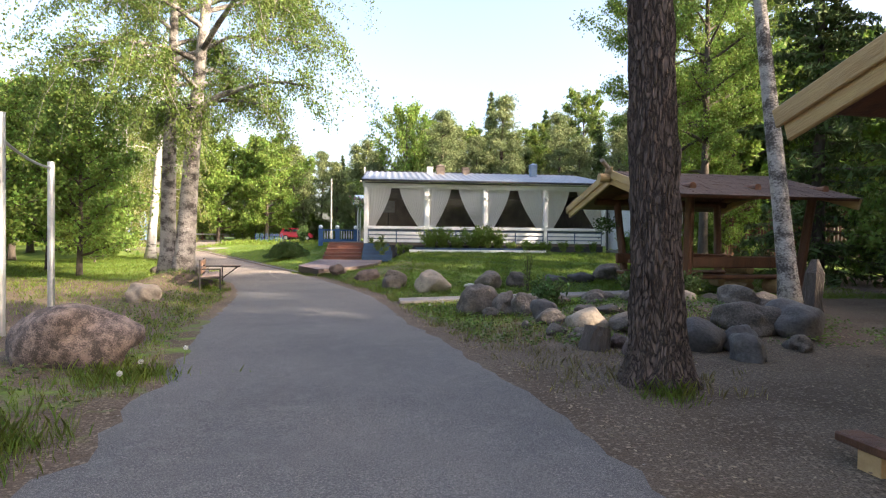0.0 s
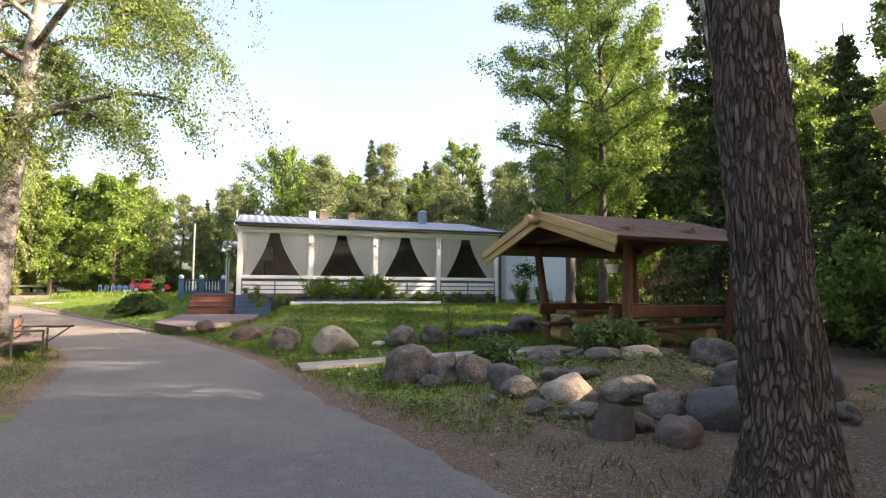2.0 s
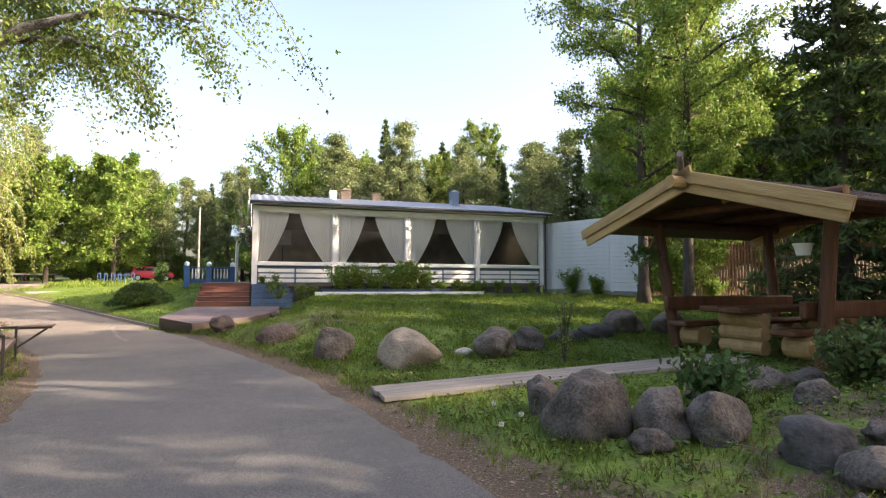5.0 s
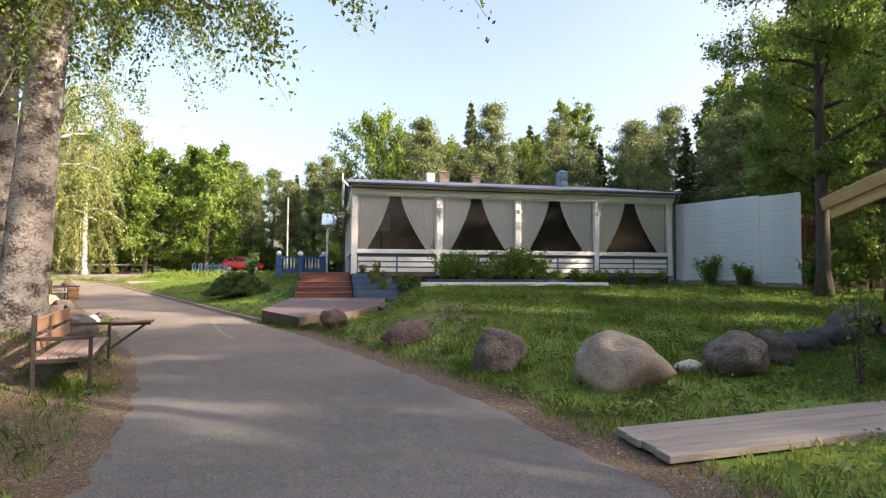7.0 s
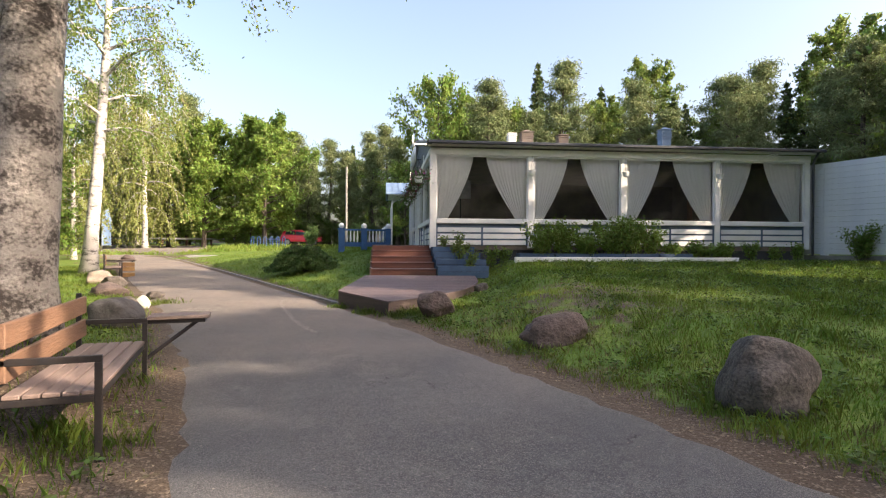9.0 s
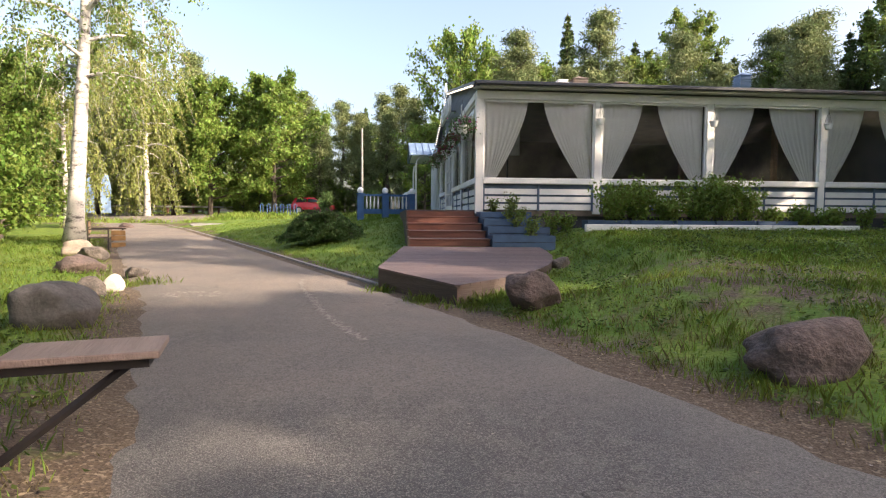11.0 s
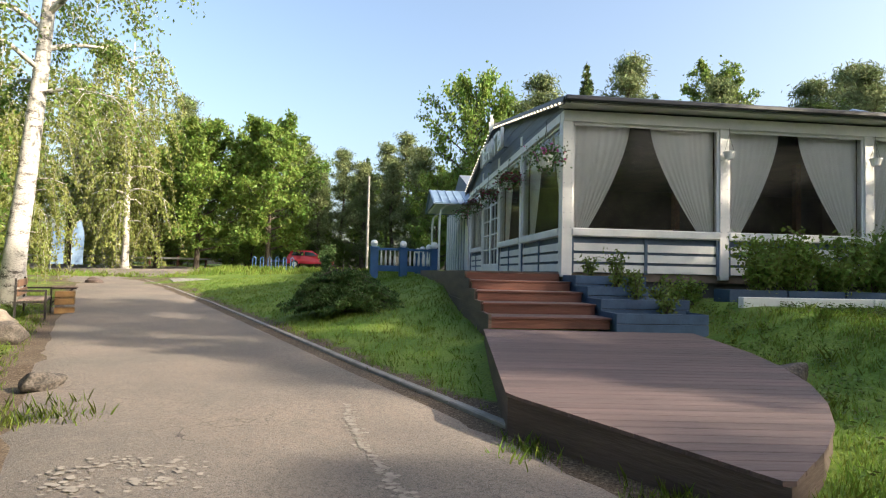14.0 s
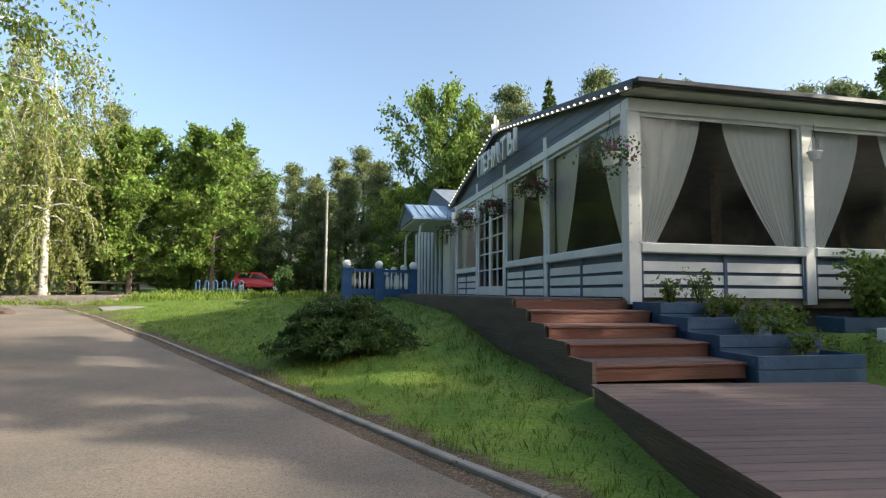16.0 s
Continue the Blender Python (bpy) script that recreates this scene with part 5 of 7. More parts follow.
# ---- benches ----
def bench(m, label, w=1.85):
    """Steel-framed bench with plank back, slatted seat and a side table. x across to the front, y along."""
    root = thing("bench", label, "bench", m, group="roadside benches")
    for y in (0.0, w):
        bm = boxes((0, 0.04, y - 0.02, y + 0.02, -0.1, 0.62), (-0.52, -0.48, y - 0.02, y + 0.02, -0.1, 0.9), (-0.5, 0.04, y - 0.02, y + 0.02, 0.62, 0.66), (-0.5, 0.0, y - 0.02, y + 0.02, 0.38, 0.42), bevel=0.004)
        part("side_frame", bm, "black_steel", root, "black square-tube frame")
    part("seat_rail", boxes((-0.02, 0.02, 0.02, w - 0.02, 0.38, 0.42), (-0.5, -0.46, 0.02, w - 0.02, 0.38, 0.42)), "black_steel", root)
    for k in range(5):
        x = -0.47 + k * 0.1
        part("slat", boxes((x, x + 0.09, -0.01, w + 0.01, 0.422, 0.45), bevel=0.005), "seat_wood", root)
    for z in (0.52, 0.72):
        part("back_plank", boxes((-0.475, -0.445, -0.02, w + 0.02, z, z + 0.15), bevel=0.006), "bench_wood", root)
    part("side_table", boxes((-0.1, 0.43, w - 0.02, w + 0.28, 0.64, 0.67), bevel=0.004), "seat_wood", root, m=pose(0.14, 0, 0))
    bm = boxes((0.02, 0.53, w + 0.02, w + 0.25, 0.6, 0.64))
    tube(bm, [(0.03, w + 0.05, 0.28), (0.45, w + 0.1, 0.6)], 0.02, n=6)
    part("table_bracket", bm, "black_steel", root)
    return root


b1 = bench(pose(-6.08, 15.68, -0.2, 0, 0, 20.5), "brown plank bench on a black steel frame with side table")
copy_thing(b1, pose(-15.3, 31.9, gz(-15.3, 31.9), 0, 0, 32))
# box added to stand for the yellow-brown wood of the far bench
tb = thing("litter_bin", "small yellow-brown boarded box standing for the far bench's wooden part", "bin", pose(-16.0, 33.6, gz(-16, 33.6), 0, 0, 30))
for z in (0.0, 0.22, 0.39):
    part("board", boxes((-0.2, 0.2, -0.2, 0.2, z, z + 0.15), bevel=0.008), "yellow", tb)


# ---- boulders ----
def boulder(x, y, sx, sy, sz, mat="rock", seed=0, turn=0.0, label="rounded grey granite boulder", sink=0.42, z=None, rough=0.27):
    rnd = random.Random(seed * 31 + 5)
    bm = bmesh.new()
    bmesh.ops.create_icosphere(bm, subdivisions=4, radius=1.0)
    off = Vector((seed * 3.7, seed * 1.3, seed * 7.1))
    cuts = [(Vector((rnd.gauss(0, 1), rnd.gauss(0, 1), rnd.gauss(0.2, 0.8))).normalized(), rnd.uniform(0.6, 0.86)) for _ in range(9)]
    for v in bm.verts:
        d = v.co.normalized()
        r = 1 + rough * noise.noise(d * 1.4 + off) * 1.6 + 0.06 * noise.noise(d * 4 + off) + 0.022 * noise.noise(d * 11 + off)
        p = d * r
        for nrm, c in cuts:
            ex = p.dot(nrm) - c
            if ex > 0:
                p -= nrm * ex * 0.62
        v.co = (p.x * sx, p.y * sy, p.z * sz)
    ob = part("boulder", bm, mat, smooth=True)
    base = gz(x, y) if z is None else z
    ob.matrix_basis = pose(x, y, base + sz * (1 - sink), rnd.uniform(-6, 6), rnd.uniform(-6, 6), turn)
    return tagged(ob, label, "boulder", "garden boulders")


BOULDERS = [
    (0.86, 11.2, 0.44, 0.46, 0.36, "rock", 1, 25), (1.06, 10.5, 0.17, 0.17, 0.16, "rock", 2, 0), (1.33, 10.75, 0.24, 0.26, 0.36, "rock", 3, -20), (1.68, 10.55, 0.28, 0.3, 0.34, "rock", 50, 30), (0.75, 12.0, 0.22, 0.22, 0.25, "rock", 51, 0), (2.62, 9.8, 0.2, 0.18, 0.12, "rock", 52, 0), (2.98, 9.6, 0.25, 0.2, 0.11, "rock", 53, 0), (1.52, 9.05, 0.09, 0.08, 0.1, "rock", 54, 0), (3.95, 7.35, 0.24, 0.24, 0.28, "rock_dark", 55, 0),
    (1.95, 9.75, 0.26, 0.26, 0.3, "rock_dark", 4, 0), (1.95, 9.3, 0.31, 0.25, 0.2, "rock", 5, 10), (1.86, 8.42, 0.16, 0.15, 0.13, "rock", 6, 0),
    (2.42, 8.85, 0.34, 0.3, 0.25, "rock_tan", 7, 0), (2.98, 8.55, 0.36, 0.3, 0.25, "rock", 8, 15), (2.25, 8.15, 0.26, 0.2, 0.13, "rock", 9, 0),
    (2.5, 7.5, 0.17, 0.16, 0.16, "rock_red", 10, 0), (3.1, 7.95, 0.28, 0.26, 0.25, "rock", 11, 0), (2.6, 7.05, 0.28, 0.24, 0.2, "rock_red", 12, 0),
    (3.48, 7.45, 0.42, 0.4, 0.36, "rock_dark", 13, 30), (4.6, 8.45, 0.55, 0.48, 0.34, "rock", 14, -15), (5.25, 8.3, 0.45, 0.45, 0.42, "rock_dark", 15, 0),
    (3.75, 6.75, 0.24, 0.24, 0.26, "rock_dark", 16, 0), (4.75, 7.35, 0.18, 0.18, 0.17, "rock", 17, 0), (5.25, 10.0, 0.38, 0.34, 0.32, "rock", 18, 0),
    (3.72, 10.4, 0.34, 0.25, 0.16, "rock", 19, 0), (4.65, 11.0, 0.45, 0.3, 0.17, "rock_tan", 20, -10), (3.35, 11.9, 0.42, 0.32, 0.22, "rock", 21, 0),
    (3.05, 10.9, 0.22, 0.2, 0.17, "rock", 22, 0), (2.5, 11.6, 0.3, 0.26, 0.2, "rock", 23, 0), (4.1, 12.0, 0.3, 0.25, 0.18, "rock", 24, 0),
    (1.35, 15.75, 0.46, 0.38, 0.3, "rock", 25, 20), (2.25, 16.4, 0.36, 0.3, 0.27, "rock", 26, 0), (0.85, 15.9, 0.19, 0.16, 0.1, "rock_white", 27, 0),
    (5.5, 18.7, 0.6, 0.42, 0.34, "rock", 28, 10), (6.6, 18.4, 0.5, 0.4, 0.34, "rock", 29, 0), (3.5, 17.35, 0.42, 0.32, 0.2, "rock_dark", 30, 0), (4.45, 17.9, 0.45, 0.34, 0.22, "rock_dark", 31, 0),
    (-1.34, 16.85, 0.4, 0.36, 0.42, "rock", 32, 0), (-0.2, 15.5, 0.58, 0.4, 0.36, "rock_tan", 33, -12), (-2.52, 19.55, 0.5, 0.36, 0.26, "rock_red", 34, 0),
    (-4.12, 22.35, 0.37, 0.36, 0.29, "rock_red", 61, 10), (-3.1, 26.0, 0.2, 0.18, 0.14, "rock", 36, 0), (-3.72, 6.1, 0.62, 0.5, 0.44, "rock_rough", 37, 12),
    (-6.5, 12.6, 0.42, 0.34, 0.28, "rock_tan", 38, 0), (-9.2, 21.2, 0.42, 0.36, 0.32, "rock_dark", 39, 0), (-10.3, 24.0, 0.17, 0.16, 0.16, "rock_white", 40, 0),
    (-10.15, 23.2, 0.22, 0.2, 0.2, "rock", 41, 0), (-12.3, 26.2, 0.55, 0.3, 0.22, "rock_red", 42, 50), (-10.9, 25.7, 0.2, 0.2, 0.14, "rock", 43, 0), (-14.6, 29.6, 0.5, 0.4, 0.25, "rock_tan", 44, 0),
    (-13.6, 28.7, 0.35, 0.3, 0.22, "rock", 45, 0), (-11.4, 22.6, 0.3, 0.3, 0.2, "rock", 46, 0), (-23.4, 46.6, 0.45, 0.4, 0.2, "rock_red", 47, 0), (6.2, 10.8, 0.5, 0.4, 0.3, "rock", 48, 0), (5.9, 12.2, 0.32, 0.3, 0.22, "rock", 49, 0),
]
WORDS = {"rock": "rounded grey granite boulder", "rock_tan": "pale tan granite boulder", "rock_red": "reddish rough granite boulder", "rock_dark": "dark grey granite boulder", "rock_rough": "rough pitted pinkish granite boulder", "rock_white": "whitewashed round stone"}
for x, y, sx, sy, sz, mat, seed, turn in BOULDERS:
    garden = x > 1 and y < 13          # set deeper in the soil of the mound
    boulder(x, y, sx * (0.95 if garden else 1), sy, sz * (0.84 if garden else 1), mat, seed, turn, WORDS[mat] + (" beside the drive" if x < 0.5 else " in the rock garden"), sink=0.54 if garden else 0.44, rough=0.1 if mat == "rock_white" else 0.27)


def stump(x, y):
    rnd = random.Random(4)
    bm = bmesh.new()
    tube(bm, [(0, 0, -0.1), (0, 0, 0.05), (0.01, 0, 0.2), (0.02, 0.02, 0.29)], [0.22, 0.19, 0.17, 0.16], n=22, wob=0.07, rnd=rnd)
    ob = part("tree_stump", bm, "stump")
    ob.matrix_basis = pose(x, y, gz(x, y), 3, 5, 0)
    tagged(ob, "weathered grey sawn tree stump", "tree stump")


stump(2.14, 7.35)
bm = bmesh.new()
rr = random.Random(8)
tube(bm, [(0, 0, -0.1), (0.02, 0, 0.4), (0.05, 0.02, 0.8), (0.06, 0.04, 1.05)], [0.2, 0.16, 0.15, 0.05], n=14, wob=0.18, rnd=rr)
dead = part("broken_trunk", bm, "stump")
dead.matrix_basis = pose(6.7, 10.2, gz(6.7, 10.2))
tagged(dead, "grey broken-off dead tree trunk", "tree stump")


# ---- board walk, pipe frame, low board ----
def boardwalk():
    root = thing("boardwalk", "narrow grey plank walkway across the grass to the shelter", "walkway")
    x0, y0, x1, y1 = -0.88, 13.38, 4.9, 14.3
    L, a = math.hypot(x1 - x0, y1 - y0), math.degrees(math.atan2(y1 - y0, x1 - x0))
    for k in range(4):
        part("plank", boxes((0 + 0.02 * (k % 2), L, -0.36 + k * 0.185, -0.36 + k * 0.185 + 0.178, -0.06, 0.0), bevel=0.006), "grey_plank", root, m=pose(x0, y0, -0.1, 0, -1.7, a))
    part("bearers", boxes((0.3, 0.4, -0.33, 0.33, -0.2, -0.06), (3.0, 3.1, -0.33, 0.33, -0.2, -0.06), (5.4, 5.5, -0.33, 0.33, -0.2, -0.06)), "grey_plank", root, m=pose(x0, y0, -0.1, 0, -1.7, a))


boardwalk()
pf = thing("pipe_frame", "grey steel pipe posts joined by a sagging line", "frame")
for (x, y), h in (((-6.6, 9.85), 2.65), ((-5.62, 7.55), 2.95)):
    bm = bmesh.new()
    tube(bm, [(x, y, gz(x, y) - 0.2), (x, y, gz(x, y) + h)], 0.055, n=12)
    part("post", bm, "galvanised", pf)
bm = bmesh.new()
tube(bm, [(-6.6 + 0.98 * t, 9.85 - 2.3 * t, 2.48 + 0.1 * t - 0.28 * t * (1 - t)) for t in np.linspace(0, 1, 9)], 0.022, n=6)
part("line", bm, "galvanised", pf)
low = thing("low_bench_board", "red-brown plank bench low above the soil", "bench", pose(2.78, 3.75, gz(2.8, 3.7), 0, 0, -79))
part("plank", boxes((0, 1.6, -0.09, 0.09, 0.12, 0.18), bevel=0.01), "red_log", low)
part("support", boxes((0.15, 0.3, -0.07, 0.07, -0.1, 0.12), (1.3, 1.45, -0.07, 0.07, -0.1, 0.12)), "log_end", low)


# ---- far things ----
def car(m):
    root = thing("car", "red hatchback parked at the yard's edge", "car", m)
    prof = [(-1.9, 0.35), (-1.95, 0.75), (-1.85, 0.95), (-1.6, 1.38), (-1.3, 1.46), (0.1, 1.45), (0.75, 1.0), (1.7, 0.82), (1.9, 0.62), (1.9, 0.35)]
    bm = bmesh.new()
    sides = []
    for y, k in ((-0.82, 1), (-0.6, 1), (0.6, 1), (0.82, 1)):
        ins = abs(y) > 0.7
        sides.append([bm.verts.new((x * (0.985 if ins else 1), y * (0.86 if z > 1.05 and ins else 1), z - (0.03 if ins and z > 1.2 else 0))) for x, z in prof])
    for s0, s1 in zip(sides, sides[1:]):
        for i in range(len(prof)):
            j = (i + 1) % len(prof)
            bm.faces.new((s0[i], s0[j], s1[j], s1[i]))
    bm.faces.new(sides[0])
    bm.faces.new(sides[-1][::-1])
    part("body", bm, "car_red", root)
    for s in (-1, 1):
        bm = bmesh.new()
        for q in ([(-1.5, 1.02), (-0.55, 1.02), (-0.55, 1.35), (-1.35, 1.35)], [(-0.48, 1.02), (0.55, 1.02), (0.12, 1.35), (-0.48, 1.35)]):
            vs = [bm.verts.new((x, s * (0.835 - 0.12 * (z - 1.02) / 0.33 * 1.0), z)) for x, z in q]
            bm.faces.new(vs)
        part("side_window", bm, "dark_glass", root)
        for x in (-1.25, 1.2):
            bm = bmesh.new()
            tube(bm, [(x, s * 0.66, 0.31), (x, s * 0.85, 0.31)], 0.31, n=20)
            w = part("wheel", bm, "tyre", root)
            bm = bmesh.new()
            tube(bm, [(x, s * 0.84, 0.31), (x, s * 0.865, 0.31)], 0.2, n=16)
            part("rim", bm, "rim", w)
    bm = bmesh.new()
    vs = [bm.verts.new(p) for p in ((0.2, -0.6, 1.43), (0.2, 0.6, 1.43), (0.78, 0.66, 1.02), (0.78, -0.66, 1.02))]
    bm.faces.new(vs)
    part("windscreen", bm, "dark_glass", root)


car(pose(-17.8, 66.5, gz(-17.8, 66.5) + 0.1, 0, 0, 8))


def bike_rack():
    root = thing("bike_rack", "light blue steel bicycle rack on the grass", "bike rack", pose(-19.3, 56.6, gz(-19.3, 56.6), 0, 0, 15))
    for k in range(6):
        bm = bmesh.new()
        tube(bm, [(k * 0.48, 0, 0), (k * 0.48, 0, 0.75), (k * 0.48 + 0.1, 0, 0.85), (k * 0.48 + 0.2, 0, 0.75), (k * 0.48 + 0.2, 0, 0)], 0.03, n=6)
        part("hoop", bm, "bright_blue", root)


bike_rack()


def mast(x, y, h, mat="pot_white"):
    root = thing("lamp_mast", "slim white concrete mast", "pole", pose(x, y, gz(x, y)))
    bm = bmesh.new()
    tube(bm, [(0, 0, -0.2), (0, 0, h)], [0.1, 0.075], n=10)
    part("shaft", bm, mat, root)


mast(-12.1, 58.5, 6.6, "concrete")


def flags():
    for k, (x, y, mat) in enumerate(((-32.1, 56.0, "flag_dark"), (-31.8, 55.6, "flag"), (-30.7, 55.9, "flag"))):
        root = thing("feather_flag", "tall feather flag on a pole" if mat == "flag" else "dark feather flag on a pole", "flag", pose(x, y, gz(x, y), 0, 0, 20 + 15 * k), group="feather flags")
        bm = bmesh.new()
        tube(bm, [(0, 0, 0), (0, 0, 2.6), (0.2, 0, 3.3), (0.5, 0, 3.5)], 0.02, n=6)
        part("pole", bm, "galvanised", root)
        bm = bmesh.new()
        a, b = [], []
        for i in range(9):
            z = 0.6 + 2.8 * i / 8
            a.append(bm.verts.new((0.02 + max(0, z - 2.6) * 0.35, 0, z)))
            b.append(bm.verts.new((0.68 - 0.2 * max(0, z - 2.6), 0.06 * math.sin(i), z)))
        for i in range(8):
            bm.faces.new((a[i], b[i], b[i + 1], a[i + 1]))
        part("cloth", bm, mat, root)


flags()


def roadside_rail():
    root = thing("guard_rail", "white horizontal rail on dark wooden posts along the far road", "railing")
    y0, x0, x1 = 74.0, -64.0, -20.0
    for x in np.arange(x0, x1, 2.6):
        y = y0 + (x + 40) * 0.12
        part("post", boxes((-0.09, 0.09, -0.09, 0.09, -0.3, 0.95)), "picket", root, m=pose(float(x), y, gz(x, y) + 0.1))
    L = x1 - x0
    part("rail", boxes((0, L, -0.03, 0.03, 0.6, 0.78)), "galvanised", root, m=pose(x0, y0 + (x0 + 40) * 0.12 - 0.12, gz(x0, y0) + 0.1, 0, 0, math.degrees(math.atan(0.12))))


roadside_rail()

# ---- trees ----
def broad_tree(label, height, trunk_r, crown_base, crown_r, leaves, leaf_size, leaf_mat, bark, seed, limbs=22, droop=0.0, lean=(0, 0), shape="round", trunks=None, weep=0.0, up=0.55, twigs=7, top_cut=0.97, side=None, tight=1.0):
    """A tapered trunk with limbs and a crown of many small leaves gathered on twigs."""
    rnd, rs = random.Random(seed), np.random.RandomState(seed)
    root = thing("tree", label, "tree")
    wood = bmesh.new()
    centres = []
    stems = trunks or [((0, 0), lean, height, trunk_r)]
    for (bx, by), ln, h, tr in stems:
        path, rad = [], []
        n = 14
        for i in range(n + 1):
            t = i / n
            w = 0.25 * math.sin(t * 5 + seed) * t * (1 - t)
            path.append(Vector((bx + ln[0] * t + w * 0.6, by + ln[1] * t + w * 0.4, -0.25 + (h + 0.25) * t)))
            rad.append(tr * (1.0 + 0.55 * math.exp(-t * h / 0.35)) * (1 - 0.93 * t ** 1.1) + 0.012)
        tube(wood, path, rad, n=14, wob=0.05, rnd=rnd)

        def at(z):
            t = min(max((z + 0.25) / (h + 0.25), 0), 1) * n
            i = min(int(t), n - 1)
            return path[i].lerp(path[i + 1], t - i), rad[i]
        for k in range(limbs):
            f = (k + rnd.random()) / limbs
            z = crown_base + (h * top_cut - crown_base) * f
            p0, r0 = at(z)
            az = k * 2.4 + rnd.uniform(-0.5, 0.5)
            if shape == "round":
                prof = math.sqrt(max(0.05, 1 - (2 * f - 0.85) ** 2 / 1.5))
            elif shape == "cone":
                prof = 1.0 - 0.8 * f
            else:
                prof = 0.55 + 0.45 * math.sin(f * 2.8)
            L = crown_r * prof * rnd.uniform(0.7, 1.15)
            if side is not None:
                L *= 0.75 + 0.5 * max(0, math.cos(az - side))
            d = Vector((math.cos(az), math.sin(az), up * rnd.uniform(0.5, 1.3) + 0.5 * f)).normalized()
            lp, lr = [p0], [min(r0 * 0.55, 0.05 + 0.012 * L)]
            for s in range(1, 6):
                q = s / 5
                lp.append(p0 + d * L * q + Vector((rnd.uniform(-0.1, 0.1), rnd.uniform(-0.1, 0.1), -droop * L * q * q + rnd.uniform(-0.06, 0.06))) * 1.0)
                lr.append(lr[0] * (1 - 0.85 * q) + 0.004)
            tube(wood, lp, lr, n=5, cap=False)
            for j in range(twigs):
                q = 0.3 + 0.7 * (j + rnd.random()) / twigs
                i = min(int(q * 5), 4)
                s0 = lp[i].lerp(lp[i + 1], q * 5 - i)
                td = (d * 0.6 + Vector((rnd.uniform(-1, 1), rnd.uniform(-1, 1), rnd.uniform(-0.5, 0.7) - weep))).normalized()
                tl = L * rnd.uniform(0.18, 0.38) + weep * rnd.uniform(0.3, 1.4)
                mid = s0 + td * tl * 0.5
                end = s0 + td * tl + Vector((0, 0, -(droop + weep) * tl * 0.5))
                tube(wood, [s0, mid, end], [0.014, 0.009, 0.004], n=3, cap=False)
                m = max(3, int(leaves / (limbs * twigs * len(stems)) * rnd.uniform(0.5, 1.5)))
                u = rs.rand(m, 1) ** 0.8
                a, b, c = np.array(s0), np.array(mid), np.array(end)
                pts = a * (1 - u) ** 2 + 2 * b * u * (1 - u) + c * u ** 2
                centres.append(pts + rs.normal(size=(m, 3)) * (0.1 + 0.085 * tl) * (1 - 0.4 * weep) * tight)
    part("trunk", wood, bark, root, smooth=True)
    quads("crown", leaf_points(np.concatenate(centres), leaf_size, rs, droop=0.6 + weep), leaf_mat, root)
    return root


def spruce(label, height, radius, seed, leaf_mat="spruce_needle", bark="dark_bark", density=1.0, base=0.4, size=0.3):
    """Whorls of drooping branches clothed in needles, tapering to a spire."""
    rnd, rs = random.Random(seed), np.random.RandomState(seed)
    root = thing("tree", label, "tree")
    wood = bmesh.new()
    tube(wood, [(0, 0, -0.3), (0, 0, height * 0.5), (0, 0, height)], [radius * 0.075 + 0.05, radius * 0.045, 0.015], n=10)
    cs = []
    z = base
    while z < height - 0.2:
        f = (z - base) / (height - base)
        R = radius * (1 - f) ** 0.85 * rnd.uniform(0.85, 1.1) + 0.12
        for k in range(rnd.randint(6, 9)):
            az = rnd.uniform(0, 6.283)
            L = R * rnd.uniform(0.65, 1.12)
            d = np.array([math.cos(az), math.sin(az), 0.0])
            sag = rnd.uniform(0.12, 0.4)
            tube(wood, [(0, 0, z), tuple(d * L * 0.5 + (0, 0, z - sag * L * 0.35)), tuple(d * L + (0, 0, z - sag * L * 0.5))], [0.03, 0.018, 0.006], n=3, cap=False)
            m = int(42 * L * density) + 5
            q = rs.rand(m, 1) ** 0.75
            perp = np.array([-d[1], d[0], 0])
            side = rs.normal(size=(m, 1)) * 0.16 * L * (1.1 - q)
            p = d * L * q + perp * side
            p[:, 2:3] += z - sag * L * (0.7 * q - 0.2 * q * q) - np.abs(rs.normal(size=(m, 1))) * 0.13 + rs.normal(size=(m, 1)) * 0.03
            cs.append(p)
        z += rnd.uniform(0.28, 0.42) * (0.7 + height / 30)
    part("trunk", wood, bark, root)
    quads("crown", leaf_points(np.concatenate(cs), size, rs, aspect=0.28, droop=0.5), leaf_mat, root)
    return root


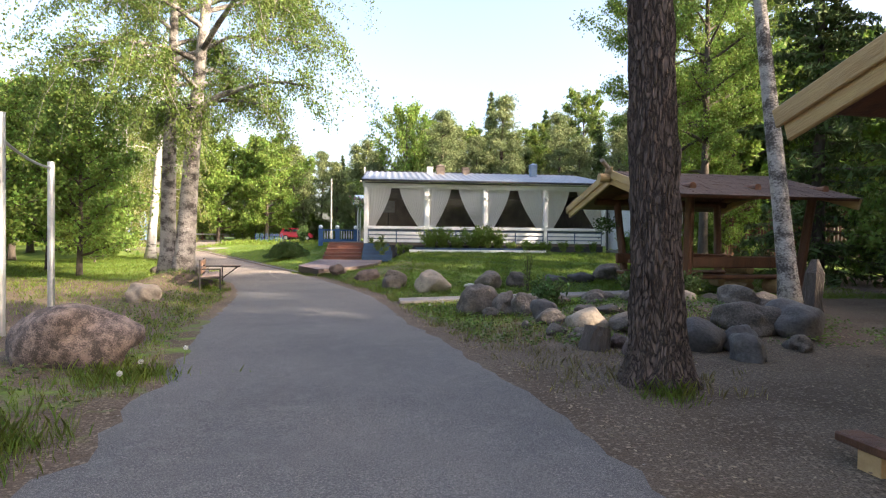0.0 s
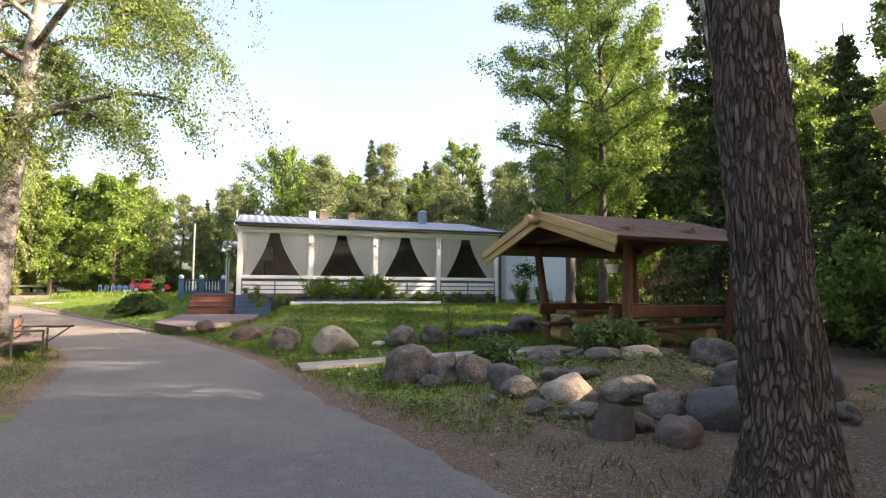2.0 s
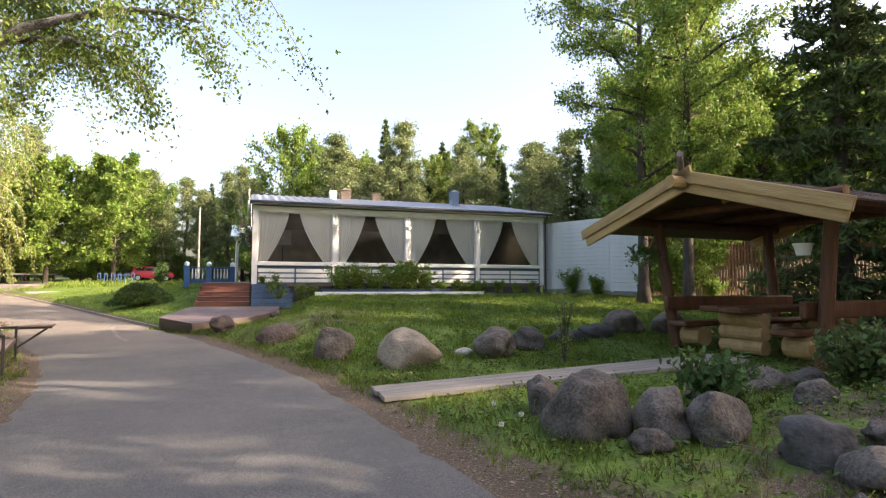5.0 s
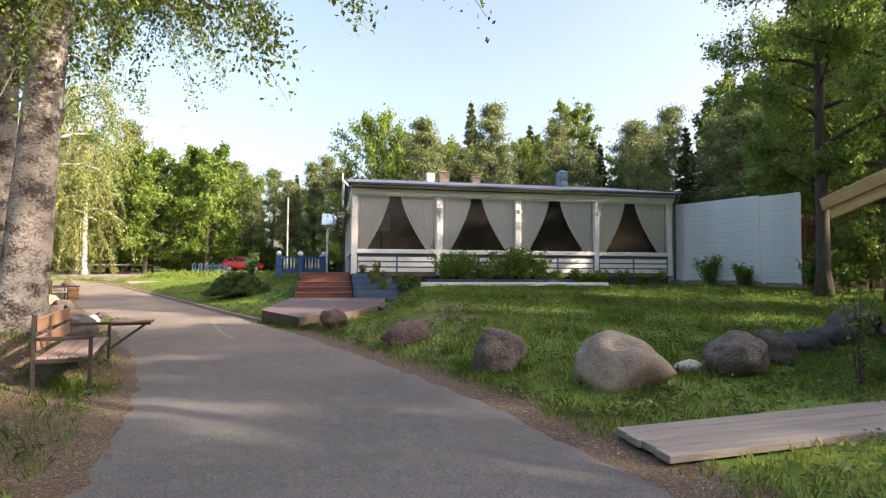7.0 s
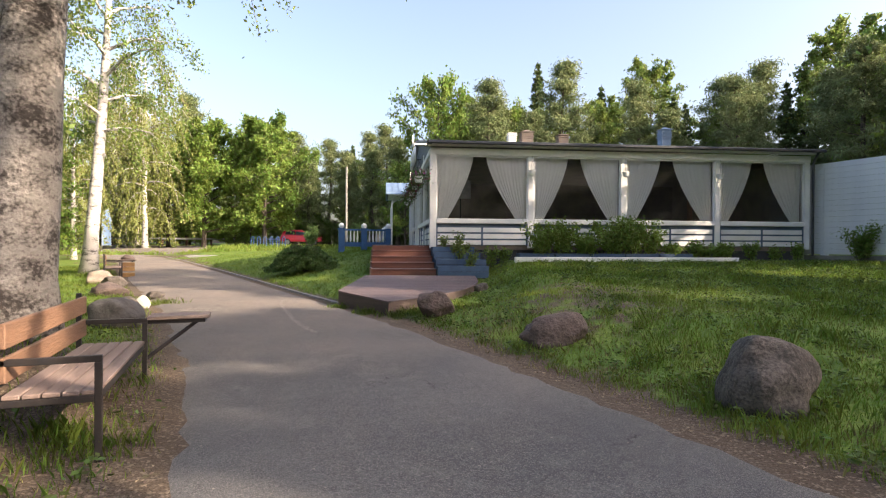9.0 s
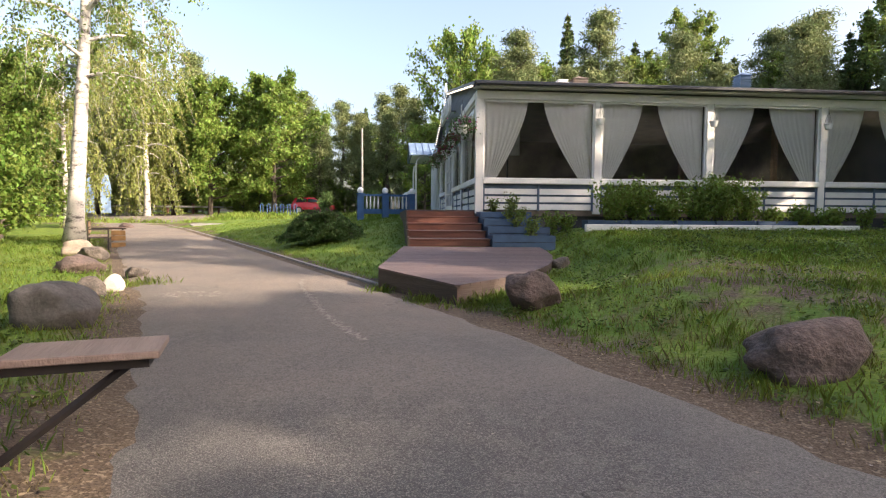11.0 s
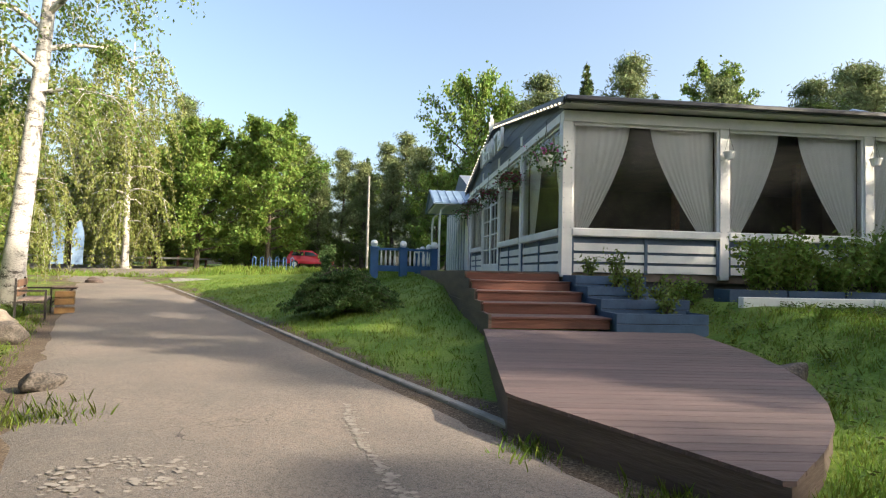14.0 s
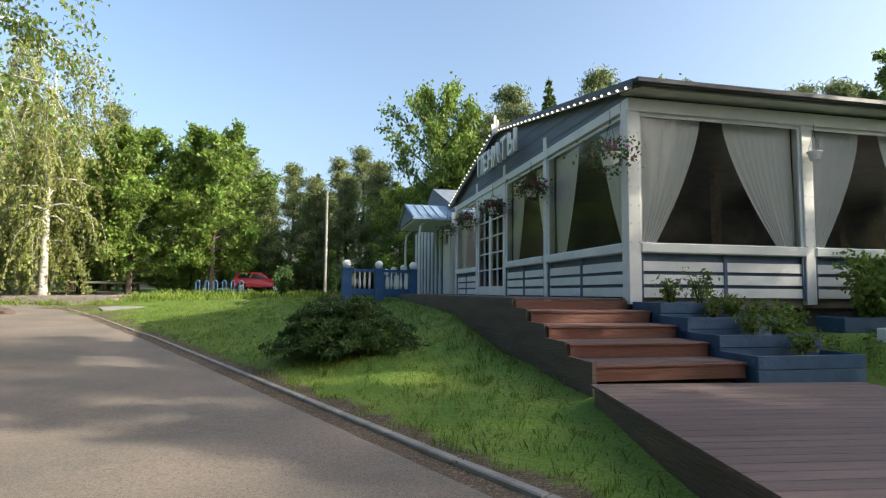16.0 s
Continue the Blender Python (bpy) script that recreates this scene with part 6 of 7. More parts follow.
def scots_pine(label, height, seed, crown_base, crown_r, count=11000, size=0.34, bark="pine_bark", trunk_r=0.22, limbs=26):
    """Bare reddish trunk with needle clumps on crooked limbs."""
    rnd, rs = random.Random(seed), np.random.RandomState(seed)
    root = thing("tree", label, "tree")
    wood = bmesh.new()
    path = [(0.12 * math.sin(i * 0.9 + seed), 0.1 * math.cos(i * 0.7 + seed) - 0.1, -0.3 + (height + 0.3) * i / 10) for i in range(11)]
    tube(wood, path, [trunk_r * (1.25 if i == 0 else 1) * (1 - 0.85 * i / 10) + 0.02 for i in range(11)], n=12, wob=0.06, rnd=rnd)
    cs = []
    for k in range(limbs):
        f = (k + rnd.random()) / limbs
        z = crown_base + (height - crown_base) * f
        az = k * 2.4 + rnd.uniform(-0.4, 0.4)
        L = crown_r * (1.08 - 0.95 * f ** 1.25) * rnd.uniform(0.6, 1.15)
        d = Vector((math.cos(az), math.sin(az), 0.25 + 0.5 * f)).normalized()
        p0 = Vector(path[min(int(z / height * 10), 10)])
        p0.z = z
        pm, pe = p0 + d * L * 0.5 + Vector((0, 0, -0.1 * L)), p0 + d * L + Vector((0, 0, 0.08 * L))
        tube(wood, [p0, pm, pe], [0.05, 0.03, 0.01], n=4, cap=False)
        for j in range(6):
            q = 0.35 + 0.65 * rnd.random()
            c = p0.lerp(pe, q) + Vector((rnd.gauss(0, 0.16 * L), rnd.gauss(0, 0.16 * L), rnd.gauss(0.05, 0.1 * L)))
            m = int(count / (limbs * 6))
            cs.append(np.array(c) + rs.normal(size=(m, 3)) * np.array((0.28, 0.28, 0.15)) * (0.5 + 0.25 * crown_r))
    part("trunk", wood, bark, root, smooth=True)
    quads("crown", leaf_points(np.concatenate(cs), size, rs, aspect=0.2), "pine_needle", root)
    return root


def put(ob, x, y, turn=0.0, scale=1.0, z=None, tall=1.0):
    ob.matrix_basis = pose(x, y, gz(x, y) if z is None else z, 0, 0, turn) @ Matrix.Diagonal((scale, scale, scale * tall, 1))
    return ob


def again(ob, x, y, turn, scale=1.0, tall=1.0):
    k = Matrix.Diagonal((scale, scale, scale * tall, 1))
    c = copy_thing(ob, pose(x, y, gz(x, y) - 0.05, 0, 0, turn))
    c.matrix_basis = pose(x, y, gz(x, y) - 0.05, 0, 0, turn) @ k
    return c


# the pine beside the drive: furrowed bark as raised plates
def near_pine():
    root = thing("tree", "tall pine with furrowed grey-brown bark beside the drive", "tree", pose(2.22, 5.4, gz(2.22, 5.4)))
    rnd, rs = random.Random(2), np.random.RandomState(2)
    bm = bmesh.new()
    n, rows = 96, 150
    ring0 = []
    for j in range(rows + 1):
        z = -0.15 + 14.0 * (j / rows) ** 1.35
        r = 0.235 * (1 - 0.035 * z) + 0.13 * math.exp(-max(z, 0) / 0.22)
        cx, cy = -0.012 * z + 0.02 * math.sin(z * 0.6), 0.08 * z
        ring = []
        for k in range(n):
            a = 2 * math.pi * k / n
            p = Vector((math.cos(a) * 2.6, math.sin(a) * 2.6, z * 1.15))
            fur = abs(noise.noise(p * 1.9 + Vector((0, 0, 3)))) ** 0.6
            rr = r * (1 + 0.06 * math.cos(a * 5 + 1) * math.exp(-max(z, 0) / 0.3)) + 0.05 * (fur - 0.45) + 0.014 * noise.noise(p * 6)
            ring.append(bm.verts.new((cx + math.cos(a) * rr, cy + math.sin(a) * rr, z)))
        if ring0:
            for k in range(n):
                bm.faces.new((ring0[k], ring0[(k + 1) % n], ring[(k + 1) % n], ring[k]))
        ring0 = ring
    part("trunk", bm, "furrowed_bark", root)
    cs = []
    lb = bmesh.new()
    for k in range(30):
        z = 8.5 + 5.3 * k / 30
        az, L = k * 2.4, 2.6 * rnd.uniform(0.6, 1.1) * (1.1 - 0.6 * k / 30)
        p0, d = Vector((-0.012 * z, 0.08 * z, z)), Vector((math.cos(az), math.sin(az), 0.35))
        pe = p0 + d * L
        tube(lb, [p0, pe], [0.05, 0.012], n=5, cap=False)
        for j in range(5):
            c = p0.lerp(pe, 0.4 + 0.6 * rnd.random())
            cs.append(np.array(c) + rs.normal(size=(60, 3)) * (0.4, 0.4, 0.2))
    part("limbs", lb, "pine_bark", root)
    quads("crown", leaf_points(np.concatenate(cs), 0.22, rs, aspect=0.2), "pine_needle", root)


near_pine()

# twin birch over the bench
twin = broad_tree("old twin-stemmed birch with dark cracked bark over the bench", 13.5, 0.24, 4.7, 5.7, 130000, 0.078, "birch_leaf", "old_birch", 41, limbs=20, droop=0.42, weep=0.6, up=0.45, shape="oval",
                  tight=0.7, trunks=[((0.35, -0.3), (1.2, -0.3), 13.0, 0.285), ((-0.45, 0.35), (0.1, 0.4), 13.6, 0.245)], twigs=12, side=-0.5)
put(twin, -8.3, 17.75)
# white birches
put(broad_tree("tall white-barked birch with hanging twigs", 15, 0.27, 5.2, 3.6, 15000, 0.12, "birch_leaf", "birch_bark", 12, limbs=20, droop=0.4, weep=0.8, lean=(0.9, 0.3), shape="oval"), -18.3, 34.8)
put(broad_tree("leaning grey-white birch behind the boulders", 14, 0.138, 8.5, 2.2, 2600, 0.1, "birch_leaf", "old_birch", 15, limbs=16, droop=0.3, lean=(0.5, 3.6)), 5.7, 9.08)

# broadleaf pair on the lawn
lime = broad_tree("tall leafy broadleaf tree with dark trunk on the lawn", 15, 0.19, 3.6, 3.6, 50000, 0.11, "maple_leaf", "dark_bark", 21, limbs=30, droop=0.15, up=0.4, shape="round")
put(lime, 9.95, 24.9)
again(lime, 10.6, 23.2, 140, 0.93, 1.08)

# kinds for the woods
maple = broad_tree("round dense green maple at the wood's edge", 11, 0.2, 1.6, 4.2, 22000, 0.27, "maple_leaf", "dark_bark", 51, limbs=46, up=0.35)
put(maple, -26.0, 63.5, 0, 1.0)
maple2 = broad_tree("round dense green maple with low boughs", 10.5, 0.2, 1.2, 4.0, 20000, 0.27, "maple_leaf", "dark_bark", 52, limbs=44, up=0.3)
put(maple2, -20.8, 64.5, 0, 1.08)
weeper = broad_tree("weeping birch with long hanging pale-green twigs", 15.5, 0.22, 3.0, 3.4, 15000, 0.19, "willow_leaf", "birch_bark", 53, limbs=26, droop=0.5, weep=1.5, up=0.6, shape="oval")
put(weeper, -29.0, 59.0, 0, 1.05)
aspen = broad_tree("tall upright aspen in fresh green leaf", 17, 0.2, 2.5, 3.6, 24000, 0.24, "birch_leaf", "dark_bark", 54, limbs=40, up=0.6, shape="oval")
put(aspen, -1.0, 66.0, 0, 0.8)
fir = spruce("dark spruce with drooping boughs", 15, 2.7, 61, density=0.75)
put(fir, 12.6, 19.2)
fir2 = spruce("dark spruce with boughs to the ground", 12, 2.8, 62, base=0.2, density=0.75)
put(fir2, 13.2, 14.6, 0, 0.72)
fir3 = spruce("slender dark spruce in the far woods", 14, 2.3, 63, density=0.6, size=0.42)
put(fir3, 10, 66)
pine = scots_pine("scots pine with open crown", 13, 71, 3.8, 2.9)
put(pine, -10.5, 74)
pine2 = scots_pine("young bushy pine with branches to the ground", 10, 72, 1.0, 2.6, count=11000, size=0.32)
put(pine2, -14.5, 73)
under = broad_tree("low leafy undergrowth at the wood's edge", 3.2, 0.05, 0.25, 1.9, 5500, 0.2, "maple_leaf", "dark_bark", 55, limbs=24, up=0.5)
put(under, -24, 70)
sapling = broad_tree("young broadleaf tree leafy to the ground", 6.3, 0.09, 0.7, 2.5, 12000, 0.15, "maple_leaf", "dark_bark", 56, limbs=32, up=0.35)
put(sapling, -13.2, 20.5)
again(sapling, -4.6, 62.0, 30, 1.65, 1.35)
again(sapling, -3.0, 64.5, 110, 1.45, 1.3)

R = random.Random(9)
WOODS = [
    # right: spruces by the shelter
    (fir2, 15.8, 16.8, 0.6), (fir2, 15.0, 11.6, 1.1), (fir, 17.5, 13.5, 0.95), (fir2, 12.2, 10.3, 0.8), (fir, 16.8, 21.0, 0.5), (fir2, 19.5, 17.5, 0.7), (fir, 20.5, 23, 0.55), (under, 11.2, 12.4, 0.7), (under, 13.6, 17.5, 0.8),
    (maple, 15.5, 30.5, 1.05), (maple2, 20.5, 31, 1.15), (aspen, 18.0, 33.5, 0.9), (maple, 25, 28, 1.1), (sapling, 13.2, 26.8, 0.7), (under, 12.2, 26.6, 0.6),
    # behind the house
    (sapling, -7.4, 60.5, 1.0), (fir3, 3.4, 60, 0.8), (aspen, 7.0, 64, 0.82), (pine, 5.6, 58, 1.1), (aspen, 9.5, 60, 0.72), (fir3, 13, 62, 0.95), (fir3, 15.5, 58, 0.9), (aspen, 19, 57, 0.72), (fir3, 22.5, 56, 0.95), (aspen, 26, 55, 0.95), (maple, 30, 52, 1.25), (fir3, 33, 54, 1.2), (pine, 37, 50, 1.2), (maple2, 38, 44, 1.3), (aspen, 31, 46, 1.0), (fir3, 26.5, 60, 1.2), (maple, 24, 45, 1.1), (pine, 19.5, 44, 0.95), (pine, 14.5, 48, 0.85), (pine, 11, 56, 0.95), (pine, 0.8, 63, 0.95), (maple2, 28, 38, 1.2), (aspen, 35, 36, 1.0),
    (pine, -0.5, 57, 1.0), (maple, 2.0, 68, 1.15), (fir3, 5.0, 67, 1.15), (aspen, 11.5, 66, 0.9), (fir3, 8.0, 58, 0.78), (fir3, 17, 64, 1.1), (maple2, 21, 63, 1.2), (pine, 19.5, 60, 1.15), (aspen, 16, 67, 0.95), (pine, 25, 64, 1.3), (maple, 34, 60, 1.4), (pine2, 12.5, 54, 1.15), (pine2, 17.5, 52, 1.15), (pine2, 22, 50, 1.2), (maple2, 27, 50, 1.2), (pine, 30, 57, 1.25), (maple, 42, 52, 1.4), (pine, 44, 42, 1.3), (maple2, 36, 30, 1.3), (pine, 40, 34, 1.3), (pine2, 3, 57, 1.1), (pine2, 6.5, 55, 0.9), (fir3, -3.0, 70, 1.0), (fir3, 12.0, 70, 1.25),
    # beyond the yard
    (pine2, -11.8, 72, 1.0), (pine2, -8.6, 70, 1.05), (pine, -17, 76, 0.95), (pine2, -18.6, 72.5, 0.9), (pine, -13, 80, 1.05), (maple, -31.5, 68, 0.95), (maple2, -35.5, 71, 1.1), (pine, -22, 80, 1.0), (fir3, -15.5, 82, 0.85), (fir3, -9.5, 79, 0.85), (fir3, -19.8, 80, 0.8), (pine, -27.5, 80, 1.15), (weeper, -35.0, 66.5, 0.95), (pine, -40, 70, 1.25), (weeper, -31.8, 63.0, 0.85), (maple, -44, 66, 1.2), (pine, -47, 64, 1.35), (maple2, -50, 60, 1.3), (pine, -52, 55, 1.3), (maple, -46, 54, 1.2), (pine, -56, 48, 1.35), (maple2, -48, 45, 1.25), (pine, -34, 78, 1.2), (maple2, -16, 86, 1.0), (maple, -6.5, 76, 0.9), (maple2, -2, 74, 0.95),
    (maple, -38, 84, 1.2), (maple2, -30, 86, 1.2), (maple, -24, 88, 1.2), (pine2, -44, 80, 1.3), (pine2, -50, 76, 1.4), (maple2, -56, 72, 1.3), (maple, -62, 64, 1.4), (pine2, -60, 56, 1.3), (maple2, -46, 84, 1.3), (pine2, -36, 82, 1.3), (pine2, -28, 84, 1.2),
    # left of the drive
    (sapling, -16.5, 23.5, 1.2), (maple2, -20.5, 26, 0.8), (sapling, -14.2, 16.2, 1.0), (sapling, -18.5, 19.0, 1.25), (maple, -24, 31, 0.85), (maple, -26.5, 22, 1.0), (pine, -29, 28, 1.1), (pine, -33, 36, 1.15), (maple2, -30.5, 41, 1.0), (maple, -37, 44, 1.15), (pine, -41, 40, 1.25), (maple2, -24.5, 13, 0.95), (pine, -28, 8, 1.1), (sapling, -21.5, 35.5, 1.0), (sapling, -25.5, 39, 1.1), (weeper, -26, 45.5, 0.75), (maple, -40, 30, 1.2), (under, -20, 32.8, 0.9), (under, -22.8, 37.2, 0.9), (under, -18.2, 29.2, 0.8), (under, -26.5, 42.0, 0.9),
    # behind the walker and on the sun's side, closing the place; unseen, placed to shade drive, lawn and front
    (aspen, 19.5, 8.2, 0.9), (pine, 26, 9.5, 1.3), (pine, 22.5, 2.4, 1.1), (lime, 20.0, 6.6, 0.95), (pine, 24, 8.4, 1.2), (pine, 24, 14.5, 1.2), (pine2, 21, 15.6, 1.0), (lime, 17.5, -1.5, 1.0), (aspen, 25, 20.6, 0.88), (lime, 11.2, -3.4, 1.0), (sapling, 9.2, 4.4, 1.3), (fir2, 12.6, 6.8, 0.5), (sapling, 12.2, 2.8, 1.4), (pine, 12.5, -6, 1.1), (pine, 25, -7.0, 1.1), (maple, 24, -13, 1.2), (pine, 9.5, -12.5, 1.15), (maple2, 33, -18, 1.3), (pine, 4, -16, 1.1), (maple, -6, -16, 1.1), (maple2, -16, -8, 1.1), (pine, -20, -2, 1.1), (maple, 16, -24, 1.3), (maple2, 39, -2, 1.3),
]
for kind_of, x, y, s in WOODS:
    again(kind_of, x, y, R.uniform(0, 360), s * R.uniform(0.94, 1.06), R.uniform(0.92, 1.08))
for k in range(64):
    a = R.uniform(0, 1)
    x, y = (-46 + 46 * a + R.uniform(-2, 2), 76 + 3 * math.sin(a * 9)) if k < 20 else (-66 + 48 * a, 80 + R.uniform(-3, 3)) if k < 50 else (-1 + 32 * a, 59 - 6 * a + R.uniform(-1, 2))
    again(under, x, y, R.uniform(0, 360), R.uniform(0.6, 1.0))


# ---- shrubs ----
def spreading_juniper(m):
    rs, rnd = np.random.RandomState(31), random.Random(31)
    root = thing("juniper_bush", "spreading dark-green juniper on the lawn", "shrub", m)
    wood, cs = bmesh.new(), []
    for k in range(170):
        az = rnd.uniform(0, 6.283)
        tier = rnd.random() ** 1.3
        L = (1.35 - 0.75 * tier) * rnd.uniform(0.65, 1.1)
        rise = 0.1 + 0.7 * tier + rnd.uniform(-0.05, 0.05)
        d = Vector((math.cos(az), math.sin(az) * 0.85, 0))
        p = [Vector((0, 0, 0.05 + 0.4 * tier)), d * L * 0.5 + Vector((0, 0, rise + 0.1)), d * L + Vector((0, 0, rise - 0.06))]
        tube(wood, p, [0.02, 0.012, 0.004], n=4, cap=False)
        m_ = 270
        u = 0.3 + 0.7 * rs.rand(m_, 1)
        a, b, c = (np.array(v) for v in p)
        q = a * (1 - u) ** 2 + 2 * b * u * (1 - u) + c * u ** 2
        w = np.array((-d.y, d.x, 0))
        q += w * rs.normal(size=(m_, 1)) * 0.15 * (1.25 - u) + (0, 0, 1) * rs.normal(size=(m_, 1)) * 0.022
        cs.append(q)
    part("framework", wood, "dark_bark", root)
    quads("foliage", leaf_points(np.concatenate(cs), 0.085, rs, aspect=0.3), "juniper", root)


spreading_juniper(pose(-9.0, 32.4, gz(-9, 32.4) - 0.05) @ Matrix.Diagonal((1.12, 1.1, 1.18, 1)))


def shrub(x, y, r, h, seed, mat="juniper", leaf=0.08, label="leafy green shrub", n=1500, z=None, stems=14):
    rs, rnd = np.random.RandomState(seed), random.Random(seed)
    root = thing("shrub", label, "shrub", pose(x, y, gz(x, y) if z is None else z))
    wood, cs = bmesh.new(), []
    for k in range(stems):
        az, out = rnd.uniform(0, 6.283), rnd.uniform(0.15, 1.0) * r
        e = Vector((math.cos(az) * out, math.sin(az) * out, h * rnd.uniform(0.55, 1.0)))
        mid = Vector((e.x * 0.4, e.y * 0.4, e.z * 0.6))
        tube(wood, [(e.x * 0.1, e.y * 0.1, -0.05), mid, e], [0.012, 0.008, 0.003], n=4, cap=False)
        m = n // stems
        u = 0.2 + 0.8 * rs.rand(m, 1)
        a, b, c = np.array((e.x * 0.1, e.y * 0.1, 0)), np.array(mid), np.array(e)
        cs.append(a * (1 - u) ** 2 + 2 * b * u * (1 - u) + c * u ** 2 + rs.normal(size=(m, 3)) * (0.075 * r + 0.035))
    part("framework", wood, "dark_bark", root)
    quads("foliage", leaf_points(np.concatenate(cs), leaf, rs, aspect=0.5), mat, root)


def on_house(x, y):
    p = HOUSE @ Vector((x, y, 0))
    return p.x, p.y


for k, (hx, r, h, n) in enumerate(((3.5, 0.75, 1.05, 2300), (4.2, 0.8, 1.15, 2500), (5.0, 0.7, 0.8, 1900), (5.9, 0.85, 1.25, 2800), (6.6, 0.85, 1.35, 3000), (7.2, 0.5, 0.9, 1300), (8.0, 0.4, 0.45, 700), (8.8, 0.4, 0.5, 700), (9.6, 0.4, 0.4, 600))):
    x, y = on_house(hx, -1.05)
    shrub(x, y, r, h, 100 + k, "maple_leaf", 0.1, "leafy rose shrub in the front planter", n, z=0.84)
for k, hx in enumerate((9.3, 10.1, 11.0, 11.9, 12.7, 1.9, 2.3)):
    x, y = on_house(hx, -0.75)
    shrub(x, y, 0.3, 0.5 + 0.12 * (k % 3), 120 + k, "maple_leaf", 0.09, "low leafy plant along the plinth", 500)
for k, (x, y, r, h) in enumerate(((10.0, 31.2, 0.75, 1.25), (10.7, 29.9, 0.5, 0.9), (11.6, 27.4, 0.5, 1.0), (12.6, 27.2, 0.6, 1.1), (14.5, 27.0, 0.6, 0.9))):
    shrub(x, y, r, h, 140 + k, "maple_leaf", 0.11, "leafy shrub by the white fence", 1600)
for k, (hx, hy, z, h) in enumerate(((0.35, -0.5, 1.08, 0.42), (0.85, -0.5, 1.08, 0.55), (0.6, -1.1, 0.9, 0.35), (1.0, -1.1, 0.9, 0.4), (0.7, -1.75, 0.7, 0.4), (1.1, -1.75, 0.7, 0.32), (0.9, -2.35, 0.52, 0.28))):
    x, y = on_house(hx, hy)
    shrub(x, y, 0.22, h, 160 + k, "birch_leaf", 0.07, "young leafy plant in the stepped planter", 240, z=z, stems=8)
shrub(4.15, 11.35, 0.5, 0.6, 171, "spruce_needle", 0.1, "dark mountain pine bush among the boulders", 3200, stems=40)
shrub(5.0, 11.9, 0.6, 0.65, 172, "spruce_needle", 0.1, "dark mountain pine bush among the boulders", 3600, stems=40)
shrub(2.35, 15.0, 0.28, 1.15, 173, "birch_leaf", 0.06, "slender young sapling in the grass", 420, stems=7)
shrub(2.2, 11.2, 0.45, 0.55, 174, "juniper", 0.09, "tuft of leafy perennials among the boulders", 1200, stems=26)
shrub(-11.7, 60.0, 0.7, 2.2, 175, "juniper", 0.12, "upright golden-green thuja by the railing", 2600, stems=40)
shrub(-13.9, 54.0, 0.5, 1.7, 176, "juniper", 0.13, "bushy young conifer on the lawn", 3600, stems=44)


# ---- grass ----
def tufts(name, label, xy, h, mat, seed, blades=5, spread=0.05, wide=0.0042):
    """Grass blades in clumps, as one object."""
    rs = np.random.RandomState(seed)
    n = len(xy)
    b = np.repeat(xy, blades, axis=0) + rs.normal(size=(n * blades, 2)) * spread
    hh = np.repeat(h, blades) * rs.uniform(0.5, 1.2, n * blades)
    z = ground_z(b[:, 0], b[:, 1]) - 0.02
    ang = rs.uniform(0, 6.283, len(b))
    lean = rs.uniform(0.1, 0.6, len(b)) * hh
    wd = np.stack([-np.sin(ang), np.cos(ang), np.zeros(len(b))], -1) * (wide + 0.05 * hh[:, None] * wide * 8)
    base = np.stack([b[:, 0], b[:, 1], z], -1)
    tip = base + np.stack([np.cos(ang) * lean, np.sin(ang) * lean, hh], -1)
    mid = base + np.stack([np.cos(ang) * lean * 0.3, np.sin(ang) * lean * 0.3, hh * 0.55], -1)
    pts = np.stack([base - wd, base + wd, mid + wd * 0.7, tip, mid - wd * 0.7], 1).reshape(-1, 3)
    tagged(quads(name, pts, mat, n=5), label, "grass", kind="stuff")


def scatter(n, x0, x1, y0, y1, keep, seed):
    rs = np.random.RandomState(seed)
    p = np.stack([rs.uniform(x0, x1, n), rs.uniform(y0, y1, n)], -1)
    return p[keep(p[:, 0], p[:, 1], rs.rand(n))]


edge_of = lambda y: np.interp(y, EDGE_Y, EDGE_X)
left_of = lambda y: np.interp(y, LEFT_Y, LEFT_X)
patch = lambda x, y: 0.5 + 0.5 * np.sin(x * 1.3 + 0.7 * y) * np.sin(y * 0.9 - 0.4 * x + 1)


def off_things(x, y):
    """True where neither house, terrace, platform nor walkway covers the ground."""
    c, s = math.cos(radians(ANG)), math.sin(radians(ANG))
    u, v = (x + 4.38) * c + (y - 31.3) * s, -(x + 4.38) * s + (y - 31.3) * c
    house = (u > -2.1) & (v > -0.1)
    step = (u > -2.1) & (u < 1.45) & (v > -3.1)
    plat = (x > -6.4 + np.maximum(0, (24.6 - y)) * 0.75) & (x < -3.0 - np.maximum(0, 26.5 - y) ** 1.6 * 0.23) & (y > 22.8) & (y < 28.6)
    w = np.abs((y - 13.38) - (x + 0.88) * 0.159) < 0.42
    walkw = w & (x > -0.95) & (x < 5)
    return ~(house | step | plat | walkw)


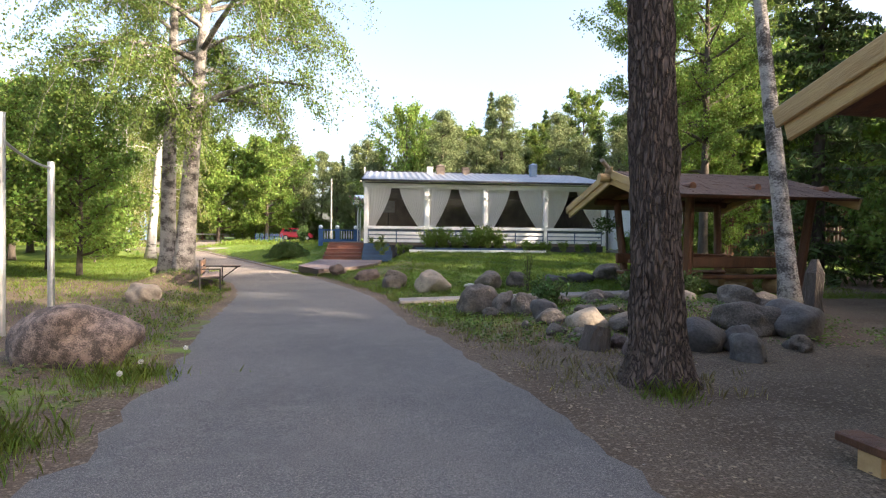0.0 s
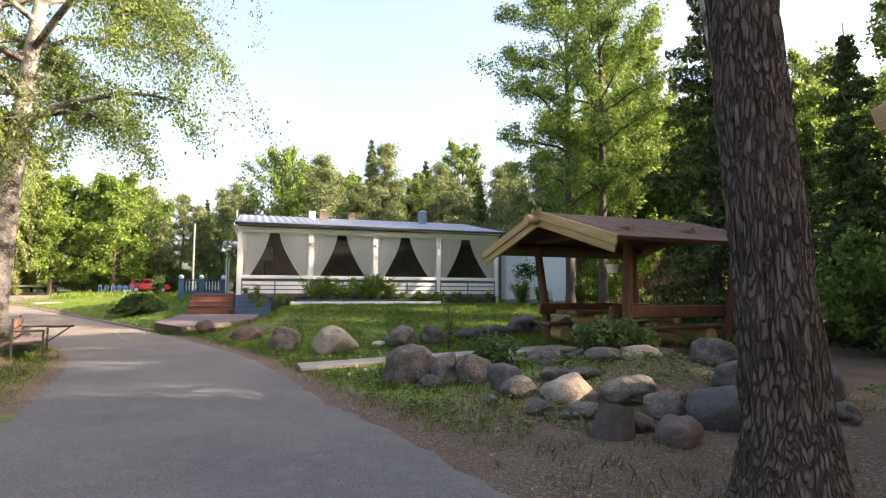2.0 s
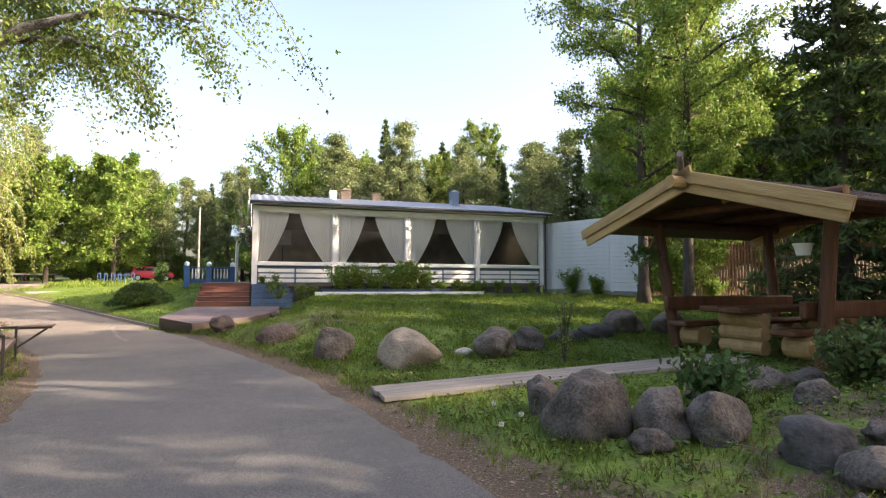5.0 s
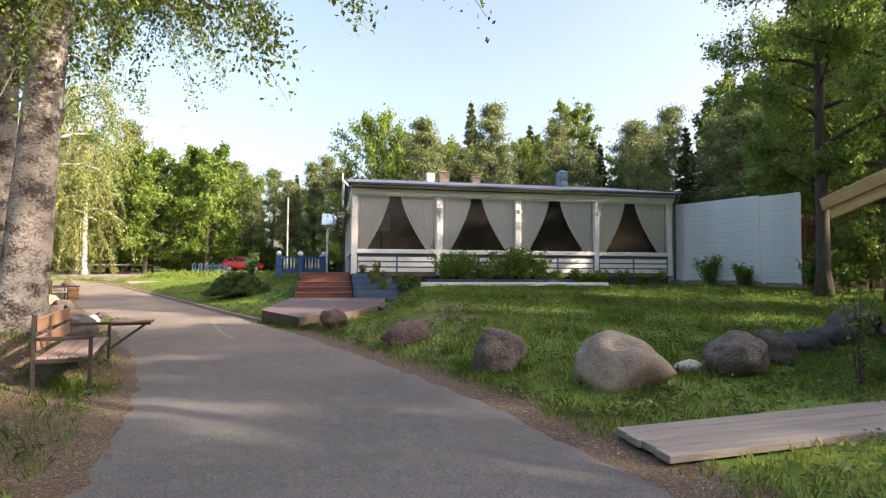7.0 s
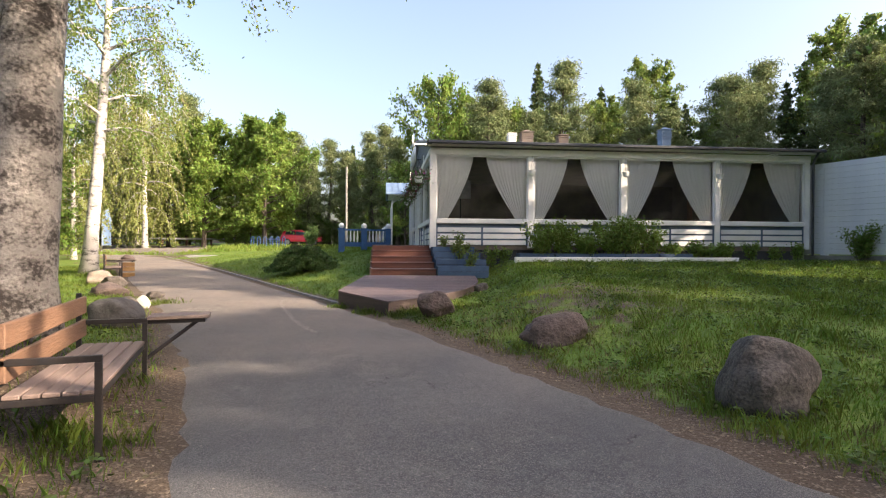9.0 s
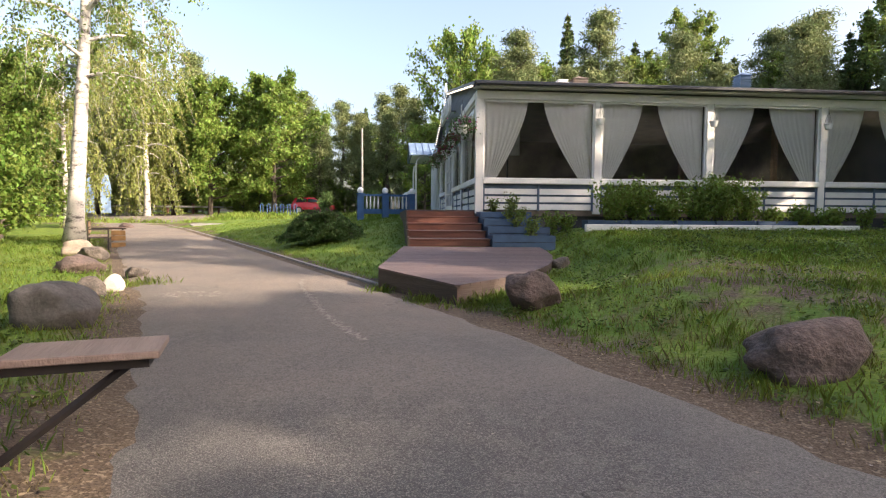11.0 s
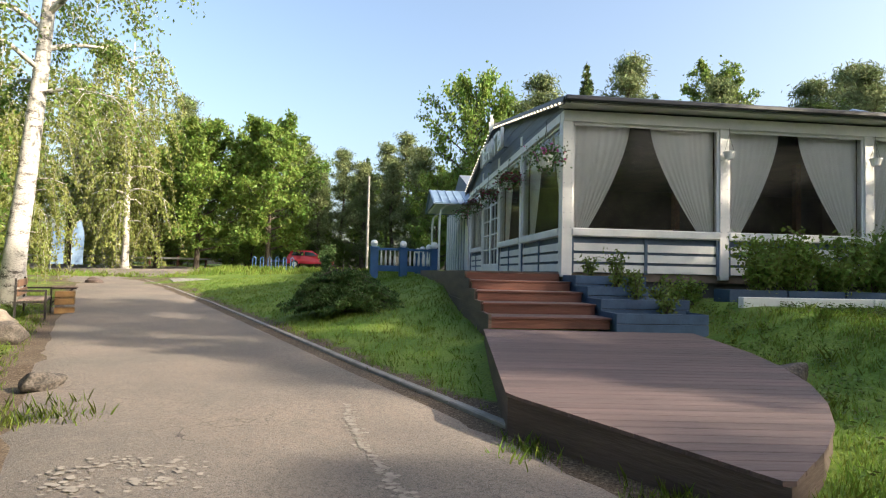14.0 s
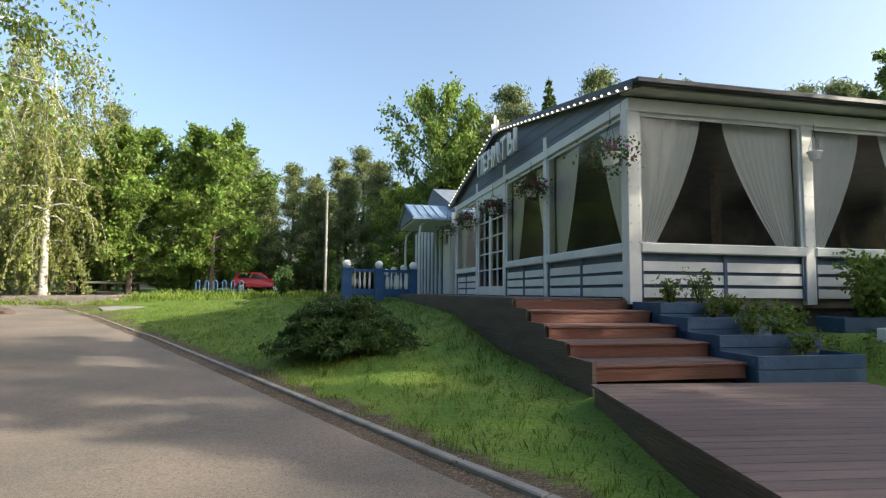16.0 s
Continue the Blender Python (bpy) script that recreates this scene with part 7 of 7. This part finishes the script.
bare = lambda x, y: np.exp(-(((x + 1.6) / 1.9) ** 2 + ((y - 21.6) / 2.4) ** 2))      # trodden soil beside the platform
lawn = scatter(90000, -5, 12, 14.3, 31, lambda x, y, r: ((y < 28.9 + 0.12 * (x + 1.8)) | (x < -2) | (x > 5.6)) & (x > edge_of(y) + 0.25) & off_things(x, y) & (r < 0.35 + 0.65 * patch(x, y)) & (r > 0.4 * bare(x, y)), 1)
tufts("lawn_grass", "lush uneven green lawn grass", lawn, np.random.RandomState(1).uniform(0.03, 0.1, len(lawn)), "blade", 11)
lawn2 = scatter(42000, -24, -6.0, 25.2, 52, lambda x, y, r: (x > edge_of(y) + 0.18) & off_things(x, y) & (r < 1.25 - 0.02 * y), 2)
tufts("lawn_grass", "bright mown lawn grass behind the kerb", lawn2, np.random.RandomState(2).uniform(0.05, 0.12, len(lawn2)), "blade", 12)
verge = scatter(9000, -1.5, 4.5, 8.0, 14.8, lambda x, y, r: (x > edge_of(y) + 0.12) & off_things(x, y) & (r < 0.15 + 0.75 * step01((y - 8.6 - 0.6 * np.maximum(x - 0.5, 0)) / 3) * patch(x, y) + 0.1), 3)
tufts("verge_grass", "thin grass between drive and boulders", verge, np.random.RandomState(3).uniform(0.03, 0.12, len(verge)), "blade", 13)
dry = scatter(18000, -5.0, 3.4, 5.0, 22.5, lambda x, y, r: (x > edge_of(y) + 0.05) & off_things(x, y) & (r < 0.5 * np.exp(-((x - edge_of(y) - 0.9) / 0.9) ** 2)), 4)
tufts("dry_grass", "straw-coloured dry grass along the drive", dry, np.random.RandomState(4).uniform(0.04, 0.12, len(dry)), "dry_blade", 14)
leftg = scatter(62000, -22, -2.0, 2.0, 42, lambda x, y, r: (x < left_of(y) - 0.1) & (r < 0.12 + (0.5 * patch(x, y) + 0.3 * step01((y - 17) / 4)) * step01((y - 8) / 10) + 0.75 * np.exp(-((x - left_of(y) + 0.55) / 0.5) ** 2)), 5)
tufts("verge_grass", "patchy grass and weeds on the shaded verge", leftg, np.random.RandomState(5).uniform(0.04, 0.14, len(leftg)), "blade", 15, wide=0.003)
dryl = scatter(9000, -13, -2.0, 3.0, 24, lambda x, y, r: (x < left_of(y) + 0.05) & (r < 0.3 + 0.6 * np.exp(-((x - left_of(y) + 0.5) / 0.9) ** 2)), 8)
tufts("dry_grass", "straw-coloured dry grass on the bare verge", dryl, np.random.RandomState(8).uniform(0.03, 0.09, len(dryl)), "dry_blade", 18, wide=0.003)
tall = np.concatenate([np.random.RandomState(s).normal(size=(n, 2)) * sp + c for s, n, sp, c in ((1, 150, 0.22, (-2.6, 3.6)), (2, 110, 0.25, (-2.75, 5.5)), (3, 60, 0.15, (-4.75, 22.75)), (4, 60, 0.18, (-6.4, 15.9)), (5, 80, 0.25, (-10.3, 24.6)), (6, 40, 0.14, (0.4, 10.6)), (7, 70, 0.3, (2.2, 11.3)), (8, 90, 0.25, (-10.4, 22.6)), (11, 34, 0.12, (-5.5, 23.2)), (12, 26, 0.1, (-6.2, 24.1)), (13, 40, 0.2, (-4.0, 23.0)), (9, 70, 0.3, (-3.4, 22.9)), (10, 46, 0.12, (2.15, 5.0)))])
tufts("tall_grass", "tall seeding grass tufts by the boulders and posts", tall, np.random.RandomState(6).uniform(0.05, 0.17, len(tall)), "blade", 16, blades=9, spread=0.07, wide=0.0017)
far = scatter(26000, -60, 30, 52, 76, lambda x, y, r: (x > -62) & ~((y > 58) & (y < 74) & (x < -8)) & off_things(x, y), 6)
tufts("lawn_grass", "rough grass at the wood's edge", far, np.random.RandomState(7).uniform(0.12, 0.35, len(far)), "blade", 17, spread=0.15, wide=0.02)


clumps = scatter(4700, -5, 10, 14.5, 28.6, lambda x, y, r: (x > edge_of(y) + 0.3) & off_things(x, y) & (r < 0.15 + 0.85 * (patch(x * 2.3 + 1, y * 2.1) > 0.55)) & (r > 0.45 * bare(x, y)), 41)
tufts("grass_clumps", "coarse taller clumps in the uneven lawn", clumps, np.random.RandomState(42).uniform(0.07, 0.19, len(clumps)), "blade", 43, blades=12, spread=0.06, wide=0.0035)
straw = scatter(4200, -5, 9, 15, 31, lambda x, y, r: (x > edge_of(y) + 0.2) & off_things(x, y) & (r < 0.2 + 0.8 * (patch(x * 1.4 + 2, y * 2.6) > 0.65)), 44)
tufts("dry_grass", "dry straw lying in the lawn", straw, np.random.RandomState(45).uniform(0.03, 0.08, len(straw)), "dry_blade", 46, blades=7, spread=0.08)


def weeds():
    """Low rosettes of broad leaves, clover and plantain, among the grass."""
    rs = np.random.RandomState(21)
    p = np.concatenate([
        scatter(5200, -5.5, 9, 14.5, 31, lambda x, y, r: (x > edge_of(y) + 0.3) & off_things(x, y) & (r < 0.25 + 0.75 * (patch(x * 1.9, y * 1.7) > 0.5)) & (r > 0.45 * bare(x, y)), 31),
        scatter(1500, -2, 7, 7.5, 15, lambda x, y, r: (x > edge_of(y) + 0.3) & off_things(x, y), 32),
        scatter(2600, -15, -2.5, 3, 32, lambda x, y, r: (x < left_of(y) - 0.1) & (r < np.exp(-((x - left_of(y) + 0.8) / 1.3) ** 2)), 33)])
    k = rs.randint(7, 15, len(p))
    c = np.repeat(p, k, axis=0)
    q = c + rs.normal(size=c.shape) * np.repeat(rs.uniform(0.03, 0.1, len(p)), k)[:, None]
    z = ground_z(q[:, 0], q[:, 1]) + rs.uniform(0.01, 0.1, len(q))
    pts = leaf_points(np.concatenate([q, z[:, None]], 1), 0.062, rs, aspect=0.55).reshape(-1, 4, 3)
    pts[:, :, 2] = z[:, None] + (pts[:, :, 2] - z[:, None]) * 0.5
    tagged(quads("ground_weeds", pts.reshape(-1, 3), "weed"), "low broad-leaved weeds and clover among the grass", "weeds", kind="stuff")


weeds()


def litter():
    rs = np.random.RandomState(9)
    p = np.stack([rs.uniform(0.5, 8, 9000), rs.uniform(1.5, 11, 9000)], -1)
    p = p[(p[:, 0] > edge_of(p[:, 1]) + 0.05)]
    near = (np.hypot(p[:, 0] - 4.2, p[:, 1] - 7.0) < 2.6) | (rs.rand(len(p)) < 0.5)
    p = p[near]
    y = rs.uniform(2, 23, 3600)
    w = np.abs(rs.normal(0, 0.35, 3600))
    p = np.concatenate([p, np.stack([edge_of(y) + w - 0.08, y], -1)[:2200], np.stack([left_of(y) - w + 0.08, y], -1)[2200:]])
    c = np.concatenate([p, ground_z(p[:, 0], p[:, 1])[:, None] + 0.012], 1)
    q = leaf_points(c, 0.036, rs, aspect=0.55).reshape(-1, 4, 3)
    q[:, :, 2] = c[:, None, 2] + (q[:, :, 2] - c[:, None, 2]) * 0.25
    tagged(quads("leaf_litter", q.reshape(-1, 3), "litter"), "dry fallen leaves, cones and bark scraps on the soil", "leaf litter", kind="stuff")


litter()


def dandelions():
    rnd = random.Random(12)
    spots = [(-0.1, 10.9), (0.15, 11.1), (0.05, 11.6), (-2.55, 5.0), (-2.7, 5.6), (-2.5, 6.1), (0.6, 11.9)]
    for x, y in spots:
        d = thing("dandelion", "dandelion seed head on a thin stalk", "flower", pose(x, y, gz(x, y)), group="dandelions")
        h = rnd.uniform(0.14, 0.28)
        bm = bmesh.new()
        tube(bm, [(0, 0, -0.02), (0.01, 0.01, h * 0.6), (0.025, 0.0, h)], 0.004, n=5)
        part("stalk", bm, "blade", d)
        rs = np.random.RandomState(int(x * 100) + 900)
        v = rs.normal(size=(70, 3))
        v = v / np.linalg.norm(v, axis=1)[:, None] * 0.02 + (0.025, 0, h + 0.01)
        quads("seed_head", leaf_points(v, 0.016, rs, aspect=0.9), "dandelion", d)


dandelions()
